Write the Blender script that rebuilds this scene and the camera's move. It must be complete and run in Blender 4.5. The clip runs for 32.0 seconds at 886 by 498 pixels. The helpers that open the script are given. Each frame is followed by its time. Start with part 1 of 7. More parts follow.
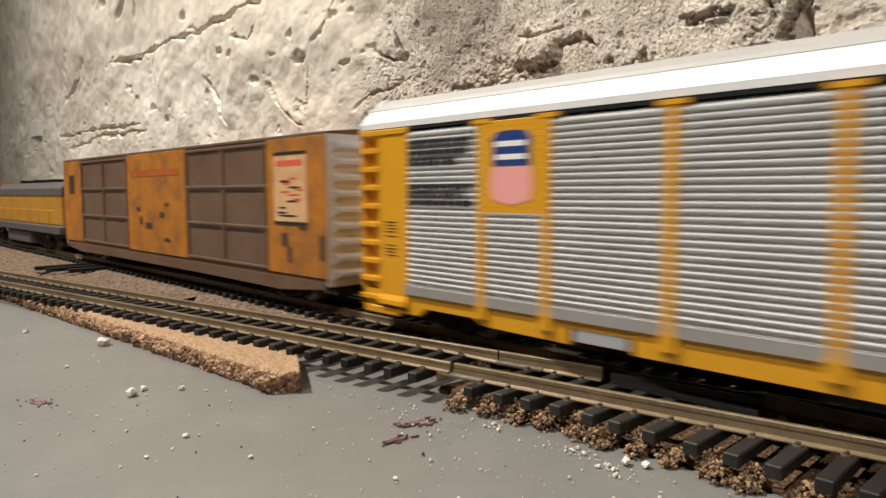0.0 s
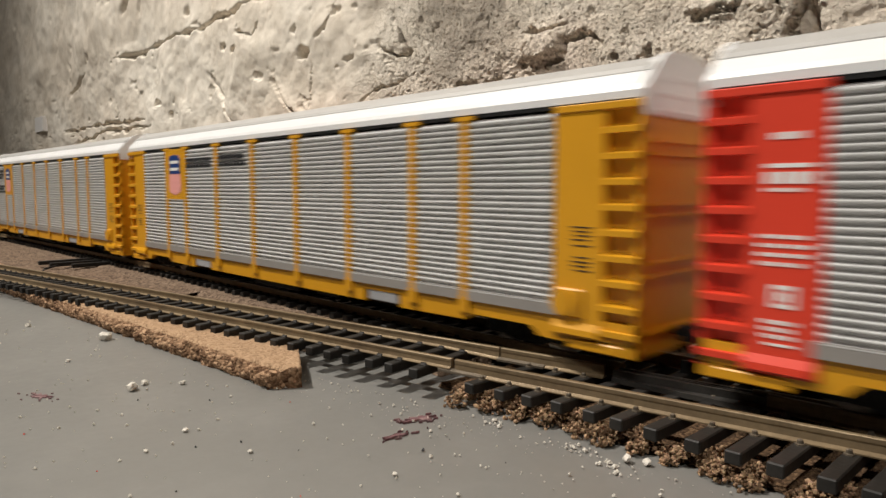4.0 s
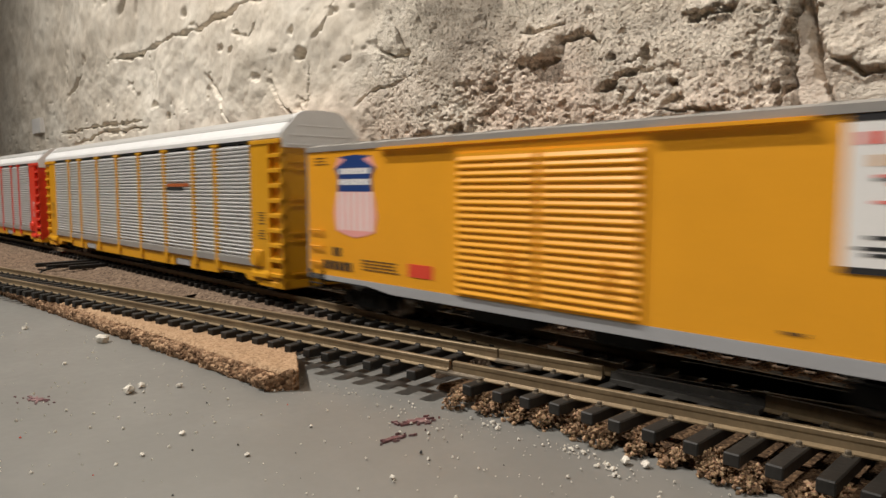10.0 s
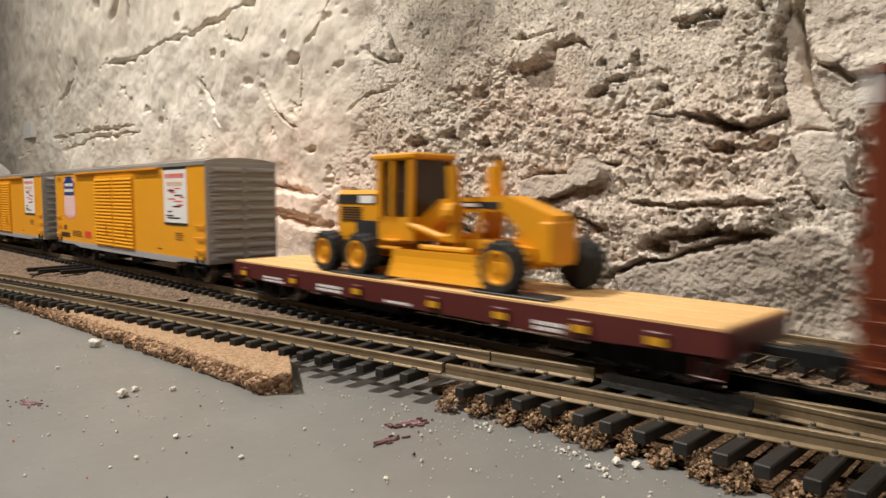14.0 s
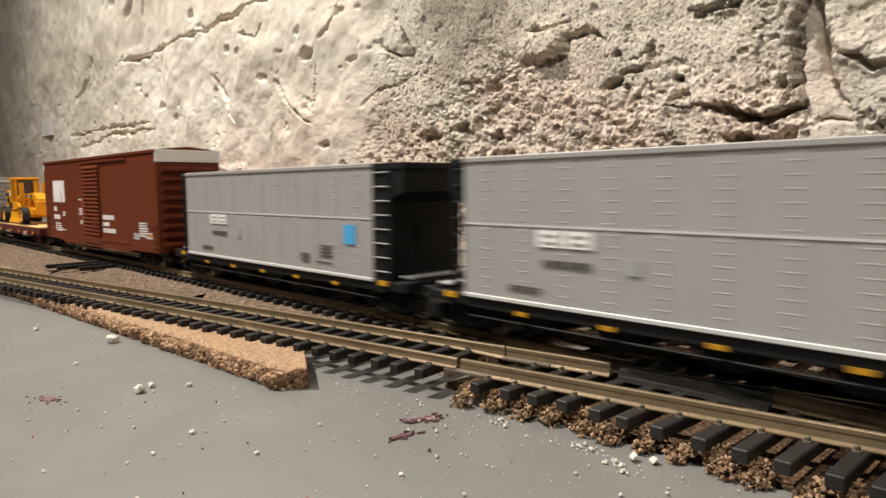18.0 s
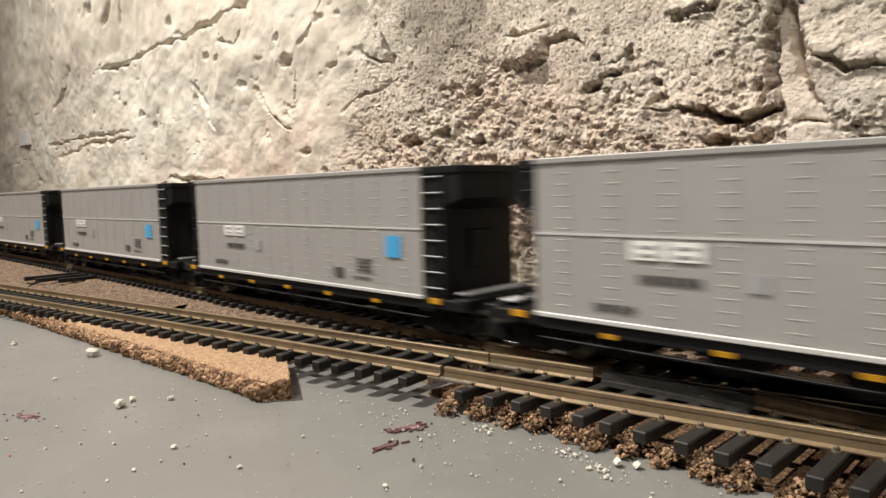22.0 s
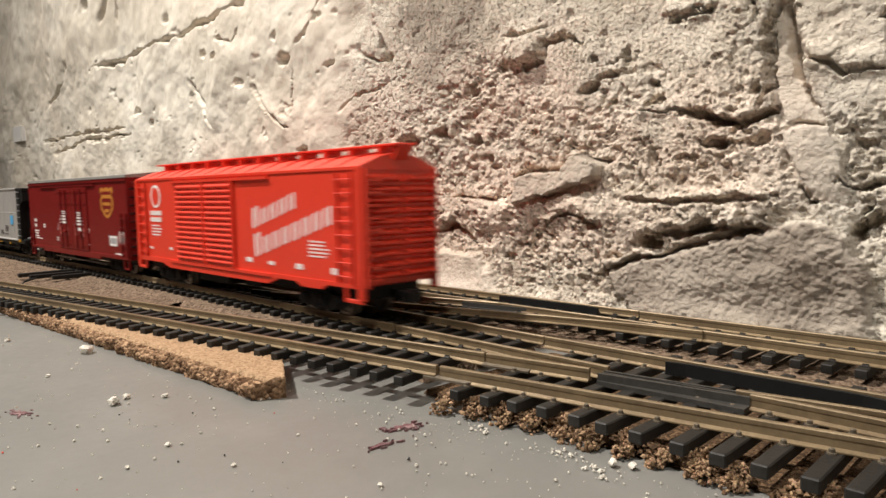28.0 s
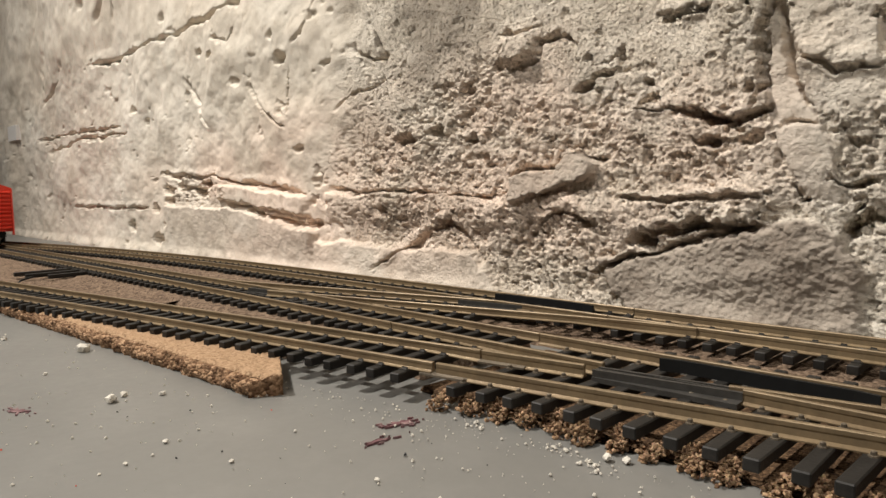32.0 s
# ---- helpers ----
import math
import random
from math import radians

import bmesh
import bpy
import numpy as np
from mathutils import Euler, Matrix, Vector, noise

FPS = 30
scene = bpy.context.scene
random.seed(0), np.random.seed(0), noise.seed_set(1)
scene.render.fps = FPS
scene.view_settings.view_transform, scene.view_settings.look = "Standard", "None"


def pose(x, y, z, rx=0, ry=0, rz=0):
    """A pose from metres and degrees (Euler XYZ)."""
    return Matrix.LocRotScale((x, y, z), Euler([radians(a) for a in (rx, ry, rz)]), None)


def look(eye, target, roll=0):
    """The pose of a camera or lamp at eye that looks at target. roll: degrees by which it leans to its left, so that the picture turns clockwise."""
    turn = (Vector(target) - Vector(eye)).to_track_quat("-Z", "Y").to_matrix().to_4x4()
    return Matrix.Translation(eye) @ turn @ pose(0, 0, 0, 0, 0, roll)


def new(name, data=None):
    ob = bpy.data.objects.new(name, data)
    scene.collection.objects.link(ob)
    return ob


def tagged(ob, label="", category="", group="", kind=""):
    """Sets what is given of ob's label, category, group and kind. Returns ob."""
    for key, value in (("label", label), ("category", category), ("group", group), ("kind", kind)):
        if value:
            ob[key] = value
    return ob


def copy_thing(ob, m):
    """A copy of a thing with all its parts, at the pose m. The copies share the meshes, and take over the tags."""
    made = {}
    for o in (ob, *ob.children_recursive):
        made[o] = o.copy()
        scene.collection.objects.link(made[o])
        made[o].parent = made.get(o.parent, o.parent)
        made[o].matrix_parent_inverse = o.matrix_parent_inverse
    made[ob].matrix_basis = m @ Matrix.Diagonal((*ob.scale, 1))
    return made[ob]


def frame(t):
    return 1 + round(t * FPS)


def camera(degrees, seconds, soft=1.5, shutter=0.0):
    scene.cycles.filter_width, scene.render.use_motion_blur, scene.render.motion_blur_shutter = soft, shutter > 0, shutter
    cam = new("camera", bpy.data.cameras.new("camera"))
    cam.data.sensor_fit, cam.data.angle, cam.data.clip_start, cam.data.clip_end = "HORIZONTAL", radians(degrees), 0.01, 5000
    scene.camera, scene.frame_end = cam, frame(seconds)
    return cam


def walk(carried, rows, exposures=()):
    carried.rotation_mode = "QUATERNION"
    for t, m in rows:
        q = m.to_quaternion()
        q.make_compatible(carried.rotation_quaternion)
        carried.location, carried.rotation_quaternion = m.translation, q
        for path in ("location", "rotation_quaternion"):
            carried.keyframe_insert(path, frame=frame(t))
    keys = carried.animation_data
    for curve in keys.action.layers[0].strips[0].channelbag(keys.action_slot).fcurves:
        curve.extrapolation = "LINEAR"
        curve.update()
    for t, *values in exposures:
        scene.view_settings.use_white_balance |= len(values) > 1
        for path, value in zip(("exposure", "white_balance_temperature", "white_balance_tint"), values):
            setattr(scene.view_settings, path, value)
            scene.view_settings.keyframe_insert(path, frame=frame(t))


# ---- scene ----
# ---- the camera: a phone held a hand's width above a model railway table ----
# rows: seconds, place in metres, turn in degrees
CAM_ROWS = [
    (0.0, 0.0001, -0.0008, 0.0524, 85.17, 0.17, 46.25),
    (0.5, 0.0002, 0.0001, 0.0522, 85.25, 0.16, 46.37),
    (1.0, 0.0000, 0.0003, 0.0519, 85.22, 0.17, 46.67),
    (1.5, -0.0000, 0.0000, 0.0521, 85.15, 0.13, 46.31),
    (2.0, 0.0005, -0.0001, 0.0521, 85.15, 0.11, 46.45),
    (2.5, 0.0001, 0.0000, 0.0520, 85.16, 0.05, 46.44),
    (3.0, 0.0001, 0.0001, 0.0520, 85.10, 0.00, 46.48),
    (3.5, -0.0000, 0.0002, 0.0519, 84.99, -0.04, 46.57),
    (4.0, 0.0000, 0.0001, 0.0519, 84.96, -0.09, 46.61),
    (4.5, -0.0000, 0.0000, 0.0522, 84.93, -0.11, 46.39),
    (6.5, -0.0002, 0.0003, 0.0518, 84.99, -0.08, 46.51),
    (7.0, -0.0002, 0.0008, 0.0518, 85.03, 0.05, 46.50),
    (7.5, -0.0003, 0.0002, 0.0519, 84.88, -0.10, 46.29),
    (8.0, -0.0002, 0.0003, 0.0520, 84.95, -0.15, 46.36),
    (8.5, -0.0003, 0.0003, 0.0520, 84.92, -0.08, 46.37),
    (9.0, -0.0004, 0.0002, 0.0520, 84.92, 0.00, 46.41),
    (9.5, -0.0004, 0.0005, 0.0521, 85.04, 0.04, 46.47),
    (10.0, -0.0002, 0.0006, 0.0521, 85.00, 0.05, 46.47),
    (10.5, -0.0003, 0.0004, 0.0520, 85.02, -0.11, 46.09),
    (11.0, -0.0000, 0.0003, 0.0523, 84.92, 0.23, 46.08),
    (11.5, -0.0002, 0.0006, 0.0521, 84.98, 0.12, 46.37),
    (12.0, -0.0001, 0.0009, 0.0520, 84.96, 0.04, 46.39),
    (12.5, -0.0002, 0.0006, 0.0519, 85.09, -0.06, 46.23),
    (13.0, -0.0002, 0.0004, 0.0520, 85.13, -0.09, 45.96),
    (13.5, 0.0004, -0.0003, 0.0521, 85.32, 0.03, 46.29),
    (14.0, 0.0008, -0.0004, 0.0519, 85.41, 0.04, 45.85),
    (14.5, 0.0001, 0.0003, 0.0517, 85.43, -0.11, 46.37),
    (15.0, -0.0002, 0.0006, 0.0518, 85.34, -0.13, 46.37),
    (15.5, -0.0003, 0.0001, 0.0519, 85.28, -0.26, 46.10),
    (17.5, 0.0003, 0.0003, 0.0520, 84.93, 0.47, 46.87),
    (18.0, 0.0002, 0.0004, 0.0520, 84.90, 0.54, 47.05),
    (18.5, 0.0002, 0.0005, 0.0524, 84.69, 0.74, 46.22),
    (19.0, 0.0005, 0.0014, 0.0523, 84.90, 0.72, 45.30),
    (19.5, 0.0010, 0.0014, 0.0536, 84.89, 1.11, 43.73),
    (20.0, 0.0011, 0.0005, 0.0539, 85.01, 1.34, 44.14),
    (20.5, 0.0009, 0.0011, 0.0534, 84.92, 1.57, 45.27),
    (21.0, 0.0005, 0.0012, 0.0530, 85.04, 1.41, 45.69),
    (21.5, 0.0006, 0.0012, 0.0530, 85.07, 1.38, 45.80),
    (22.0, 0.0006, 0.0012, 0.0531, 85.14, 1.42, 45.70),
    (22.5, 0.0005, 0.0011, 0.0531, 85.17, 1.31, 45.71),
    (23.0, 0.0009, 0.0010, 0.0528, 85.31, 1.24, 45.54),
    (23.5, 0.0010, 0.0008, 0.0530, 85.38, 1.22, 45.30),
    (24.0, 0.0011, 0.0006, 0.0531, 85.28, 1.19, 44.90),
    (24.5, 0.0010, 0.0011, 0.0530, 85.34, 1.16, 45.17),
    (25.0, 0.0005, 0.0009, 0.0531, 85.21, 1.04, 45.25),
    (25.5, 0.0002, 0.0010, 0.0528, 85.17, 1.09, 45.33),
    (27.5, 0.0001, 0.0014, 0.0528, 85.21, 0.98, 45.27),
    (28.0, 0.0002, 0.0012, 0.0528, 85.16, 0.93, 45.37),
    (28.5, 0.0000, 0.0014, 0.0529, 85.13, 0.95, 45.35),
    (29.0, 0.0009, 0.0007, 0.0529, 85.14, 1.13, 45.43),
    (29.5, 0.0008, 0.0009, 0.0528, 85.15, 1.15, 45.35),
    (30.0, 0.0008, 0.0012, 0.0530, 85.11, 1.19, 45.07),
    (30.5, 0.0005, 0.0006, 0.0526, 85.13, 1.00, 44.80),
    (31.0, 0.0012, 0.0003, 0.0527, 85.12, 1.01, 44.96),
    (31.5, 0.0013, 0.0005, 0.0525, 85.15, 1.08, 45.01),
    (32.0, 0.0011, 0.0004, 0.0526, 85.06, 1.00, 45.04),
]
cam = camera(66.18, 32.0, soft=1.5, shutter=0.9)
walk(cam, [(r[0], pose(*r[1:])) for r in CAM_ROWS],
     exposures=[(0, 0.46), (1.0, 0.26), (2.0, 0.20), (9.5, 0.18), (12, 0.20), (13, 0.26), (14, 0.38), (18, 0.58), (23, 0.64), (27, 0.64), (28, 0.58), (29, 0.36), (32, 0.30)])

# ---- plan, in metres: x runs along the tracks, y towards the wall, z up from the table ----
RAIL = 0.0096        # top of the rails
TRACK_Y = 0.1532     # middle of the train's track
BACK_Y = 0.2085      # middle of the track along the wall
RAIL_H, SWITCH_H = 2.55, 3.3   # height of a rail on plain track and on the switch, in millimetres
GAUGE = 0.0176       # between the middles of the two rails
SPEED = 0.1366       # of the train, towards minus x
WALL_Y = 0.250

# ---- light: a basement with a reflector lamp and an added fill lamp ----
world = bpy.data.worlds.new("basement_air")
scene.world = world
world.use_nodes = True
world.node_tree.nodes["Background"].inputs[0].default_value = (1.0, 0.9, 0.78, 1)
world.node_tree.nodes["Background"].inputs[1].default_value = 0.004


# a reflector lamp close to the wall, aimed down along the table, casts the crisp shadows;
# a round fill lamp, added in front of the table, lights the sides of the cars and the wall
SPOT_AT, ROUND_AT = (-0.88, -0.40, 1.44), (0.30, -0.95, 1.44)
WARM = (1.0, 0.945, 0.865)
spot = bpy.data.lights.new("reflector_lamp_light", "SPOT")
spot.energy, spot.color, spot.shadow_soft_size, spot.spot_size, spot.spot_blend = 116.0, WARM, 0.03, math.radians(108), 1.0
new("reflector_lamp_light", spot).matrix_world = look(SPOT_AT, (0.20, 0.18, 0.02))
disc = bpy.data.lights.new("fill_lamp_light", "AREA")
disc.shape, disc.size, disc.energy, disc.color = "DISK", 0.20, 10.5, WARM
new("fill_lamp_light", disc).matrix_world = look(ROUND_AT, (0.10, -0.55, 0.0))


# ---- materials ----
def node(nt, kind, **sets):
    n = nt.nodes.new(kind)
    for k, val in sets.items():
        n.inputs[k].default_value = val
    return n


def surface(name, colour, rough=0.5, metal=0.0, spread=0.12, scale=60.0, grain=900.0, bump=0.15, dist=0.0002,
            tint=None, tint_amount=0.0, tint_scale=25.0, per_object=0.0, spec=0.5):
    """A painted or raw surface: colour varied at two scales, blotches of a second colour, roughness and fine relief."""
    m = bpy.data.materials.new(name)
    m.use_nodes = True
    nt = m.node_tree
    bsdf = nt.nodes["Principled BSDF"]
    co = nt.nodes.new("ShaderNodeTexCoord")
    n1 = node(nt, "ShaderNodeTexNoise", Scale=scale, Detail=4.0, Roughness=0.6)
    n2 = node(nt, "ShaderNodeTexNoise", Scale=grain, Detail=3.0, Roughness=0.6)
    for n in (n1, n2):
        nt.links.new(co.outputs["Object"], n.inputs["Vector"])
    mixv = nt.nodes.new("ShaderNodeMath")
    mixv.operation = "MULTIPLY_ADD"
    mixv.inputs[1].default_value = 0.6
    nt.links.new(n1.outputs["Fac"], mixv.inputs[0])
    half = nt.nodes.new("ShaderNodeMath")
    half.operation = "MULTIPLY"
    half.inputs[1].default_value = 0.4
    nt.links.new(n2.outputs["Fac"], half.inputs[0])
    nt.links.new(half.outputs[0], mixv.inputs[2])
    ramp = nt.nodes.new("ShaderNodeValToRGB")
    lo = [max(0.0, c * (1 - spread)) for c in colour]
    hi = [min(1.0, c * (1 + spread)) for c in colour]
    ramp.color_ramp.elements[0].position, ramp.color_ramp.elements[0].color = 0.3, (*lo, 1)
    ramp.color_ramp.elements[1].position, ramp.color_ramp.elements[1].color = 0.7, (*hi, 1)
    nt.links.new(mixv.outputs[0], ramp.inputs[0])
    last = ramp.outputs["Color"]
    if tint:
        n3 = node(nt, "ShaderNodeTexNoise", Scale=tint_scale, Detail=6.0, Roughness=0.68)
        nt.links.new(co.outputs["Object"], n3.inputs["Vector"])
        r3 = nt.nodes.new("ShaderNodeValToRGB")
        r3.color_ramp.elements[0].position, r3.color_ramp.elements[0].color = 0.46, (0, 0, 0, 1)
        r3.color_ramp.elements[1].position, r3.color_ramp.elements[1].color = 0.68, (tint_amount,) * 3 + (1,)
        nt.links.new(n3.outputs["Fac"], r3.inputs[0])
        mx = nt.nodes.new("ShaderNodeMixRGB")
        mx.inputs[2].default_value = (*tint, 1)
        nt.links.new(r3.outputs["Color"], mx.inputs[0])
        nt.links.new(last, mx.inputs[1])
        last = mx.outputs[0]
    if per_object:
        info = nt.nodes.new("ShaderNodeObjectInfo")
        hsv = nt.nodes.new("ShaderNodeHueSaturation")
        span = nt.nodes.new("ShaderNodeMapRange")
        span.inputs["To Min"].default_value, span.inputs["To Max"].default_value = 1 - per_object, 1 + per_object
        nt.links.new(info.outputs["Random"], span.inputs["Value"])
        nt.links.new(span.outputs[0], hsv.inputs["Value"])
        nt.links.new(last, hsv.inputs["Color"])
        last = hsv.outputs[0]
    nt.links.new(last, bsdf.inputs["Base Color"])
    bsdf.inputs["Metallic"].default_value = metal
    bsdf.inputs["Specular IOR Level"].default_value = spec
    rr = nt.nodes.new("ShaderNodeMapRange")
    rr.inputs["To Min"].default_value, rr.inputs["To Max"].default_value = max(0.02, rough - 0.1), min(1.0, rough + 0.1)
    nt.links.new(n2.outputs["Fac"], rr.inputs["Value"])
    nt.links.new(rr.outputs[0], bsdf.inputs["Roughness"])
    if bump:
        bn = nt.nodes.new("ShaderNodeBump")
        bn.inputs["Strength"].default_value, bn.inputs["Distance"].default_value = bump, dist
        nt.links.new(n2.outputs["Fac"], bn.inputs["Height"])
        nt.links.new(bn.outputs[0], bsdf.inputs["Normal"])
    return m


YELLOW = surface("rack_yellow_paint", (0.66, 0.31, 0.010), 0.42, spread=0.06, bump=0.05)
ARMOUR = surface("boxcar_yellow_paint", (0.80, 0.345, 0.012), 0.45, spread=0.05, bump=0.05)
SILVER = surface("galvanised_grey", (0.70, 0.695, 0.69), 0.36, metal=0.35, spread=0.10, bump=0.05)
ROOFWHITE = surface("white_roof_paint", (0.80, 0.80, 0.80), 0.42, spread=0.05, bump=0.1)
ROOFGREY = surface("roof_sheet_grey", (0.43, 0.42, 0.405), 0.45, metal=0.1, spread=0.08, bump=0.1)
ENDGREY = surface("aluminium_grey_paint", (0.33, 0.31, 0.29), 0.45, metal=0.2, spread=0.12, bump=0.1)
SILLGREY = surface("sill_grey_paint", (0.36, 0.36, 0.37), 0.45, spread=0.1)
RED = surface("rack_red_paint", (0.70, 0.050, 0.022), 0.42, spread=0.06, bump=0.05)
GNRED = surface("vermilion_paint", (0.72, 0.045, 0.02), 0.42, spread=0.06, bump=0.05)
MAROON = surface("maroon_paint", (0.165, 0.009, 0.008), 0.42, spread=0.08, bump=0.05, spec=0.22)
OXIDE = surface("oxide_brown_paint", (0.128, 0.026, 0.009), 0.5, spread=0.1, bump=0.08, spec=0.25)
DARKRED = surface("flatcar_red_paint", (0.085, 0.011, 0.009), 0.5, spread=0.12, bump=0.08)
# paler than the side: light caught on the rivets is put into the paint
RIVETLIT = surface("lit_rivet_paint", (0.44, 0.428, 0.412), 0.45, spread=0.05)
HOPPERTRIM = surface("hopper_pale_paint", (0.55, 0.54, 0.525), 0.45, spread=0.05)
HOPPER = surface("hopper_grey_paint", (0.37, 0.356, 0.342), 0.42, metal=0.1, spread=0.06, bump=0.05)
BLACK = surface("black_plastic", (0.008, 0.008, 0.008), 0.6, spread=0.3, bump=0.1, spec=0.25)
TIE = surface("tie_plastic", (0.021, 0.019, 0.017), 0.55, spread=0.5, scale=200.0, bump=0.35, per_object=0.3, spec=0.25)
STEEL = surface("wheel_steel", (0.35, 0.33, 0.31), 0.35, metal=0.9, spread=0.2)
NICKEL = surface("tarnished_rail", (0.235, 0.172, 0.10), 0.42, metal=0.35, spread=0.25, scale=120.0, tint=(0.125, 0.082, 0.048), tint_amount=0.6, tint_scale=40.0)


def granular(name, colours, scale, depth, rough=0.9):
    """Pressed grains: each grain with a tone of its own, and gaps between them."""
    m = bpy.data.materials.new(name)
    m.use_nodes = True
    nt = m.node_tree
    bsdf = nt.nodes["Principled BSDF"]
    co = nt.nodes.new("ShaderNodeTexCoord")
    cells = nt.nodes.new("ShaderNodeTexVoronoi")
    cells.inputs["Scale"].default_value = scale
    warp = node(nt, "ShaderNodeTexNoise", Scale=scale * 0.35, Detail=4.0, Roughness=0.6)
    nt.links.new(co.outputs["Object"], cells.inputs["Vector"])
    nt.links.new(co.outputs["Object"], warp.inputs["Vector"])
    sep = nt.nodes.new("ShaderNodeSeparateColor")
    nt.links.new(cells.outputs["Color"], sep.inputs[0])
    mixv = nt.nodes.new("ShaderNodeMath")
    mixv.operation = "MULTIPLY_ADD"
    mixv.inputs[1].default_value = 0.55
    half = nt.nodes.new("ShaderNodeMath")
    half.operation = "MULTIPLY"
    half.inputs[1].default_value = 0.45
    nt.links.new(warp.outputs["Fac"], half.inputs[0])
    nt.links.new(sep.outputs[0], mixv.inputs[0])
    nt.links.new(half.outputs[0], mixv.inputs[2])
    ramp = nt.nodes.new("ShaderNodeValToRGB")
    for k, (p, col) in enumerate(colours):
        e = ramp.color_ramp.elements[k] if k < 2 else ramp.color_ramp.elements.new(p)
        e.position, e.color = p, (*col, 1)
    nt.links.new(mixv.outputs[0], ramp.inputs[0])
    nt.links.new(ramp.outputs[0], bsdf.inputs["Base Color"])
    bsdf.inputs["Roughness"].default_value = rough
    bsdf.inputs["Specular IOR Level"].default_value = 0.2
    b1 = nt.nodes.new("ShaderNodeBump")
    b1.invert = True
    b1.inputs["Strength"].default_value, b1.inputs["Distance"].default_value = 1.0, depth
    nt.links.new(cells.outputs["Distance"], b1.inputs["Height"])
    b2 = nt.nodes.new("ShaderNodeBump")
    b2.inputs["Strength"].default_value, b2.inputs["Distance"].default_value = 0.8, depth
    nt.links.new(warp.outputs["Fac"], b2.inputs["Height"])
    nt.links.new(b1.outputs[0], b2.inputs["Normal"])
    nt.links.new(b2.outputs[0], bsdf.inputs["Normal"])
    return m


CORK = granular("cork", ((0.15, (0.07, 0.034, 0.018)), (0.85, (0.52, 0.335, 0.205)), (0.40, (0.22, 0.125, 0.070)), (0.6, (0.33, 0.205, 0.120))), 950.0, 0.0009)
CORKTOP = granular("pressed_cork", ((0.15, (0.22, 0.138, 0.08)), (0.85, (0.47, 0.318, 0.20)), (0.40, (0.33, 0.212, 0.125)), (0.6, (0.39, 0.256, 0.153))), 1500.0, 0.0002)
# darker copy of the cork: shade between the switch ties is in its colour
SHADECORK = granular("shade_cork", ((0.15, (0.035, 0.020, 0.012)), (0.85, (0.22, 0.135, 0.075)), (0.40, (0.085, 0.050, 0.028)), (0.6, (0.135, 0.080, 0.044))), 1500.0, 0.0004)


def grains(name, dark, pale):
    """Loose crumbs: each island of the mesh has a tone of its own."""
    m = bpy.data.materials.new(name)
    m.use_nodes = True
    nt = m.node_tree
    bsdf = nt.nodes["Principled BSDF"]
    geo = nt.nodes.new("ShaderNodeNewGeometry")
    ramp = nt.nodes.new("ShaderNodeValToRGB")
    ramp.color_ramp.elements[0].color, ramp.color_ramp.elements[1].color = (*dark, 1), (*pale, 1)
    nt.links.new(geo.outputs["Random Per Island"], ramp.inputs[0])
    co = nt.nodes.new("ShaderNodeTexCoord")
    fine = node(nt, "ShaderNodeTexNoise", Scale=2600.0, Detail=3.0, Roughness=0.6)
    nt.links.new(co.outputs["Object"], fine.inputs["Vector"])
    mix = nt.nodes.new("ShaderNodeMixRGB")
    mix.blend_type = "MULTIPLY"
    mix.inputs[0].default_value = 0.5
    nt.links.new(ramp.outputs[0], mix.inputs[1])
    nt.links.new(fine.outputs["Color"], mix.inputs[2])
    nt.links.new(mix.outputs[0], bsdf.inputs["Base Color"])
    bsdf.inputs["Roughness"].default_value = 0.9
    bsdf.inputs["Specular IOR Level"].default_value = 0.2
    bump = nt.nodes.new("ShaderNodeBump")
    bump.inputs["Strength"].default_value, bump.inputs["Distance"].default_value = 0.6, 0.0002
    nt.links.new(fine.outputs["Fac"], bump.inputs["Height"])
    nt.links.new(bump.outputs[0], bsdf.inputs["Normal"])
    return m


CORKGRAIN = grains("cork_grain", (0.09, 0.047, 0.024), (0.62, 0.41, 0.25))
LOCOYELLOW = surface("dusty_yellow_paint", (0.46, 0.225, 0.025), 0.55, spread=0.15, scale=90.0, tint=(0.25, 0.13, 0.04), tint_amount=0.6, tint_scale=60.0)
LOCOGREY = surface("dusty_dark_grey", (0.085, 0.08, 0.075), 0.6, spread=0.25, scale=90.0)
FADEDPINK = surface("faded_pink_print", (0.36, 0.085, 0.075), 0.5, spread=0.2)
FADEDRED = surface("faded_red_print", (0.42, 0.10, 0.02), 0.6, spread=0.2)
SMUT = surface("brown_black_stencil", (0.055, 0.032, 0.022), 0.6, spread=0.4, scale=400.0)
FROGGREY = surface("frog_plastic", (0.045, 0.042, 0.038), 0.45, spread=0.4, scale=300.0, bump=0.3)
TABLE = surface("grey_floor_paint", (0.178, 0.174, 0.163), 0.42, spread=0.05, scale=14.0, grain=300.0, bump=0.12, tint=(0.225, 0.218, 0.205), tint_amount=0.5, tint_scale=30.0)
GRAVEL = granular("ballast", ((0.15, (0.056, 0.036, 0.024)), (0.85, (0.27, 0.192, 0.134)), (0.45, (0.145, 0.099, 0.068))), 900.0, 0.0006)
CRUMB = surface("plaster_crumb", (0.68, 0.64, 0.57), 0.9, spread=0.12, scale=400.0, bump=0.5)
STAIN = surface("dried_red_paint", (0.15, 0.062, 0.07), 0.5, spread=0.35, scale=300.0, tint=(0.30, 0.22, 0.215), tint_amount=0.9, tint_scale=260.0)
DECK = surface("wood_deck", (0.68, 0.42, 0.17), 0.6, spread=0.12, scale=40.0, bump=0.3)
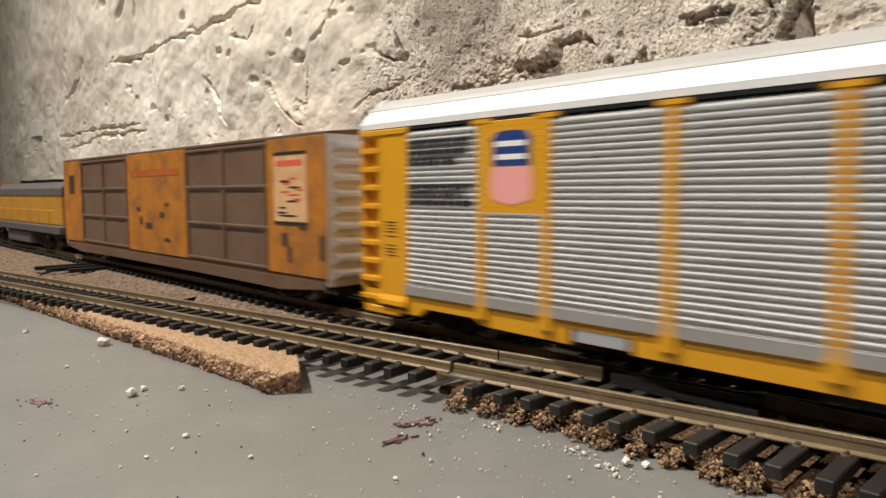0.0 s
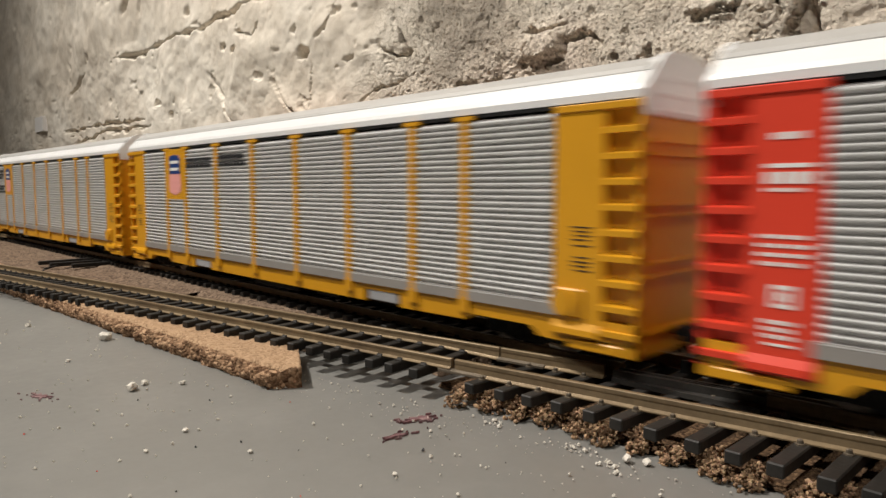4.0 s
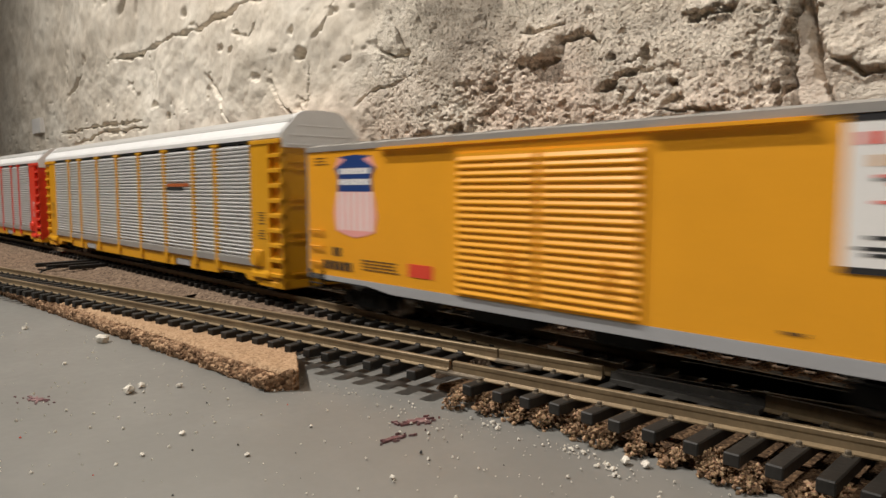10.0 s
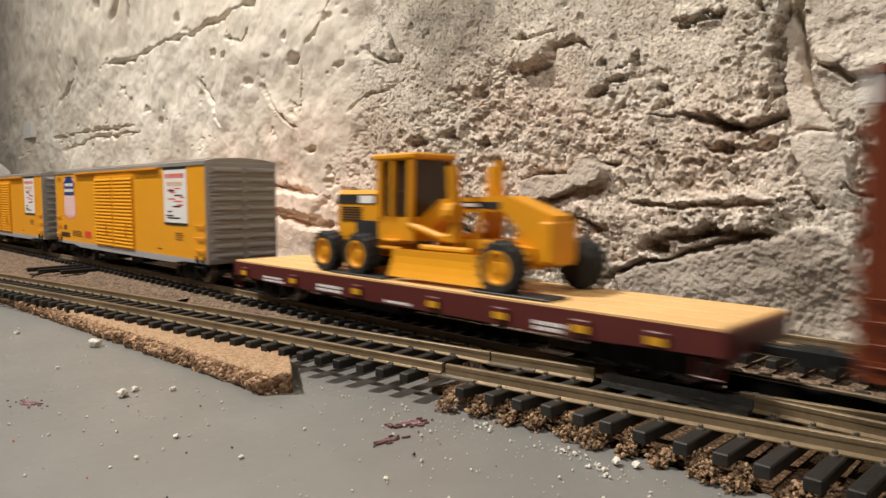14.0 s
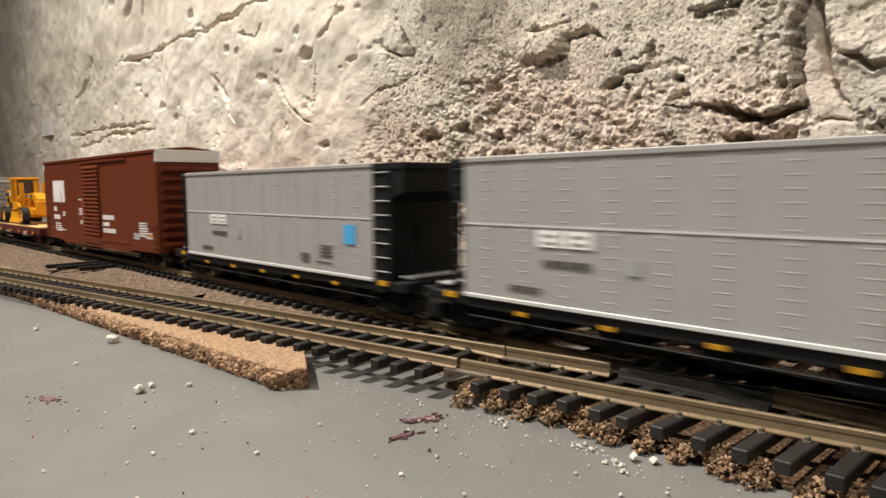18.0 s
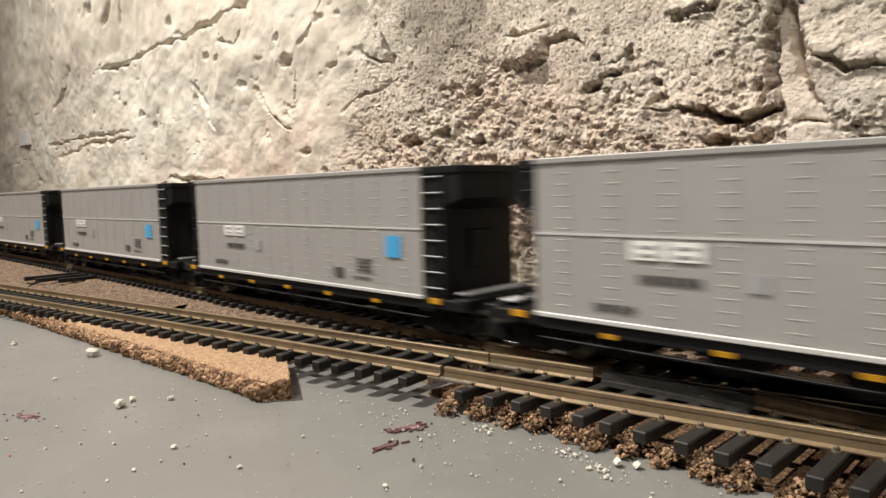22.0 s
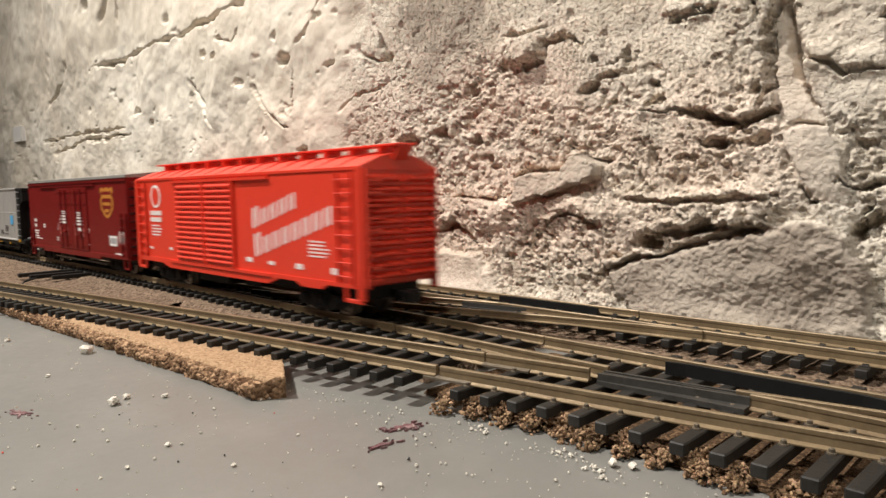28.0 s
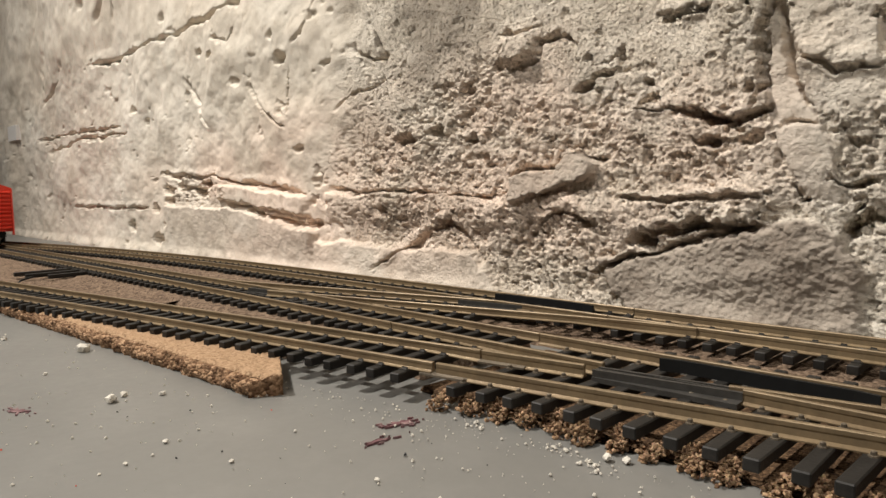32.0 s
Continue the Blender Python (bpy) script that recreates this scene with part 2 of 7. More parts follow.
WHITE = surface("white_print", (0.82, 0.80, 0.78), 0.5, spread=0.04)
INK = surface("black_print", (0.02, 0.02, 0.022), 0.5, spread=0.2)
BLUE = surface("blue_print", (0.012, 0.045, 0.19), 0.45, spread=0.08)
PINK = surface("pale_red_print", (0.82, 0.36, 0.33), 0.5, spread=0.06)
REDPRINT = surface("red_print", (0.70, 0.06, 0.03), 0.5, spread=0.08)
SKY = surface("light_blue_print", (0.06, 0.36, 0.68), 0.5, spread=0.06)
GOLD = surface("gold_print", (0.50, 0.20, 0.03), 0.45, spread=0.1)
MARK = surface("yellow_mark", (0.62, 0.31, 0.01), 0.45, spread=0.06)
CATYEL = surface("machine_yellow", (0.70, 0.30, 0.010), 0.45, spread=0.08, spec=0.35)
RUBBER = surface("tyre_rubber", (0.014, 0.014, 0.014), 0.7, spread=0.3)
CABIN = surface("cab_glass_dark", (0.05, 0.03, 0.02), 0.15, spread=0.2)
FADED = surface("faded_peach_print", (0.66, 0.40, 0.20), 0.6, spread=0.1, scale=150.0, tint=(0.40, 0.20, 0.08), tint_amount=0.6, tint_scale=90.0)
WORNORANGE = surface("worn_orange_paint", (0.43, 0.155, 0.012), 0.6, spread=0.25, scale=150.0, bump=0.2, tint=(0.17, 0.075, 0.028), tint_amount=0.9, tint_scale=70.0)
WORNBROWN = surface("rusted_brown_paint", (0.135, 0.078, 0.044), 0.7, spread=0.3, scale=120.0, bump=0.3, tint=(0.095, 0.036, 0.017), tint_amount=0.8, tint_scale=60.0)
ENDSILVER = surface("bright_end_paint", (0.62, 0.61, 0.60), 0.4, metal=0.3, spread=0.15)


# ---- building helpers (car parts are written in millimetres) ----
def mesh_from(name, verts, faces, material, smooth=False):
    me = bpy.data.meshes.new(name)
    me.from_pydata([tuple(p) for p in verts], [], faces)
    me.materials.append(material)
    if smooth:
        me.polygons.foreach_set("use_smooth", [True] * len(me.polygons))
    return me


class Shape:
    """Gathers boxes, rods and extruded outlines, in millimetres, into one mesh."""

    def __init__(self):
        self.v, self.f = [], []

    def add(self, verts, faces):
        n = len(self.v)
        self.v += [(x * 0.001, y * 0.001, z * 0.001) for x, y, z in verts]
        self.f += [tuple(i + n for i in face) for face in faces]
        return self

    def box(self, x0, x1, y0, y1, z0, z1, c=0.0):
        """A block; c: width of the bevel along its long edges."""
        if c <= 0:
            vs = [(x, y, z) for x in (x0, x1) for y in (y0, y1) for z in (z0, z1)]
            return self.add(vs, [(0, 1, 3, 2), (4, 6, 7, 5), (0, 4, 5, 1), (2, 3, 7, 6), (0, 2, 6, 4), (1, 5, 7, 3)])
        vs, fs = [], []
        for x in (x0, x1):
            for y in (y0, y1):
                for z in (z0, z1):
                    sx, sy, sz = (c if x == x0 else -c), (c if y == y0 else -c), (c if z == z0 else -c)
                    vs += [(x, y + sy, z + sz), (x + sx, y, z + sz), (x + sx, y + sy, z)]
        bm = bmesh.new()
        for p in vs:
            bm.verts.new(p)
        hull = bmesh.ops.convex_hull(bm, input=bm.verts)
        bm.verts.index_update()
        vv = [tuple(p.co) for p in bm.verts]
        ff = [tuple(q.index for q in fa.verts) for fa in bm.faces]
        bm.free()
        return self.add(vv, ff)

    def along_x(self, x0, x1, outline):
        """A closed outline of (y, z) drawn out from x0 to x1."""
        n = len(outline)
        vs = [(x0, y, z) for y, z in outline] + [(x1, y, z) for y, z in outline]
        fs = [(i, (i + 1) % n, n + (i + 1) % n, n + i) for i in range(n)]
        return self.add(vs, fs + [tuple(range(n))[::-1], tuple(range(n, 2 * n))])

    def along_y(self, y0, y1, outline):
        """A closed outline of (x, z) drawn out from y0 to y1."""
        n = len(outline)
        vs = [(x, y0, z) for x, z in outline] + [(x, y1, z) for x, z in outline]
        fs = [(i, (i + 1) % n, n + (i + 1) % n, n + i) for i in range(n)]
        return self.add(vs, fs + [tuple(range(n))[::-1], tuple(range(n, 2 * n))])

    def rod(self, a, b, r, seg=10, r2=None):
        a, b = Vector(a), Vector(b)
        d = (b - a).normalized()
        u = d.orthogonal().normalized()
        w = d.cross(u)
        r2 = r if r2 is None else r2
        vs = []
        for p, q in ((a, r), (b, r2)):
            for k in range(seg):
                t = 2 * math.pi * k / seg
                vs.append(tuple(p + u * (q * math.cos(t)) + w * (q * math.sin(t))))
        fs = [(k, (k + 1) % seg, seg + (k + 1) % seg, seg + k) for k in range(seg)]
        return self.add(vs, fs + [tuple(range(seg))[::-1], tuple(range(seg, 2 * seg))])

    def turned(self, centre, axis, rings, seg=20):
        """A turned body: rings of (place along the axis, radius)."""
        c, d = Vector(centre), Vector(axis).normalized()
        u = d.orthogonal().normalized()
        w = d.cross(u)
        vs, fs = [], []
        for h, r in rings:
            for k in range(seg):
                t = 2 * math.pi * k / seg
                vs.append(tuple(c + d * h + u * (r * math.cos(t)) + w * (r * math.sin(t))))
        for j in range(len(rings) - 1):
            for k in range(seg):
                fs.append((j * seg + k, j * seg + (k + 1) % seg, (j + 1) * seg + (k + 1) % seg, (j + 1) * seg + k))
        fs += [tuple(range(seg))[::-1], tuple(range((len(rings) - 1) * seg, len(rings) * seg))]
        return self.add(vs, fs)

    def mesh(self, name, material):
        me = mesh_from(name, self.v, self.f, material)
        bm = bmesh.new()
        bm.from_mesh(me)
        bmesh.ops.recalc_face_normals(bm, faces=bm.faces)
        bm.to_mesh(me)
        bm.free()
        return me


def part(name, shape, material, parent, label=""):
    """One mesh under a thing or under a part. shape: a Shape, or a mesh that is shared."""
    ob = new(name, shape.mesh(name, material) if isinstance(shape, Shape) else shape)
    ob.parent = parent
    if label:
        tagged(ob, label)
    return ob


def thing(name, label, category, group=""):
    return tagged(new(name), label, category, group)


# ---- value noise on arrays ----
def lattice(seed):
    return np.random.default_rng(seed).random((256, 256))


def vnoise(u, v, grid):
    iu, iv = np.floor(u).astype(int), np.floor(v).astype(int)
    fu, fv = u - iu, v - iv
    fu, fv = fu * fu * (3 - 2 * fu), fv * fv * (3 - 2 * fv)
    a, b = grid[iu % 256, iv % 256], grid[(iu + 1) % 256, iv % 256]
    c, d = grid[iu % 256, (iv + 1) % 256], grid[(iu + 1) % 256, (iv + 1) % 256]
    return (a * (1 - fu) + b * fu) * (1 - fv) + (c * (1 - fu) + d * fu) * fv


def fbm(u, v, seed, octaves=5, gain=0.5):
    total, amp, norm = 0, 1.0, 0
    grid = lattice(seed)
    for k in range(octaves):
        total = total + amp * vnoise(u * 2 ** k + 17.3 * k, v * 2 ** k + 5.1 * k, grid)
        norm += amp
        amp *= gain
    return total / norm


def near_line(x, z, pts):
    """The distance of points (x, z) to a polyline, and how far along it they lie (0 to 1)."""
    best, where = np.full(x.shape, 9.0), np.zeros(x.shape)
    n = len(pts) - 1
    for k in range(n):
        (ax, az), (bx, bz) = pts[k], pts[k + 1]
        dx, dz = bx - ax, bz - az
        t = np.clip(((x - ax) * dx + (z - az) * dz) / (dx * dx + dz * dz), 0, 1)
        d = np.hypot(x - ax - t * dx, z - az - t * dz)
        hit = d < best
        best, where = np.where(hit, d, best), np.where(hit, (k + t) / n, where)
    return best, where


def step(e0, e1, x):
    t = np.clip((x - e0) / (e1 - e0), 0, 1)
    return t * t * (3 - 2 * t)


# ---- the foundation wall: old concrete and rubble stone, rough and pitted ----
def blob(x, z, cx, cz, rx, rz, soft=0.5):
    return 1 - step(1 - soft, 1 + soft, np.hypot((x - cx) / rx, (z - cz) / rz))


def between(x, a, b, soft):
    return step(a - soft, a + soft, x) * (1 - step(b - soft, b + soft, x))


def billow(u, v, seed, octaves=3, gain=0.55):
    """Rounded lumps with sharp creases between them."""
    total, amp, norm, grid = 0, 1.0, 0, lattice(seed)
    for k in range(octaves):
        total = total + amp * np.abs(2 * vnoise(u * 2 ** k + 9.1 * k, v * 2 ** k + 3.7 * k, grid) - 1)
        norm += amp
        amp *= gain
    return total / norm


class Relief:
    """How far the wall's face stands out of its plane, towards the room, at the places x and z."""

    def __init__(self, x, z):
        self.x, self.z = x, z
        self.wx = x + 0.007 * (fbm(x * 40, z * 40, 11, 4) - 0.5) + 0.0036 * (fbm(x * 300, z * 300, 13, 4, 0.6) - 0.5)
        self.wz = z + 0.006 * (fbm(x * 40, z * 40, 12, 4) - 0.5) + 0.0036 * (fbm(x * 300, z * 300, 14, 4, 0.6) - 0.5)
        self.ragged = 0.35 + 1.3 * fbm(x * 170, z * 170, 33, 4, 0.6)
        self.broken = fbm(x * 60, z * 60, 35, 3)
        self.h = np.zeros(x.shape)
        self.stone, self.crumbly = np.zeros(x.shape), np.zeros(x.shape)

    def crack(self, wide, deep, *pts, lip=0.0):
        """A ragged groove along a line, in places almost closed; lip: how far the edge over it leans out."""
        at = self.window([p[0] for p in pts], [p[1] for p in pts], 0.016)
        wx, wz = self.wx[at], self.wz[at]
        dist, where = near_line(wx, wz, pts)
        w = wide * self.ragged[at] * (0.4 + 0.9 * step(0.36, 0.58, self.broken[at]))
        taper = 0.25 + 0.75 * step(0.0, 0.12, where) * (1 - step(0.88, 1.0, where))
        self.h[at] -= deep * taper * (1 - step(0.12 * w, w, dist))
        if lip:
            over, _ = near_line(wx, wz - 0.0022, pts)
            self.h[at] += lip * taper * (1 - step(0.0008, 0.006, over))

    def window(self, xs, zs, margin):
        """The part of the grid that holds a stretch of the wall."""
        i = np.searchsorted(self.x[0], (min(xs) - margin, max(xs) + margin))
        j = np.searchsorted(self.z[:, 0], (min(zs) - margin, max(zs) + margin))
        return slice(j[0], j[1]), slice(i[0], i[1])

    def pocket(self, cx, cz, rx, rz, deep):
        at = self.window((cx - rx * 1.5, cx + rx * 1.5), (cz - rz * 1.5, cz + rz * 1.5), 0.006)
        q = np.hypot((self.wx[at] - cx) / rx, (self.wz[at] - cz) / rz) + 0.9 * (fbm(self.x[at] * 210, self.z[at] * 210, 31, 4, 0.6) - 0.5)
        self.h[at] -= deep * (1 - step(0.45, 1.0, q))

    def stone_face(self, mask, out, seed, grain=1.0, tone=1.0):
        """A stone that shows: its own plane, fairly even, standing out or set back."""
        x, z = self.x, self.z
        face = out + 0.006 * (fbm(x * 30, z * 34, seed, 4) - 0.5) + grain * (0.0010 * (fbm(x * 150, z * 190, seed + 1, 4, 0.6) - 0.5) + 0.0007 * (fbm(x * 700, z * 900, seed + 2, 2) - 0.5))
        self.h = self.h * (1 - mask) + (self.swell + face) * mask
        self.stone = np.maximum(self.stone, mask * tone)
        self.rough = self.rough * (1 - 0.7 * mask)


def wall_relief(x, z):
    r = Relief(x, z)
    wx, wz = r.wx, r.wz
    r.swell = 0.018 * (fbm(x * 6, z * 7, 1, 3) - 0.5)
    r.rough = step(-0.36, -0.27, x + 0.10 * (fbm(x * 12, z * 12, 3, 4) - 0.5) + 0.25 * np.clip(0.09 - z, -0.04, 0.04))
    r.rough = r.rough * (1 - 0.55 * step(-0.083, -0.078, wx) * step(0.070, 0.078, wz))
    # crumbly places
    for cx, cz, rx, rz in ((-0.270, 0.068, 0.060, 0.016), (-0.235, 0.090, 0.035, 0.020), (-0.185, 0.078, 0.040, 0.014), (-0.125, 0.060, 0.030, 0.010), (-0.200, 0.026, 0.035, 0.016), (-0.055, 0.062, 0.012, 0.016), (-0.103, 0.073, 0.020, 0.011), (-0.058, 0.060, 0.016, 0.016), (-0.145, 0.091, 0.022, 0.010), (-0.165, 0.022, 0.022, 0.022),
                           (-0.110, 0.042, 0.030, 0.007), (-0.270, 0.080, 0.012, 0.006), (-0.225, 0.095, 0.012, 0.012), (-0.55, 0.055, 0.055, 0.012), (-0.27, 0.042, 0.06, 0.006)):
        r.crumbly = np.maximum(r.crumbly, blob(wx, wz, cx, cz, rx, rz, 0.6))
    base = r.swell + 0.006 * (fbm(x * 22, z * 26, 4, 3) - 0.5) + 0.0022 * (fbm(x * 70, z * 80, 41, 4, 0.5) - 0.5)
    grain = 0.0009 * (billow(x * 330, z * 380, 5, 3, 0.65) - 0.35) + 0.0007 * (fbm(x * 900, z * 950, 15, 2, 0.6) - 0.5)
    lumps = 0.0032 * (billow(x * 150, z * 165, 16, 4, 0.6) - 0.35)
    pits = step(0.62, 0.74, fbm(x * 330, z * 360, 6, 3, 0.6))
    patchy = 0.25 + 0.75 * step(0.42, 0.58, fbm(x * 26, z * 30, 7, 3))
    r.h = base + r.rough * (0.35 + 0.65 * patchy) * grain + np.maximum(r.crumbly, 0.05 * r.rough) * lumps - (0.0011 * r.rough * patchy + 0.0010 * r.crumbly) * pits
    r.h -= 0.0022 * r.crumbly * step(0.62, 0.72, fbm(x * 165, z * 190, 44, 4, 0.55)) + 0.0013 * r.rough * step(0.66, 0.76, fbm(x * 120, z * 140, 45, 4, 0.6))
    smoother = 1 - r.rough
    r.h += smoother * (0.005 * (fbm(x * 9, z * 16, 46, 3) - 0.5) + 0.0016 * (fbm(x * 26, z * 40, 47, 3) - 0.5))
    r.h += smoother * (0.0008 * (fbm(x * 150, z * 180, 17, 3, 0.5) - 0.5) - 0.0022 * step(0.70, 0.84, fbm(x * 50, z * 75, 36, 4, 0.6)))
    # the lower course stands out a little under its joint
    line = 0.0505 + 0.004 * (fbm(x * 18, x * 0 + 2.0, 21, 3) - 0.5)
    course = between(wx, -0.345, -0.085, 0.004)
    r.h += 0.0035 * course * (1 - step(0, 0.0012, wz - line)) * step(0.030, 0.046, wz)
    band = between(wx, -0.495, -0.365, 0.004) * between(wz + 0.09 * (wx + 0.43), 0.044, 0.055, 0.0012)
    r.h += 0.004 * band
    # stones that show
    edge = np.interp(wx, (-0.160, -0.1544, -0.1252, -0.1095, -0.095, -0.071, -0.0637, -0.057), (0.021, 0.0233, 0.0294, 0.0344, 0.0379, 0.0393, 0.0332, 0.020))
    slab = step(0.0, 0.002, wx + 0.1397 + 0.63 * wz) * (1 - step(-0.060, -0.056, wx)) * (1 - step(0.0, 0.0016, wz - edge))
    r.stone_face(slab, 0.004, 61, 1.5)
    left = np.interp(z, (0.046, 0.0499, 0.0655, 0.0774, 0.0912, 0.1047, 0.116), (-0.0745, -0.0765, -0.0845, -0.0877, -0.0899, -0.0902, -0.0899))
    right = np.interp(z, (0.0479, 0.0646, 0.0761, 0.0860, 0.0958, 0.1072, 0.1155), (-0.0645, -0.0683, -0.0737, -0.0792, -0.0819, -0.0829, -0.0875))
    jag = 0.0018 * (fbm(x * 120, z * 160, 67, 4, 0.6) - 0.5)
    rib = step(0, 0.0007, x + jag - left) * (1 - step(0, 0.0012, x - jag - right)) * step(0.0465, 0.048, wz)
    r.stone_face(rib, -0.0012 + 0.0016 * (1 - step(0.0712, 0.0718, wz)), 64, 0.8, 0.30)
    u, w = wx + 0.181, wz - 0.0565
    wedge = step(-0.0195, -0.0185, u) * (1 - step(0, 0.001, w - np.where(u < 0.0, 0.0025 + 0.07 * u, 0.0025 + 0.62 * u) )) * (1 - step(0, 0.001, w - 0.0108 + 0.9 * np.maximum(0, u - 0.016)))
    wedge = wedge * step(0, 0.001, w + 0.0085 - 0.25 * (u + 0.012)) * (1 - step(0.0225, 0.0235, u))
    r.stone_face(wedge, 0.0055 + 0.10 * np.clip(0.004 - w, -0.006, 0.01), 68, 1.0, 0.65)
    low = step(-0.605, -0.595, wx) * (1 - step(-0.362, -0.354, wx)) * (1 - step(0, 0.002, wz - (0.041 - 0.10 * np.maximum(0, wx + 0.48))))
    r.stone_face(low, 0.003, 71, 0.6, 0.30)
    foot = step(-0.42, -0.38, wx) * (1 - step(0, 0.003, wz - 0.021 + 0.9 * np.maximum(0, wx + 0.226)))
    r.stone_face(foot * (1 - low), 0.004, 74, 0.7, 0.12)
    # joints and cracks of the rough part
    r.crack(0.0017, 0.0055, (-0.340, 0.0545), (-0.308, 0.0525), (-0.274, 0.052), (-0.223, 0.0505), (-0.205, 0.049), lip=0.001)
    r.crack(0.0015, 0.0045, (-0.150, 0.0485), (-0.128, 0.0490), (-0.104, 0.0472), (-0.085, 0.0485), lip=0.001)
    r.crack(0.0026, 0.0080, (-0.138, 0.0325), (-0.130, 0.036), (-0.117, 0.0365), (-0.111, 0.0385), (-0.104, 0.037), (-0.093, 0.037), lip=0.0015)
    r.crack(0.0020, 0.0060, (-0.186, 0.036), (-0.176, 0.0415), (-0.166, 0.0405), (-0.159, 0.036), lip=0.001)
    r.crack(0.0016, 0.0080, (-0.152, 0.020), (-0.138, 0.026), (-0.122, 0.030), (-0.107, 0.0335), (-0.084, 0.0385))
    r.crack(0.0016, 0.0080, (-0.154, 0.022), (-0.149, 0.012), (-0.142, 0.001))
    r.crack(0.0016, 0.0060, (-0.187, 0.030), (-0.183, 0.016), (-0.178, 0.006))
    r.crack(0.0017, 0.0075, (-0.0885, 0.114), (-0.0905, 0.105), (-0.0895, 0.094), (-0.0885, 0.086))
    r.crack(0.0010, 0.0060, (-0.088, 0.086), (-0.092, 0.083), (-0.094, 0.079))
    r.crack(0.0016, 0.0070, (-0.128, 0.0835), (-0.116, 0.080), (-0.108, 0.0765), (-0.098, 0.0755), (-0.088, 0.0775), lip=0.001)
    r.crack(0.0010, 0.0030, (-0.085, 0.0705), (-0.078, 0.072), (-0.071, 0.0712))
    r.crack(0.0014, 0.0040, (-0.079, 0.100), (-0.078, 0.085), (-0.074, 0.0765))
    r.crack(0.0015, 0.0070, (-0.077, 0.052), (-0.075, 0.047), (-0.072, 0.046))
    r.crack(0.0013, 0.0055, (-0.078, 0.094), (-0.071, 0.0915), (-0.066, 0.0875), (-0.054, 0.0885), lip=0.002)
    r.crack(0.0022, 0.0080, (-0.062, 0.036), (-0.060, 0.041), (-0.057, 0.046))
    r.crack(0.0013, 0.0050, (-0.067, 0.055), (-0.063, 0.052), (-0.054, 0.052))
    r.crack(0.0012, 0.0050, (-0.212, 0.1265), (-0.199, 0.124), (-0.187, 0.1255), lip=0.001)
    r.crack(0.0017, 0.0060, (-0.190, 0.110), (-0.187, 0.116), (-0.184, 0.1195), (-0.178, 0.1195), (-0.171, 0.115))
    r.crack(0.0016, 0.0070, (-0.171, 0.094), (-0.167, 0.098), (-0.160, 0.099))
    r.crack(0.0011, 0.0050, (-0.158, 0.1025), (-0.148, 0.108))
    r.crack(0.0012, 0.0050, (-0.141, 0.083), (-0.124, 0.082), lip=0.001)
    r.crack(0.0014, 0.0040, (-0.133, 0.119), (-0.122, 0.117), (-0.112, 0.116), lip=0.002)
    r.crack(0.0009, 0.0040, (-0.098, 0.117), (-0.094, 0.110))
    r.crack(0.0015, 0.0065, (-0.203, 0.0575), (-0.197, 0.0605), (-0.182, 0.0605), (-0.173, 0.066), (-0.166, 0.0685), (-0.160, 0.0635), (-0.152, 0.064))
    r.crack(0.0013, 0.0050, (-0.202, 0.058), (-0.2005, 0.050))
    for cx, cz, rx, rz, deep in ((-0.115, 0.0805, 0.0035, 0.0025, 0.007), (-0.108, 0.077, 0.0050, 0.0028, 0.008), (-0.108, 0.068, 0.0045, 0.0022, 0.006), (-0.092, 0.0765, 0.0055, 0.0020, 0.007),
                                 (-0.093, 0.068, 0.0060, 0.0030, 0.004), (-0.133, 0.032, 0.0055, 0.0028, 0.009), (-0.114, 0.037, 0.0070, 0.0020, 0.008), (-0.178, 0.0615, 0.0030, 0.0030, 0.007),
                                 (-0.168, 0.096, 0.0045, 0.0028, 0.007), (-0.161, 0.0995, 0.0030, 0.0018, 0.006), (-0.154, 0.088, 0.0028, 0.0022, 0.005), (-0.164, 0.108, 0.0025, 0.0020, 0.005)):
        r.pocket(cx, cz, rx, rz, deep)
    for cx, cz, rx, rz, deep in ((-0.273, 0.080, 0.0090, 0.0040, 0.006), (-0.253, 0.083, 0.0050, 0.0030, 0.004), (-0.292, 0.042, 0.0060, 0.0025, 0.005), (-0.343, 0.044, 0.0040, 0.0020, 0.006),
                                 (-0.243, 0.037, 0.0080, 0.0030, 0.006), (-0.229, 0.077, 0.0060, 0.0030, 0.005), (-0.219, 0.068, 0.0035, 0.0025, 0.005), (-0.234, 0.104, 0.0035, 0.0030, 0.005),
                                 (-0.213, 0.111, 0.0040, 0.0035, 0.005), (-0.371, 0.080, 0.0080, 0.0030, 0.004), (-0.135, 0.094, 0.0030, 0.0020, 0.005), (-0.133, 0.087, 0.0040, 0.0020, 0.005)):
        r.pocket(cx, cz, rx, rz, deep)
    r.crack(0.0022, 0.0050, (-0.0850, 0.116), (-0.0822, 0.105), (-0.0810, 0.096), (-0.0785, 0.086))
    r.crack(0.0034, 0.0055, (-0.2427, 0.0372), (-0.2553, 0.0310), (-0.2779, 0.0210), (-0.2977, 0.0086), lip=0.0015)
    r.crack(0.0020, 0.0035, (-0.2427, 0.0372), (-0.2310, 0.0289), (-0.2198, 0.0154))
    r.crack(0.0030, 0.0080, (-0.0632, 0.0330), (-0.0600, 0.0385), (-0.0532, 0.0425))
    r.crack(0.0014, 0.0050, (-0.1300, 0.1190), (-0.1100, 0.1170))
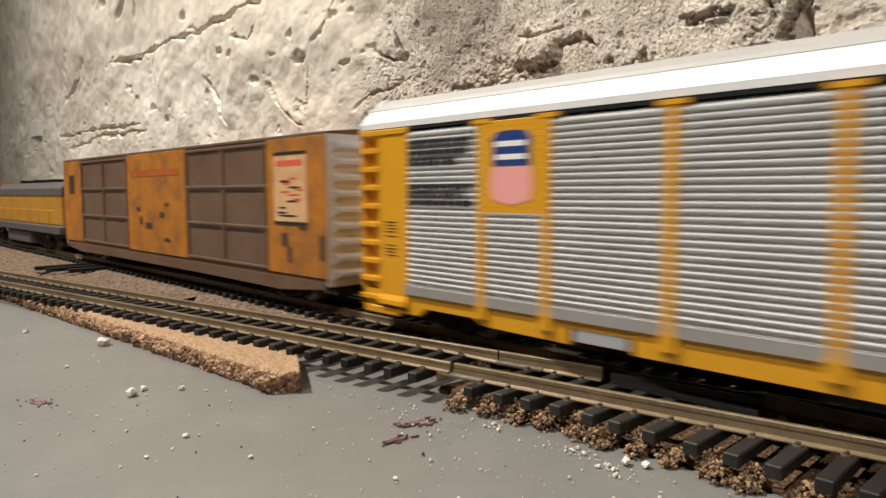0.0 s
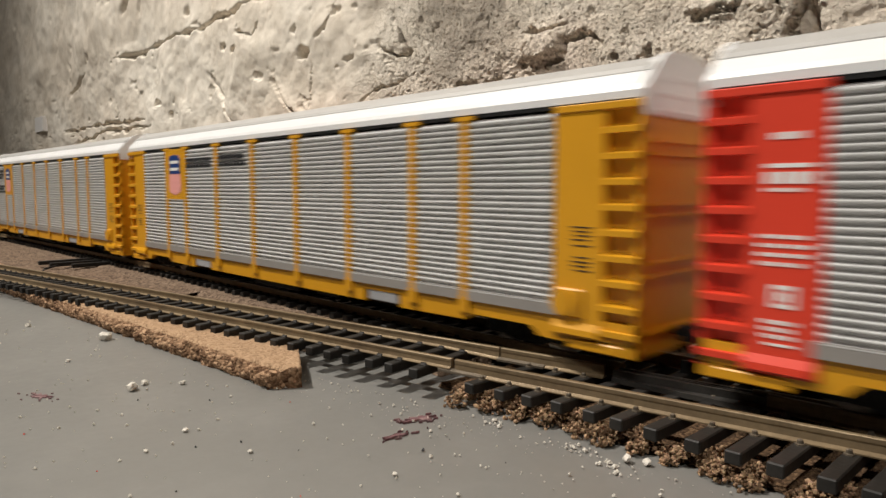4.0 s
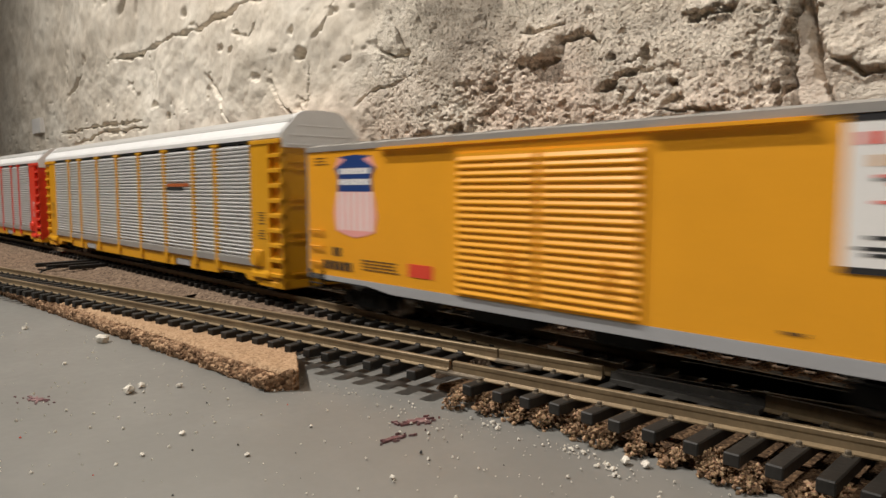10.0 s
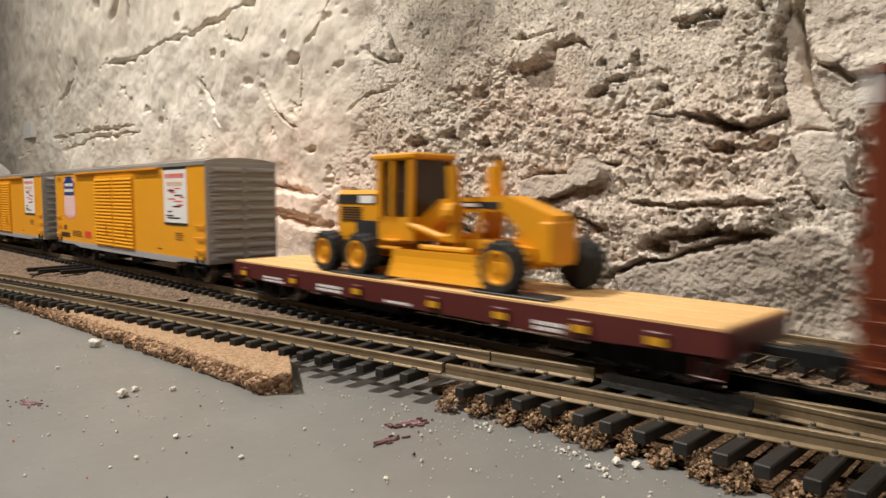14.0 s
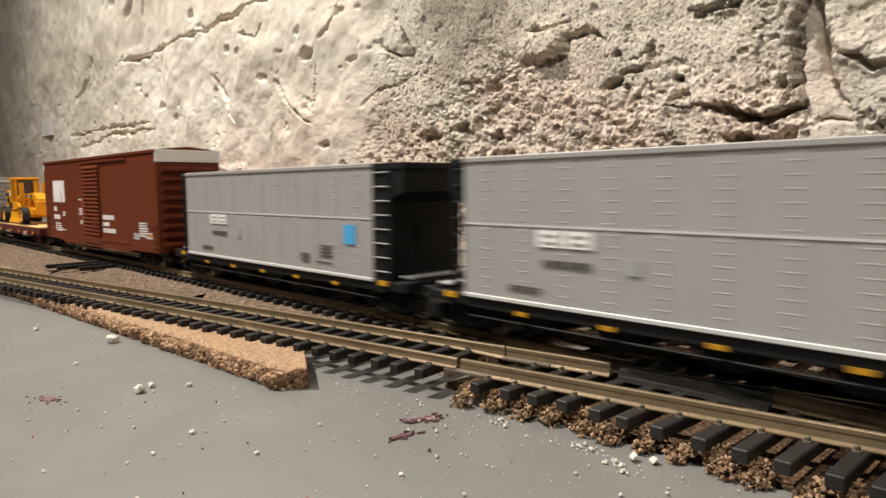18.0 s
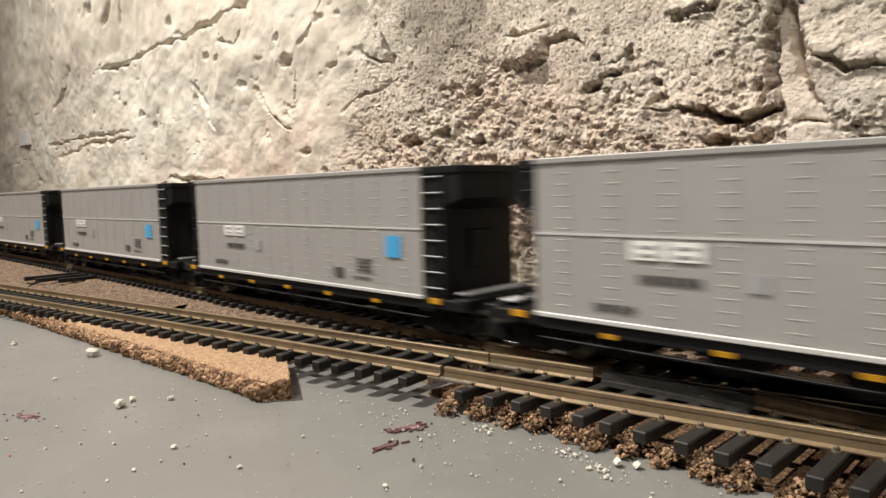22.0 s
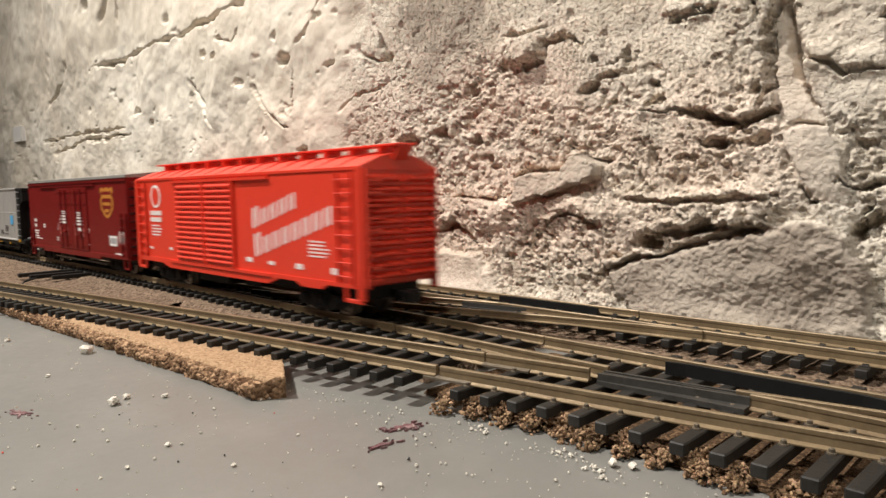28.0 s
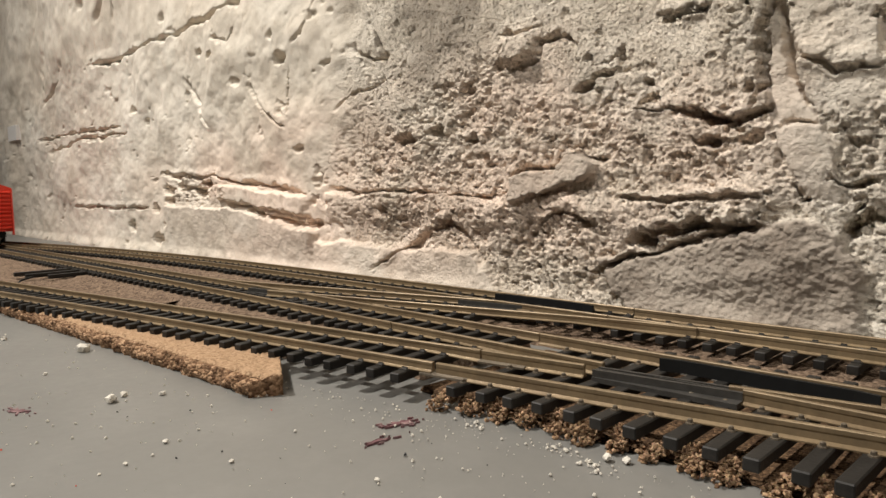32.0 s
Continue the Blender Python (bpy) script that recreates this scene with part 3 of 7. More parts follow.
    for cx, cz, rx, rz, deep in ((-0.2759, 0.0795, 0.0075, 0.0030, 0.007), (-0.2498, 0.0822, 0.0040, 0.0025, 0.005), (-0.2281, 0.0779, 0.0045, 0.0028, 0.006), (-0.2112, 0.1097, 0.0030, 0.0022, 0.006), (-0.2334, 0.1018, 0.0060, 0.0022, 0.006),
                                 (-0.1657, 0.0964, 0.0050, 0.0026, 0.008), (-0.1560, 0.0987, 0.0040, 0.0020, 0.007), (-0.1494, 0.1035, 0.0020, 0.0030, 0.005), (-0.1123, 0.0786, 0.0035, 0.0022, 0.008), (-0.1080, 0.0770, 0.0040, 0.0020, 0.008),
                                 (-0.1100, 0.0691, 0.0040, 0.0022, 0.007), (-0.0958, 0.0761, 0.0065, 0.0016, 0.007), (-0.0940, 0.0858, 0.0022, 0.0030, 0.006), (-0.1944, 0.1085, 0.0060, 0.0022, 0.007), (-0.1850, 0.1180, 0.0040, 0.0026, 0.006),
                                 (-0.5950, 0.0550, 0.0130, 0.0040, 0.014), (-0.5500, 0.0570, 0.0220, 0.0030, 0.012), (-0.5140, 0.0610, 0.0120, 0.0030, 0.010), (-0.6127, 0.0150, 0.0100, 0.0050, 0.008), (-0.3577, 0.0333, 0.0070, 0.0030, 0.008)):
        r.pocket(cx, cz, rx, rz, deep)
    # the bulge under the ledge
    r.h += 0.0060 * blob(wx, wz, -0.199, 0.1175, 0.011, 0.007, 0.45)
    # cracks of the smoother part
    r.crack(0.0026, 0.0075, (-0.775, 0.189), (-0.694, 0.185), (-0.628, 0.186), (-0.564, 0.184), (-0.472, 0.187), (-0.455, 0.190))
    r.crack(0.0030, 0.0050, (-0.973, 0.122), (-0.900, 0.124), (-0.844, 0.1235), (-0.769, 0.122), (-0.699, 0.119))
    r.crack(0.0034, 0.0060, (-0.936, 0.106), (-0.832, 0.116), (-0.685, 0.113))
    r.crack(0.0036, 0.0040, (-0.945, 0.167), (-0.910, 0.172), (-0.873, 0.186))
    r.crack(0.0017, 0.0045, (-0.351, 0.172), (-0.358, 0.158), (-0.365, 0.152), (-0.378, 0.148))
    r.crack(0.0018, 0.0040, (-0.488, 0.171), (-0.463, 0.163), (-0.452, 0.172))
    r.crack(0.0040, 0.0040, (-0.743, 0.230), (-0.718, 0.246))
    r.crack(0.0030, 0.0030, (-0.694, 0.245), (-0.702, 0.222))
    r.crack(0.0034, 0.0035, (-0.545, 0.146), (-0.522, 0.126), (-0.508, 0.105))
    r.crack(0.0026, 0.0030, (-0.436, 0.129), (-0.415, 0.107), (-0.388, 0.096), lip=0.001)
    r.crack(0.0020, 0.0030, (-0.382, 0.134), (-0.386, 0.118), (-0.384, 0.102))
    r.crack(0.0016, 0.0040, (-0.312, 0.132), (-0.301, 0.125), (-0.292, 0.125), (-0.295, 0.133), (-0.297, 0.139))
    r.crack(0.0012, 0.0025, (-0.331, 0.100), (-0.317, 0.108), (-0.300, 0.110), (-0.285, 0.115))
    r.crack(0.0030, 0.0060, (-0.610, 0.071), (-0.578, 0.069), (-0.521, 0.066), (-0.502, 0.068), (-0.460, 0.060), (-0.423, 0.058), (-0.366, 0.051), lip=0.001)
    r.crack(0.0028, 0.0055, (-0.485, 0.046), (-0.445, 0.042), (-0.405, 0.036), (-0.362, 0.032))
    r.crack(0.0026, 0.0045, (-0.850, 0.042), (-0.727, 0.041), (-0.639, 0.042), lip=0.001)
    for cx, cz, rx, rz, deep in ((-0.393, 0.1415, 0.0095, 0.0042, 0.010), (-0.452, 0.191, 0.012, 0.007, 0.010), (-0.595, 0.057, 0.014, 0.005, 0.008), (-0.564, 0.060, 0.010, 0.004, 0.006),
                                 (-0.525, 0.055, 0.014, 0.005, 0.009), (-0.589, 0.047, 0.012, 0.004, 0.006), (-0.511, 0.162, 0.007, 0.004, 0.005), (-0.493, 0.157, 0.006, 0.003, 0.005),
                                 (-0.663, 0.133, 0.012, 0.004, 0.005), (-0.633, 0.119, 0.007, 0.004, 0.006), (-0.583, 0.202, 0.007, 0.004, 0.005), (-0.783, 0.251, 0.010, 0.006, 0.006)):
        r.pocket(cx, cz, rx, rz, deep)
    for cx, cz, rx, rz, deep in ((-0.679, 0.022, 0.012, 0.007, 0.006), (-0.618, 0.013, 0.010, 0.006, 0.007), (-0.622, 0.040, 0.010, 0.005, 0.006), (-0.339, 0.130, 0.008, 0.002, 0.004),
                                 (-0.400, 0.158, 0.005, 0.004, 0.004), (-0.292, 0.126, 0.005, 0.003, 0.005), (-0.054, 0.099, 0.003, 0.008, 0.006), (-0.364, 0.034, 0.006, 0.003, 0.006)):
        r.pocket(cx, cz, rx, rz, deep)
    r.h += 0.006 * (1 - step(0.0, 0.010, z)) * fbm(x * 70, z * 70, 14, 3)
    soot = np.maximum(blob(wx, wz, -0.243, 0.139, 0.034, 0.021, 0.4), blob(wx, wz, -0.262, 0.116, 0.015, 0.009, 0.6)) * step(0.30, 0.52, fbm(x * 60, z * 70, 81, 4, 0.6))
    pink = np.maximum(blob(wx, wz, -0.38, 0.05, 0.24, 0.05, 0.5), 1.0 * blob(wx, wz, -0.20, 0.065, 0.13, 0.05, 0.7)) * (0.35 + 0.65 * step(0.35, 0.62, fbm(x * 20, z * 26, 82, 4)))
    return r.h, r.rough, r.stone, soot, pink


def graded(stops):
    """Places along an axis: stops of (start, end, spacing)."""
    out = []
    for a, b, d in stops:
        n = max(1, round((b - a) / d))
        out += [a + (b - a) * k / n for k in range(n)]
    return np.array(out + [stops[-1][1]])


def build_wall():
    xs = graded([(-5.6, -1.5, 0.1), (-1.5, -1.0, 0.0035), (-1.0, -0.55, 0.0018), (-0.55, -0.32, 0.0010), (-0.32, -0.22, 0.0005), (-0.22, -0.035, 0.00045), (-0.035, 0.15, 0.004), (0.15, 5.0, 0.1)])
    zs = graded([(-0.03, 0.0, 0.002), (0.0, 0.13, 0.00045), (0.13, 0.20, 0.0010), (0.20, 0.45, 0.0028), (0.45, 1.5, 0.05)])
    gx, gz = np.meshgrid(xs, zs)
    h, rough, stone, soot, pink = wall_relief(gx, gz)
    co = np.stack([gx, WALL_Y - h, gz], -1).reshape(-1, 3)
    nz, nx = gx.shape
    idx = np.arange(nz * nx).reshape(nz, nx)
    quads = np.stack([idx[:-1, :-1], idx[:-1, 1:], idx[1:, 1:], idx[1:, :-1]], -1).reshape(-1, 4)
    me = bpy.data.meshes.new("wall_north")
    me.vertices.add(len(co))
    me.vertices.foreach_set("co", co.ravel())
    me.loops.add(quads.size)
    me.loops.foreach_set("vertex_index", quads.ravel())
    me.polygons.add(len(quads))
    me.polygons.foreach_set("loop_start", np.arange(0, quads.size, 4))
    me.polygons.foreach_set("use_smooth", np.ones(len(quads), dtype=bool))
    me.update(calc_edges=True)
    # stone faces and mineral stains carry their own colour
    for name, values in (("stone", stone), ("rough", rough), ("soot", soot), ("pink", pink)):
        att = me.attributes.new(name, "FLOAT", "POINT")
        att.data.foreach_set("value", values.ravel().astype(np.float32))
    me.materials.append(wall_material())
    return tagged(new("wall_north", me), "old pale concrete and rubble stone wall, pitted and cracked", kind="structure")


def wall_material():
    m = bpy.data.materials.new("old_concrete")
    m.use_nodes = True
    nt = m.node_tree
    bsdf = nt.nodes["Principled BSDF"]
    co = nt.nodes.new("ShaderNodeTexCoord")

    def noise_node(scale, detail, rough, stretch=(1, 1, 1)):
        n = node(nt, "ShaderNodeTexNoise", Scale=scale, Detail=detail, Roughness=rough)
        mp = nt.nodes.new("ShaderNodeMapping")
        mp.inputs["Scale"].default_value = stretch
        nt.links.new(co.outputs["Object"], mp.inputs[0])
        nt.links.new(mp.outputs[0], n.inputs["Vector"])
        return n

    def ramp(source, p0, c0, p1, c1):
        n = nt.nodes.new("ShaderNodeValToRGB")
        n.color_ramp.elements[0].position, n.color_ramp.elements[0].color = p0, (*c0, 1)
        n.color_ramp.elements[1].position, n.color_ramp.elements[1].color = p1, (*c1, 1)
        nt.links.new(source, n.inputs[0])
        return n.outputs["Color"]

    def mixed(fac, a, b, kind="MIX"):
        n = nt.nodes.new("ShaderNodeMixRGB")
        n.blend_type = kind
        for slot, val in ((0, fac), (1, a), (2, b)):
            if isinstance(val, (float, tuple)):
                n.inputs[slot].default_value = val
            else:
                nt.links.new(val, n.inputs[slot])
        return n.outputs[0]

    def stain(name, amount):
        a = nt.nodes.new("ShaderNodeAttribute")
        a.attribute_name = name
        k = nt.nodes.new("ShaderNodeMath")
        k.operation = "MULTIPLY"
        k.inputs[1].default_value = amount
        nt.links.new(a.outputs["Fac"], k.inputs[0])
        return k.outputs[0]

    big = noise_node(11.0, 5.0, 0.6)
    mid = noise_node(55.0, 6.0, 0.68)
    spots = noise_node(150.0, 5.0, 0.7)
    fine = noise_node(900.0, 6.0, 0.75, (1, 1, 1.3))
    col = ramp(big.outputs["Fac"], 0.38, (0.69, 0.625, 0.535), 0.64, (0.79, 0.745, 0.665))
    col = mixed(stain("pink", 0.9), col, (0.84, 0.69, 0.585, 1.0))
    col = mixed(1.0, col, ramp(mid.outputs["Fac"], 0.32, (0.86, 0.84, 0.81), 0.60, (1.06, 1.05, 1.04)), "MULTIPLY")
    col = mixed(1.0, col, ramp(spots.outputs["Fac"], 0.30, (0.86, 0.83, 0.80), 0.44, (1, 1, 1)), "MULTIPLY")
    # fine dark speckle: shade of small pits, painted into the rough parts
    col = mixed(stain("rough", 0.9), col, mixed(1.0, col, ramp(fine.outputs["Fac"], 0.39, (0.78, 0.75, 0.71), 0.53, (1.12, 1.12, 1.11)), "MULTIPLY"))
    col = mixed(stain("stone", 0.9), col, ramp(mid.outputs["Fac"], 0.32, (0.29, 0.235, 0.19), 0.62, (0.47, 0.405, 0.34)))
    col = mixed(stain("soot", 0.55), col, (0.26, 0.21, 0.165, 1.0))
    # small open pores, some of the cells of a warped pattern, their shade painted dark
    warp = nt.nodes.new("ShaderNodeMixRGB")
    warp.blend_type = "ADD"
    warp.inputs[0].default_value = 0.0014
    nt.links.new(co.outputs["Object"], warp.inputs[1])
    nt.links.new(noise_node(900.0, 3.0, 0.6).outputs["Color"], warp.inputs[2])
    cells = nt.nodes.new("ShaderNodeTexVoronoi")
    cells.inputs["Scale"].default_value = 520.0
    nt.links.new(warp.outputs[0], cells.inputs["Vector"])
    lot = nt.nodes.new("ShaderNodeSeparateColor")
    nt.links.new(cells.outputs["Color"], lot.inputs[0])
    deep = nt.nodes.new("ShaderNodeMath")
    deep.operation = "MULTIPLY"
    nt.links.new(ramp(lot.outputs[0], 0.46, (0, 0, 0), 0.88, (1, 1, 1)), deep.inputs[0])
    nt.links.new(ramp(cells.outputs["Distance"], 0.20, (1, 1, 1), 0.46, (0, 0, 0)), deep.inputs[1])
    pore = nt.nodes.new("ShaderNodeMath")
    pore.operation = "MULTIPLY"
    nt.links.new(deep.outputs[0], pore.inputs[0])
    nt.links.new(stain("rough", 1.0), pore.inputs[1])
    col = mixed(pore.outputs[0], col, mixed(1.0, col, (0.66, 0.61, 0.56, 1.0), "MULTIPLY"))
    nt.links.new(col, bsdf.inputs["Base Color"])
    bsdf.inputs["Roughness"].default_value = 0.92
    bsdf.inputs["Specular IOR Level"].default_value = 0.2
    # open pores, and grit between them
    pores = nt.nodes.new("ShaderNodeValToRGB")
    pores.color_ramp.elements[0].position, pores.color_ramp.elements[1].position = 0.34, 0.52
    grit = noise_node(620.0, 4.0, 0.7, (1, 1, 1.25))
    nt.links.new(grit.outputs["Fac"], pores.inputs[0])
    amount = nt.nodes.new("ShaderNodeMath")
    amount.operation = "MULTIPLY"
    nt.links.new(pores.outputs["Color"], amount.inputs[0])
    nt.links.new(stain("rough", 1.0), amount.inputs[1])
    first = nt.nodes.new("ShaderNodeBump")
    first.inputs["Strength"].default_value, first.inputs["Distance"].default_value = 0.8, 0.0008
    nt.links.new(amount.outputs[0], first.inputs["Height"])
    second = nt.nodes.new("ShaderNodeBump")
    second.invert = True
    second.inputs["Strength"].default_value, second.inputs["Distance"].default_value = 0.9, 0.0010
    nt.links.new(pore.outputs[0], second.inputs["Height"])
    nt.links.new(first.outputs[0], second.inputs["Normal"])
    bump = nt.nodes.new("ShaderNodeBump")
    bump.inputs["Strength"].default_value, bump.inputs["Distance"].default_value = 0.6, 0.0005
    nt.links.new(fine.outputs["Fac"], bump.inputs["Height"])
    nt.links.new(second.outputs[0], bump.inputs["Normal"])
    nt.links.new(bump.outputs[0], bsdf.inputs["Normal"])
    return m


wall_north = build_wall()


# ---- the rest of the room and the table ----
def slab(name, x0, x1, y0, y1, z0, z1, material, label, kind="structure"):
    s = Shape().box(x0 * 1000, x1 * 1000, y0 * 1000, y1 * 1000, z0 * 1000, z1 * 1000)
    return tagged(new(name, s.mesh(name, material)), label, kind=kind)


PLASTER = surface("basement_plaster", (0.22, 0.20, 0.18), 0.9, spread=0.1, scale=3.0, grain=60.0, bump=0.3, dist=0.002)
CEILING = surface("ceiling_paint", (0.22, 0.19, 0.16), 0.9, spread=0.06, scale=2.0, grain=50.0)
CONCRETE = surface("concrete_floor", (0.16, 0.15, 0.14), 0.8, spread=0.12, scale=3.0, grain=80.0)
slab("wall_north_backing", -5.6, 5.0, 0.30, 0.36, -0.9, 1.5, PLASTER, "back of the foundation wall")
slab("wall_south", -5.6, 5.0, -3.26, -3.2, -0.9, 1.5, PLASTER, "plain plastered basement wall")
slab("wall_west", -5.66, -5.6, -3.26, 0.36, -0.9, 1.5, PLASTER, "plain plastered basement wall")
slab("wall_east", 5.0, 5.06, -3.26, 0.36, -0.9, 1.5, PLASTER, "plain plastered basement wall")
slab("ceiling", -5.66, 5.06, -3.26, 0.36, 1.5, 1.54, CEILING, "plain painted basement ceiling")
slab("floor", -5.66, 5.06, -3.26, 0.36, -0.94, -0.9, CONCRETE, "plain concrete basement floor")


def build_table():
    xs = graded([(-5.55, -1.0, 0.2), (-1.0, -0.3, 0.02), (-0.3, 0.1, 0.005), (0.1, 4.95, 0.2)])
    ys = graded([(-0.6, -0.05, 0.05), (-0.05, 0.30, 0.005)])
    gx, gy = np.meshgrid(xs, ys)
    h = 0.0008 * (fbm(gx * 9, gy * 9, 51, 3) - 0.5)
    co = np.stack([gx, gy, h - 0.0002], -1).reshape(-1, 3)
    ny, nx = gx.shape
    idx = np.arange(ny * nx).reshape(ny, nx)
    quads = np.stack([idx[:-1, :-1], idx[:-1, 1:], idx[1:, 1:], idx[1:, :-1]], -1).reshape(-1, 4).tolist()
    me = mesh_from("table_top", co.tolist(), quads, TABLE, True)
    table = tagged(thing("layout_table", "long train table painted worn matt grey, strewn with plaster crumbs", "table"), kind="structure")
    part("table_top", me, TABLE, table)
    part("table_body", Shape().box(-5550, 4950, -600, 300, -30, -1.5), DECK, table, "plywood board under the grey paint")
    for lx in (-5.2, -2.6, 0.0, 2.4, 4.7):
        for ly in (-0.55, 0.22):
            part("table_leg", Shape().box(lx * 1000 - 30, lx * 1000 + 30, ly * 1000 - 30, ly * 1000 + 30, -900, -30), DECK, table)
    return table


build_table()


# ---- tracks ----
def bend(x):
    """How far the train's track leans towards the room far along."""
    d = max(0.0, -0.25 - x)
    return 0.02 * (d * d / 0.4 if d < 0.2 else d - 0.1)


def train_y(x):
    return TRACK_Y - bend(x)


def back_y(x):
    d = max(0.0, -0.36 - x)
    return BACK_Y - (d * d / 3.6 if d < 0.32 else 0.02844 + (d - 0.32) * 0.1778)


def near_y(x):
    """The nearer track: it leaves the train's track at a switch and runs off at 9.6 degrees."""
    toe, tan = 0.10, 0.170
    if x > toe:
        return TRACK_Y
    run = toe - x
    arc = 0.118
    return TRACK_Y - (tan * run * run / (2 * arc) if run < arc else tan * (run - arc / 2))


def cross_y(x):
    """The crossover between the train's track and the one along the wall."""
    a, b = -0.345, -0.075
    t = min(1.0, max(0.0, (x - a) / (b - a)))
    ease = 0.18
    s = (t * t / (2 * ease) if t < ease else (t - ease / 2 if t < 1 - ease else 1 - ease - (1 - t) ** 2 / (2 * ease))) / (1 - ease)
    return TRACK_Y + (BACK_Y - TRACK_Y) * s


def heading(f, x):
    return math.atan2(f(x + 0.001) - f(x - 0.001), 0.002)


RAIL_OUTLINE = [(-1.4, 0), (1.4, 0), (1.4, 0.2), (0.55, 0.55), (0.46, 1.55), (0.58, 1.8), (0.6, 2.4), (0.47, 2.55), (-0.47, 2.55), (-0.6, 2.4), (-0.58, 1.8), (-0.46, 1.55), (-0.55, 0.55), (-1.4, 0.2)]


def rail_h(x):
    return SWITCH_H if x > -0.1205 else RAIL_H


def rail(f, offset, x0, x1, parent, step_mm=0.02):
    """A rail at a distance from a track's middle line."""
    n = max(1, round((x1 - x0) / step_mm))
    s, k = Shape(), len(RAIL_OUTLINE)
    vs, fs = [], []
    for i in range(n + 1):
        x = x0 + (x1 - x0) * i / n
        a = heading(f, x)
        px, py = x - offset * math.sin(a), f(x) + offset * math.cos(a)
        for y, z in RAIL_OUTLINE:
            vs.append((px * 1000 - y * math.sin(a), py * 1000 + y * math.cos(a), RAIL * 1000 + (z / RAIL_H - 1) * rail_h(x)))
    for i in range(n):
        for j in range(k):
            fs.append((i * k + j, i * k + (j + 1) % k, (i + 1) * k + (j + 1) % k, (i + 1) * k + j))
    fs += [tuple(range(k))[::-1], tuple(range(n * k, (n + 1) * k))]
    return part("rail", s.add(vs, fs), NICKEL, parent)


def tie_mesh(length):
    """A tie with a moulded chair and spike head on both sides of each rail; the long switch ties are plain."""
    h, long = length / 2, length > 40
    s = Shape().box(-1.5, 1.5, -h, h, -2.5, 0, 0.25)
    for side in (-8.8, 8.8):
        for e in (-1, 1):
            y = side + e * 2.0
            if not long:
                s.box(-1.25, 1.25, y - 0.75, y + 0.75, -0.1, 0.16)
                s.along_x(-0.75, 0.75, [(y - 0.5, 0.1), (y + 0.5, 0.1), (y - e * 0.35, 0.72), (y - e * 0.62, 0.64)])
    return s.mesh("tie", TIE)


RIVETHEAD = surface("rivet_head", (0.17, 0.14, 0.105), 0.4, metal=0.5, spread=0.3)
TIE_MESH = {n: tie_mesh(n) for n in (30, 34, 40, 46, 54, 62)}


def tie(f, x, parent, length=30, shift=0.0, skew=0.0):
    ob = new("tie", TIE_MESH[length])
    ob.parent = parent
    a = heading(f, x)
    ob.matrix_basis = pose(x - shift * math.sin(a), f(x) + shift * math.cos(a), RAIL - rail_h(x) * 0.001, 0, 0, math.degrees(a) + skew)
    return ob


def joined_ties(f, x0, x1, pitch, parent):
    s = Shape()
    n = int((x1 - x0) / pitch)
    for i in range(n):
        x = x0 + pitch * i
        s.box(x * 1000 - 1.35, x * 1000 + 1.35, f(x) * 1000 - 15, f(x) * 1000 + 15, RAIL * 1000 - 5.4, RAIL * 1000 - rail_h(x))
    return tagged(part("far_ties", s, TIE, parent), kind="stuff")


PITCH = 0.00757
rnd = random.Random(4)
train_track = tagged(thing("train_track", "nickel silver model track on black plastic ties", "track"), kind="structure")
near_track = tagged(thing("near_track", "model track that leaves a switch, its ties hanging past the cork", "track"), kind="structure")
back_track = tagged(thing("wall_track", "model track on black ties along the wall", "track"), kind="structure")
crossover = tagged(thing("crossover_track", "diagonal crossover track between two model tracks", "track"), kind="structure")
for side in (-GAUGE / 2, GAUGE / 2):
    rail(train_y, side, -5.5, -0.6, train_track, 0.2)
    rail(back_y, side, -0.80, -0.1207, back_track, 0.02)
    rail(back_y, side, -0.1203, 0.25, back_track, 0.02)
rail(train_y, -GAUGE / 2, -0.6, -0.168, train_track)
rail(train_y, -GAUGE / 2, -0.1675, -0.088, train_track)
rail(train_y, GAUGE / 2, -0.6, -0.1207, train_track)
rail(train_y, GAUGE / 2, -0.1203, 0.35, train_track)
rail(train_y, -GAUGE / 2, -0.054, 0.085, train_track)
for side in (-GAUGE / 2, GAUGE / 2):
    rail(train_y, side, 0.35 if side > 0 else 0.13, 4.9, train_track, 0.2)
rail(near_y, -GAUGE / 2, -0.75, -0.1215, near_track)
rail(near_y, -GAUGE / 2, -0.1204, 0.13, near_track)
rail(near_y, GAUGE / 2, -0.75, -0.1185, near_track)
rail(near_y, GAUGE / 2, -0.118, -0.089, near_track)
rail(near_y, GAUGE / 2, -0.056, 0.08, near_track)
for jx, side in ((-0.1165, -GAUGE / 2), (-0.1130, GAUGE / 2)):
    joiner = part("rail_joiner", Shape().along_x(-7.0, 7.0, [(-1.75, 0.0), (1.75, 0.0), (1.75, 0.5), (0.8, 0.85), (-0.8, 0.85), (-1.75, 0.5)]), RIVETHEAD, near_track, "worn metal rail joiner")
    joiner.matrix_basis = pose(jx, near_y(jx) + side * 1.0, RAIL - rail_h(jx) * 0.001 - 0.00004, 0, 0, math.degrees(heading(near_y, jx)))
rail(cross_y, GAUGE / 2, -0.33, -0.165, crossover)
rail(cross_y, -GAUGE / 2, -0.27, -0.09, crossover)
x = -0.70477
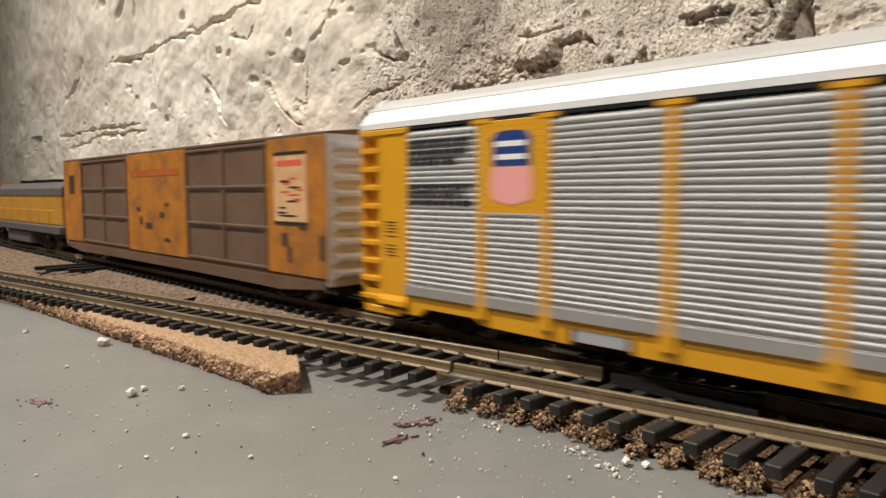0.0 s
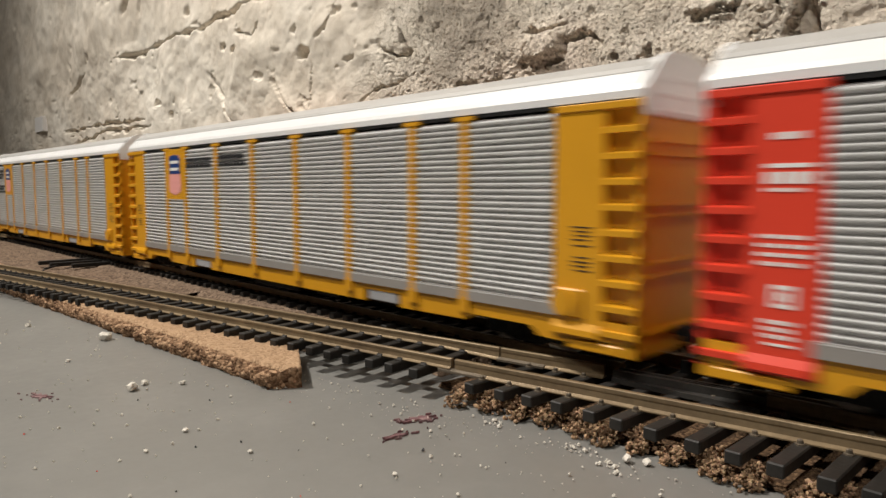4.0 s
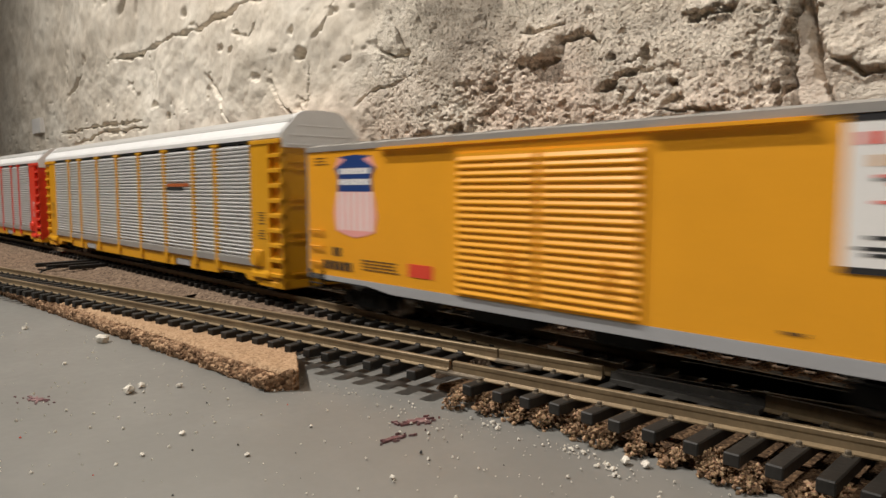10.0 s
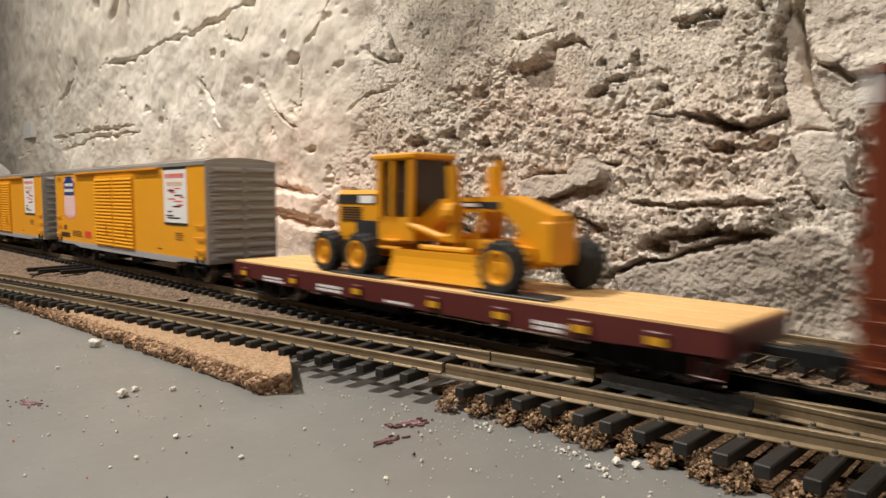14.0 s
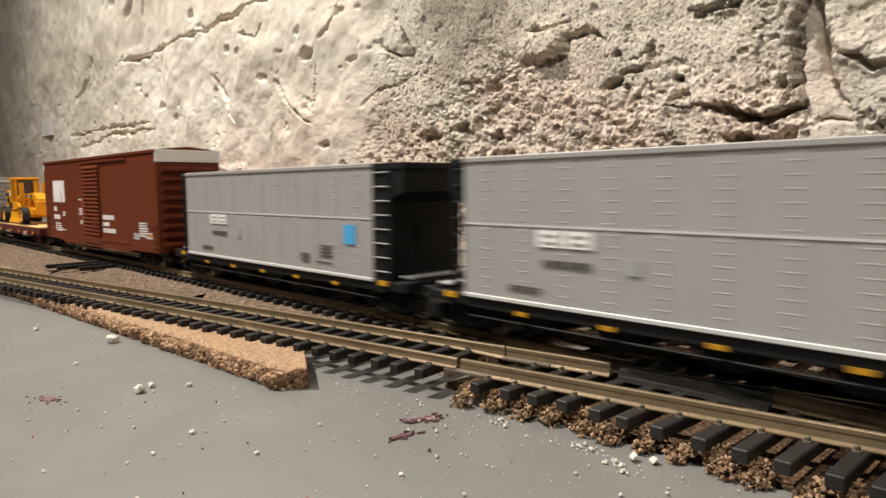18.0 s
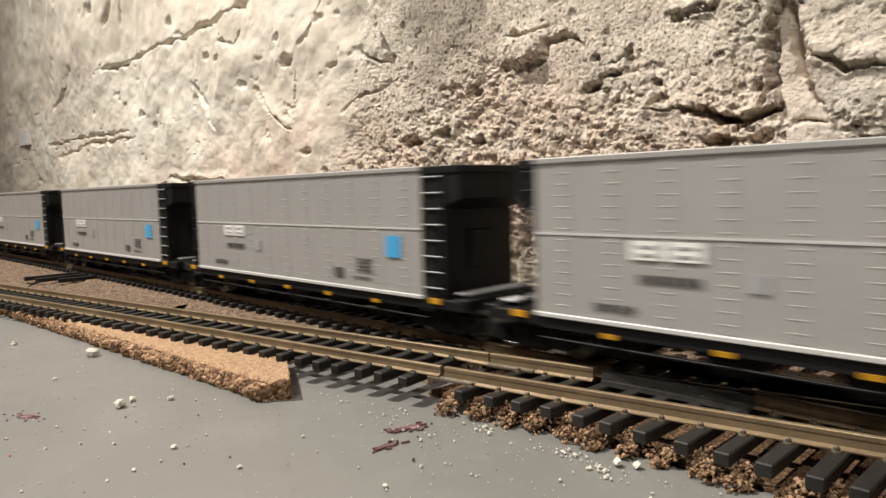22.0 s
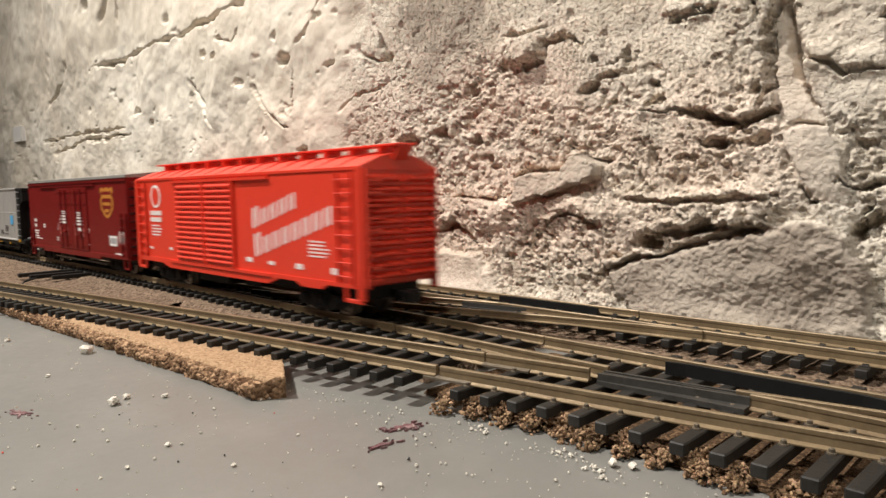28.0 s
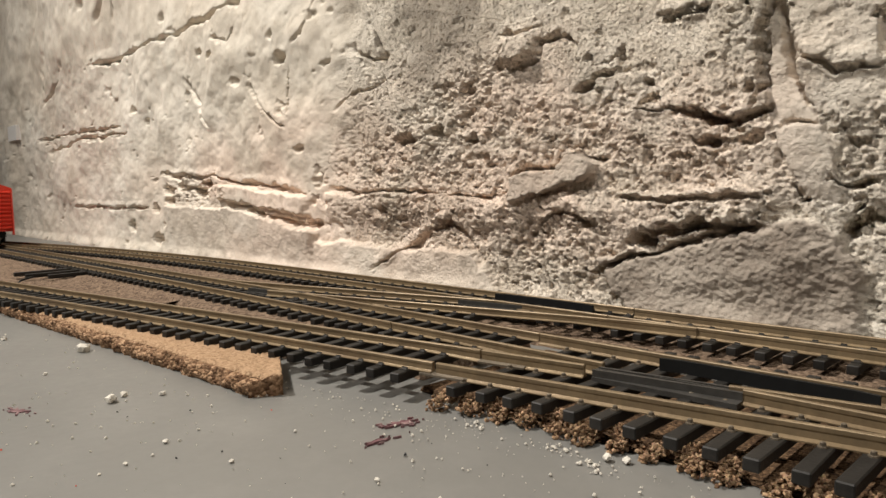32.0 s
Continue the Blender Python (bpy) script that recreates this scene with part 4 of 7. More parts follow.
while x < 0.12:
    if x < -0.122:
        tie(train_y, x, train_track, 30, rnd.uniform(-0.0004, 0.0004), rnd.uniform(-1.5, 1.5))
        tie(near_y, x, near_track, 30, rnd.uniform(-0.0003, 0.0003), rnd.uniform(-1.5, 1.5))
    tie(back_y, x, back_track, 30, rnd.uniform(-0.0004, 0.0004), rnd.uniform(-1.5, 1.5))
    if -0.262 < x < -0.165:
        tie(cross_y, x, crossover, 30, 0.0, -4)
    x += PITCH
x = -0.1095
while x < 0.12:
    end = min(0.1160, near_y(x) - 0.0155)
    tie(train_y, x, train_track, 62 if x < 0.0 else (46 if x < 0.06 else 34), end + 0.031 - TRACK_Y if x < 0.0 else (-0.006 if x < 0.06 else -0.002), rnd.uniform(-1.2, 1.2))
    x += 0.0075


def rivet_heads(f, track):
    """Dull metal rail fixings on the switch ties, on both sides of each rail."""
    s, x = Shape(), -0.1095
    while x < 0.05:
        for side in (-GAUGE / 2, GAUGE / 2):
            for e in (-0.0022, 0.0022):
                if f is not near_y or side < 0 or x < -0.092:
                    s.turned((x * 1000, (f(x) + side + e) * 1000, RAIL * 1000 - rail_h(x) - 0.03), (0, 0, 1), [(0, 0.95), (0.28, 0.9), (0.34, 0.58), (0.95, 0.54), (1.1, 0.28)], 8)
        x += 0.0075
    tagged(part("rivet_heads", s, RIVETHEAD, track), kind="stuff")


rivet_heads(near_y, near_track)
rivet_heads(train_y, train_track)
joined_ties(train_y, -5.4, -0.71, PITCH, train_track)
joined_ties(train_y, 0.13, 4.8, PITCH, train_track)


def frog(track_f, x0, x1, y0, angle, parent, label):
    """A switch frog: a low black casting with a point and two wing rails."""
    L = (x1 - x0) * 500
    s = Shape().box(-L, L, -3.8, 3.8, -3.6, -2.4)
    lean = math.tan(math.radians(angle))
    for a, b, w, top in ((-3.0, 0.0, 0.8, -0.7), (0.0, 3.0, 0.8, -0.7), (-1.2, 0.2, 0.6, -0.9), (0.9, 1.2, 0.6, -0.9)):
        vs = [(-L, a - w / 2, -2.5), (L, b - w / 2, -2.5), (L, b + w / 2, -2.5), (-L, a + w / 2, -2.5), (-L, a - w / 2, top), (L, b - w / 2, top), (L, b + w / 2, top), (-L, a + w / 2, top)]
        s.add(vs, [(0, 1, 2, 3), (4, 7, 6, 5), (0, 4, 5, 1), (1, 5, 6, 2), (2, 6, 7, 3), (3, 7, 4, 0)])
    ob = part("frog", s, FROGGREY, parent, label)
    ob.matrix_basis = pose((x0 + x1) / 2, y0, RAIL, 0, 0, angle * 0.5)
    return ob


def guard(x0, x1, y, parent, turn=0.0):
    s = Shape()
    z0, z1 = -3.3, -0.1
    L = (x1 - x0) * 500
    s.along_x(-L + 5, L - 5, [(-0.55, z0), (0.55, z0), (0.55, z1), (-0.55, z1)])
    for e in (-1, 1):
        vs = [(e * (L - 5), -0.55, z0), (e * (L - 5), 0.55, z0), (e * (L - 5), 0.55, z1), (e * (L - 5), -0.55, z1),
              (e * L, -1.6, z0), (e * L, -0.7, z0), (e * L, -0.7, z1), (e * L, -1.6, z1)]
        s.add(vs, [(0, 1, 2, 3), (4, 7, 6, 5), (0, 4, 5, 1), (1, 5, 6, 2), (2, 6, 7, 3), (3, 7, 4, 0)])
    ob = part("guard_rail", s, BLACK, parent, "black plastic guard rail")
    ob.matrix_basis = pose((x0 + x1) / 2, y, RAIL, 0, 0, turn)
    return ob


frog(train_y, -0.088, -0.054, 0.1432, 6.0, train_track, "black switch frog")
guard(-0.080, -0.032, 0.1590, train_track)
frog(cross_y, -0.287, -0.253, 0.1625, 9.0, crossover, "black switch frog")
guard(-0.292, -0.248, 0.1475, crossover)
frog(cross_y, -0.186, -0.153, 0.1990, 9.0, crossover, "black switch frog")
guard(-0.182, -0.135, 0.2143, back_track)


# ---- cork roadbed ----
def cork_strip(name, f, off0, off1, x0, x1, slope0, slope1, label, seed):
    """A strip of cork between two offsets from a track's middle, with bevelled sides and a crumbly surface."""
    n = max(2, round((x1 - x0) / 0.0022))
    rows, rs = [], np.random.default_rng(seed)
    prof = [(off0 - slope0, 0.0), (off0 - slope0 * 0.66, 0.0017), (off0 - slope0 * 0.33, 0.0034), (off0, 0.0049)]
    m = 7
    prof += [(off0 + (off1 - off0) * k / m, 0.005) for k in range(1, m)] + [(off1, 0.0049), (off1 + slope1 * 0.5, 0.0025), (off1 + slope1, 0.0)]
    k = len(prof)
    vs, fs = [], []
    for i in range(n + 1):
        x = x0 + (x1 - x0) * i / n
        a = heading(f, x)
        for y, z in prof:
            j = rs.normal(0, 0.00022, 3) if z > 0 else (0.0, rs.normal(0, 0.0003), 0.0)
            vs.append(((x - y * math.sin(a) + j[0]) * 1000, (f(x) + y * math.cos(a) + j[1]) * 1000, (z + (j[2] * 0.6 if z > 0 else -0.0002)) * 1000))
    for i in range(n):
        for q in range(k - 1):
            fs.append((i * k + q, i * k + q + 1, (i + 1) * k + q + 1, (i + 1) * k + q))
    fs += [tuple(range(k))[::-1], tuple(range(n * k, (n + 1) * k))]
    me = Shape().add(vs, fs).mesh(name, CORK)
    me.polygons.foreach_set("use_smooth", [True] * len(me.polygons))
    return tagged(new(name, me), label, "roadbed", kind="structure")


def loose_y(x):
    """The loose half strip of cork that the nearer track leaves behind."""
    return 0.1010 + 0.062 * (x + 0.157)


def loose_cork():
    """Half a strip of cork, 21 mm wide, its end cut askew."""
    n, rs = 520, np.random.default_rng(8)
    prof = [(-0.0143, -0.0002), (-0.0148, 0.0009), (-0.0150, 0.0020), (-0.0148, 0.0030), (-0.0140, 0.0038), (-0.0131, 0.0041), (-0.0120, 0.0043), (-0.0112, 0.0052), (-0.0098, 0.0053)]
    prof += [(-0.0098 + 0.0193 * k / 10, 0.0051) for k in range(1, 10)] + [(0.0095, 0.0050), (0.0098, 0.0025), (0.0100, -0.0002)]
    k, vs, fs = len(prof), [], []
    for i in range(n + 1):
        for y, z in prof:
            end = -0.1570 + 0.65 * (y + 0.0150) if y < -0.0080 else -0.15245 - 1.6 * (y + 0.0080)
            x = -0.70 + (end + 0.70) * i / n
            x0 = x
            j = rs.normal(0, 1, 3)
            amp = 0.00016 if z > 0 else 0.00010
            lump = (0.0016 if y < -0.0112 else 0.0003) * (noise.noise((x * 300, y * 300, z * 300 + 3)) + 0.6 * noise.noise((x * 900, y * 900, z * 900)))
            vs.append(((x0 + j[0] * amp * 0.5) * 1000, (loose_y(x) + y + j[1] * amp - (lump if y < -0.0095 else 0)) * 1000, (z + (j[2] * amp * 0.7 + lump * 0.6 if z > 0 else 0)) * 1000))
    for i in range(n):
        for q in range(k - 1):
            fs.append((i * k + q, i * k + q + 1, (i + 1) * k + q + 1, (i + 1) * k + q))
    # the cut end: an upright, rough face under the top's outline
    low = len(vs)
    for lift in (0.66, 0.33, -0.04):
        for q in range(k):
            px, py, pz = vs[n * k + q]
            vs.append((px + rs.normal(0, 0.25) * (lift > 0), py + rs.normal(0, 0.15) * (lift > 0), max(-0.2, pz * lift)))
    for j in range(3):
        above = n * k if j == 0 else low + (j - 1) * k
        for q in range(k - 1):
            fs.append((above + q, above + q + 1, low + j * k + q + 1, low + j * k + q))
    fs += [tuple(range(k))[::-1]]
    me = Shape().add(vs, fs).mesh("cork_roadbed", CORK)
    me.materials.append(CORKTOP)
    me.polygons.foreach_set("use_smooth", [True] * len(me.polygons))
    me.polygons.foreach_set("material_index", [1 if q < n * (k - 1) and q % (k - 1) >= 6 else 0 for q in range(len(me.polygons))])
    return tagged(new("cork_roadbed", me), "loose bevelled strip of brown cork roadbed with a cut end", "roadbed", kind="structure")


loose_cork()
cork_strip("cork_roadbed", near_y, 0.001, 0.016, -0.75, -0.185, 0.001, 0.004, "crumbled tan cork and ballast between two tracks", 1).data.materials[0] = GRAVEL
cork_strip("cork_roadbed", train_y, -0.0200, 0.020, -0.75, -0.135, 0.006, 0.003, "brown cork roadbed under the track", 2).data.materials[0] = GRAVEL
cork_strip("cork_roadbed", back_y, -0.020, 0.019, -0.75, -0.21, 0.006, 0.003, "brown cork roadbed along the wall", 3).data.materials[0] = GRAVEL



def fill_between():
    """Old tan ballast where the nearer track has left the train's track."""
    xs, vs, fs, m = [-0.75 + 0.003 * k for k in range(150)], [], [], 14
    for x in xs:
        a, b = near_y(x) + 0.010, train_y(x) - 0.019
        for q in range(m + 1):
            y = a + (b - a) * q / m
            z = 0.0042 - 0.0012 * math.sin(math.pi * q / m) + 0.0009 * noise.noise((x * 160, y * 160, 1.0)) + 0.0006 * noise.noise((x * 420, y * 420, 5.0))
            vs.append((x * 1000, y * 1000, z * 1000))
    for i in range(len(xs) - 1):
        fs += [(i * (m + 1) + q, i * (m + 1) + q + 1, (i + 1) * (m + 1) + q + 1, (i + 1) * (m + 1) + q) for q in range(m)]
    me = Shape().add(vs, fs).mesh("ballast_bed", GRAVEL)
    me.polygons.foreach_set("use_smooth", [True] * len(me.polygons))
    return tagged(new("ballast_bed", me), "old tan ballast between two model tracks", "ballast", kind="structure")


fill_between()
low_bed = cork_strip("cork_roadbed", back_y, -0.021, 0.019, -0.21, 0.12, 0.006, 0.003, "thin brown ballast along the wall", 6)
low_bed.data.materials[0] = GRAVEL
low_bed.scale.z = 0.45
switch_bed = cork_strip("cork_roadbed", train_y, -0.0325, 0.022, -0.128, 0.25, 0.0010, 0.003, "crumbling brown cork roadbed under the switch", 5)
switch_bed.data.materials[0] = SHADECORK
switch_bed.scale.z = 0.20

# long ties of a far switch, with its throw rod
for x, length, shift in ((-0.478, 62, -0.014), (-0.462, 62, -0.012), (-0.447, 54, -0.008)):
    tie(train_y, x, train_track, length, shift, 2.0)
part("throw_rod", Shape().rod((-462, 118, 6.5), (-455, 104, 4.0), 0.6, 8).rod((-455, 104, 4.0), (-448, 99, 0.2), 0.5, 8), BLACK, train_track)


# ---- parts that several cars share; car space: x along the car, y across, z up from the rail tops, near side at minus y ----
def truck_shapes():
    frame_s = Shape()
    for s in (-1, 1):
        y0, y1 = sorted((s * 11.0, s * 12.8))
        frame_s.along_y(y0, y1, [(-14.5, 3.4), (-12.5, 2.6), (-7.5, 2.6), (-5, 1.6), (5, 1.6), (7.5, 2.6), (12.5, 2.6), (14.5, 3.4), (14.5, 6.4), (12.5, 7.2), (6.5, 7.2), (4.5, 8.6), (-4.5, 8.6), (-6.5, 7.2), (-12.5, 7.2), (-14.5, 6.4)])
        for ax in (-10.2, 10.2):
            frame_s.turned((ax, s * 12.8, 4.8), (0, s, 0), [(0, 2.0), (0.9, 1.9), (1.1, 1.2)], 12)
        for kx in (-2.4, 0, 2.4):
            frame_s.turned((kx, s * 13.2, 2.6), (0, 0, 1), [(0, 1.0), (1.2, 0.85), (2.4, 1.0), (3.6, 0.85), (4.8, 1.0)], 8)
    frame_s.box(-3.5, 3.5, -12, 12, 4.5, 8.2)
    wheel = Shape()
    for s in (-1, 1):
        wheel.turned((0, s * 7.0, 0), (0, s, 0), [(-0.9, 5.4), (-0.2, 5.4), (0.0, 4.85), (2.2, 4.75), (2.2, 3.9), (1.5, 3.5), (1.6, 1.6), (2.3, 1.2), (2.3, 0.0)], 24)
    wheel.rod((0, -11, 0), (0, 11, 0), 0.9, 8)
    return frame_s.mesh("truck", BLACK), wheel.mesh("wheelset", STEEL)


TRUCK_MESH, WHEEL_MESH = truck_shapes()


def truck(car, x, lift=0.0):
    t = part("truck", TRUCK_MESH, BLACK, car)
    t.matrix_basis = pose(x * 0.001, 0, lift * 0.001)
    for ax in (-10.2, 10.2):
        w = part("wheelset", WHEEL_MESH, STEEL, t, "worn metal wheelset")
        w.matrix_basis = pose(ax * 0.001, 0, 0.0049)
    return t


def couplers(car, half, reach=9.0):
    for e in (-1, 1):
        s = Shape()
        a, b = sorted((e * (half - 4), e * (half + reach - 3)))
        s.box(a, b, -1.3, 1.3, 7.4, 9.6, 0.3)
        a, b = sorted((e * (half + reach - 4.5), e * (half + reach)))
        s.along_x(a, b, [(-2.6, 6.4), (1.6, 6.4), (2.6, 7.2), (2.6, 10.2), (-0.6, 10.4), (-2.6, 9.6)])
        part("coupler", s, BLACK, car)


def bars(car, name, material, rects, y, label="", proud=0.16):
    """Print on the near side: flat rectangles (x0, x1, z0, z1)."""
    s = Shape()
    for x0, x1, z0, z1 in rects:
        s.box(x0, x1, y - proud, y + 0.1, z0, z1)
    ob = part(name, s, material, car, label)
    return tagged(ob, kind="stuff") if len(rects) > 3 else ob


def text_rows(x0, x1, z_top, rows, height, gap, seed, chunk=2.2):
    """Lines of unreadable lettering as short bars of uneven length."""
    r, out = random.Random(seed), []
    for k in range(rows):
        z1 = z_top - k * (height + gap)
        x = x0
        end = x1 - r.random() * 0.25 * (x1 - x0)
        while x < end - 0.4:
            w = min(chunk * r.uniform(0.5, 1.3), end - x)
            out.append((x, x + w, z1 - height, z1))
            x += w + chunk * 0.28
    return out


def ladder(car, x0, x1, y, z0, z1, n, material, name="ladder"):
    if name == "grab_iron":
        for k in range(n):
            z = z0 + (z1 - z0) * (k + 0.5) / n
            part(name, Shape().rod((x0, y - 0.8, z), (x1, y - 0.8, z), 0.28, 6).box(x0 - 0.2, x0 + 0.3, y - 0.9, y + 0.1, z - 0.3, z + 0.3).box(x1 - 0.3, x1 + 0.2, y - 0.9, y + 0.1, z - 0.3, z + 0.3), material, car)
        return None
    s = Shape()
    for k in range(n):
        z = z0 + (z1 - z0) * (k + 0.5) / n
        s.rod((x0, y - 0.8, z), (x1, y - 0.8, z), 0.28, 6)
    for x in (x0 + 0.2, x1 - 0.2):
        s.box(x - 0.3, x + 0.3, y - 0.9, y + 0.1, z0, z1)
    return part(name, s, material, car)


def ribbed_end(car, e, half, hw, z0, z1, ribs, depth, material, name="end"):
    """A pressed end wall with horizontal ribs; e: -1 or 1."""
    a, b = sorted((e * (half - 1.2), e * half))
    end = part(name, Shape().box(a, b, -hw, hw, z0, z1, 0.3), material, car)
    pitch = (z1 - z0 - 3) / ribs
    alike = {}
    for k in range(ribs):
        z = z0 + 1.5 + pitch * (k + 0.5)
        w = pitch * 0.36
        for y0, y1 in ((-hw + 1.6, -0.6), (0.6, hw - 1.6)):
            if y0 not in alike:
                vs = [(e * half, y0, -w), (e * half, y1, -w), (e * half, y1, w), (e * half, y0, w),
                      (e * (half + depth), y0 + 2.5, -w * 0.25), (e * (half + depth), y1 - 0.3, -w * 0.25), (e * (half + depth), y1 - 0.3, w * 0.3), (e * (half + depth), y0 + 2.5, w * 0.3)]
                alike[y0] = Shape().add(vs, [(0, 1, 5, 4), (1, 2, 6, 5), (2, 3, 7, 6), (3, 0, 4, 7), (4, 5, 6, 7), (0, 3, 2, 1)]).mesh("rib", material)
            part("rib", alike[y0], material, end).matrix_basis = pose(0, 0, z * 0.001)
    return end


def louvred(car, x0, x1, z0, z1, y, n, material, label, depth=0.7):
    """A door leaf with n outward-leaning slats."""
    door = part("door", Shape().box(x0, x1, y - 0.45, y + 0.2, z0, z1), material, car, label)
    p = (z1 - z0 - 1.0) / n
    slat = Shape().along_x(x0 + 0.8, x1 - 0.8, [(y - 0.4, 0), (y - 0.4 - depth, p * 0.15), (y - 0.4 - depth, p * 0.32), (y - 0.4, p * 0.86)]).mesh("slat", material)
    for k in range(n):
        part("slat", slat, material, door).matrix_basis = pose(0, 0, (z0 + 0.5 + p * k) * 0.001)
    return door


SHIELD = [(0.5, 0.0), (0.72, 0.03), (0.95, 0.08), (1.0, 0.27), (0.96, 0.45), (0.91, 0.56), (0.89, 0.70), (0.92, 0.78), (0.98, 0.84), (0.88, 0.98), (0.70, 0.945), (0.5, 1.0),
          (0.30, 0.945), (0.12, 0.98), (0.02, 0.84), (0.08, 0.78), (0.11, 0.70), (0.09, 0.56), (0.04, 0.45), (0.0, 0.27), (0.05, 0.08), (0.28, 0.03)]


def shield(car, x0, x1, z0, z1, y):
    """A two-coloured shield with stripes below and two pale bars above."""
    w, h = x1 - x0, z1 - z0
    full = [(x0 + u * w, z0 + v * h) for u, v in SHIELD]
    low = [(u, v) for u, v in SHIELD if v <= 0.57]
    top = [(u, v) for u, v in SHIELD if v >= 0.56]
    s = Shape().along_y(y - 0.14, y + 0.1, full)
    plate = part("shield", s, PINK, car, "striped shield emblem, blue above pale red")
    order = sorted([p for p in SHIELD if p[1] >= 0.56 and p[0] <= 0.5], key=lambda p: p[1]) + sorted([p for p in SHIELD if p[1] >= 0.56 and p[0] > 0.5], key=lambda p: -p[1])
    part("shield_top", Shape().along_y(y - 0.20, y + 0.05, [(x0 + u * w, z0 + v * h) for u, v in order]), BLUE, plate)
    st = Shape()
    for k in range(6):
        u = 0.10 + 0.145 * k
        st.box(x0 + u * w, x0 + (u + 0.065) * w, y - 0.18, y, z0 + 0.09 * h, z0 + 0.555 * h)
    part("shield_stripes", st, WHITE, plate)
    for v in (0.64, 0.77):
        for k in range(7):
            u = 0.14 + 0.105 * k
            part("shield_block", Shape().box(x0 + u * w, x0 + (u + 0.085) * w, y - 0.24, y, z0 + v * h, z0 + (v + 0.07) * h), WHITE, plate)
    return plate


TRAIN = []


def on_train(car, middle):
    TRAIN.append((car, middle))
    return car


# ---- autorack ----
def corrugated(width):
    """One corrugated side panel, with deep horizontal ridges."""
    n, z0, z1 = 29, 13.4, 60.6
    p = (z1 - z0) / n
    out = [(0.9, z0)]
    for k in range(n):
        z = z0 + p * k
        out += [(0.15, z + p * 0.06), (-0.95, z + p * 0.40), (-0.95, z + p * 0.56), (0.15, z + p * 0.88)]
    out += [(0.0, z1), (0.9, z1)]
    s = Shape().along_x(-width / 2, width / 2, out)
    return s


PANEL_W = {"A": 30.7, "B": 22.0, "C": 33.0}
PANEL_MESH = {k: corrugated(w - 0.4).mesh("side_panel", SILVER) for k, w in PANEL_W.items()}


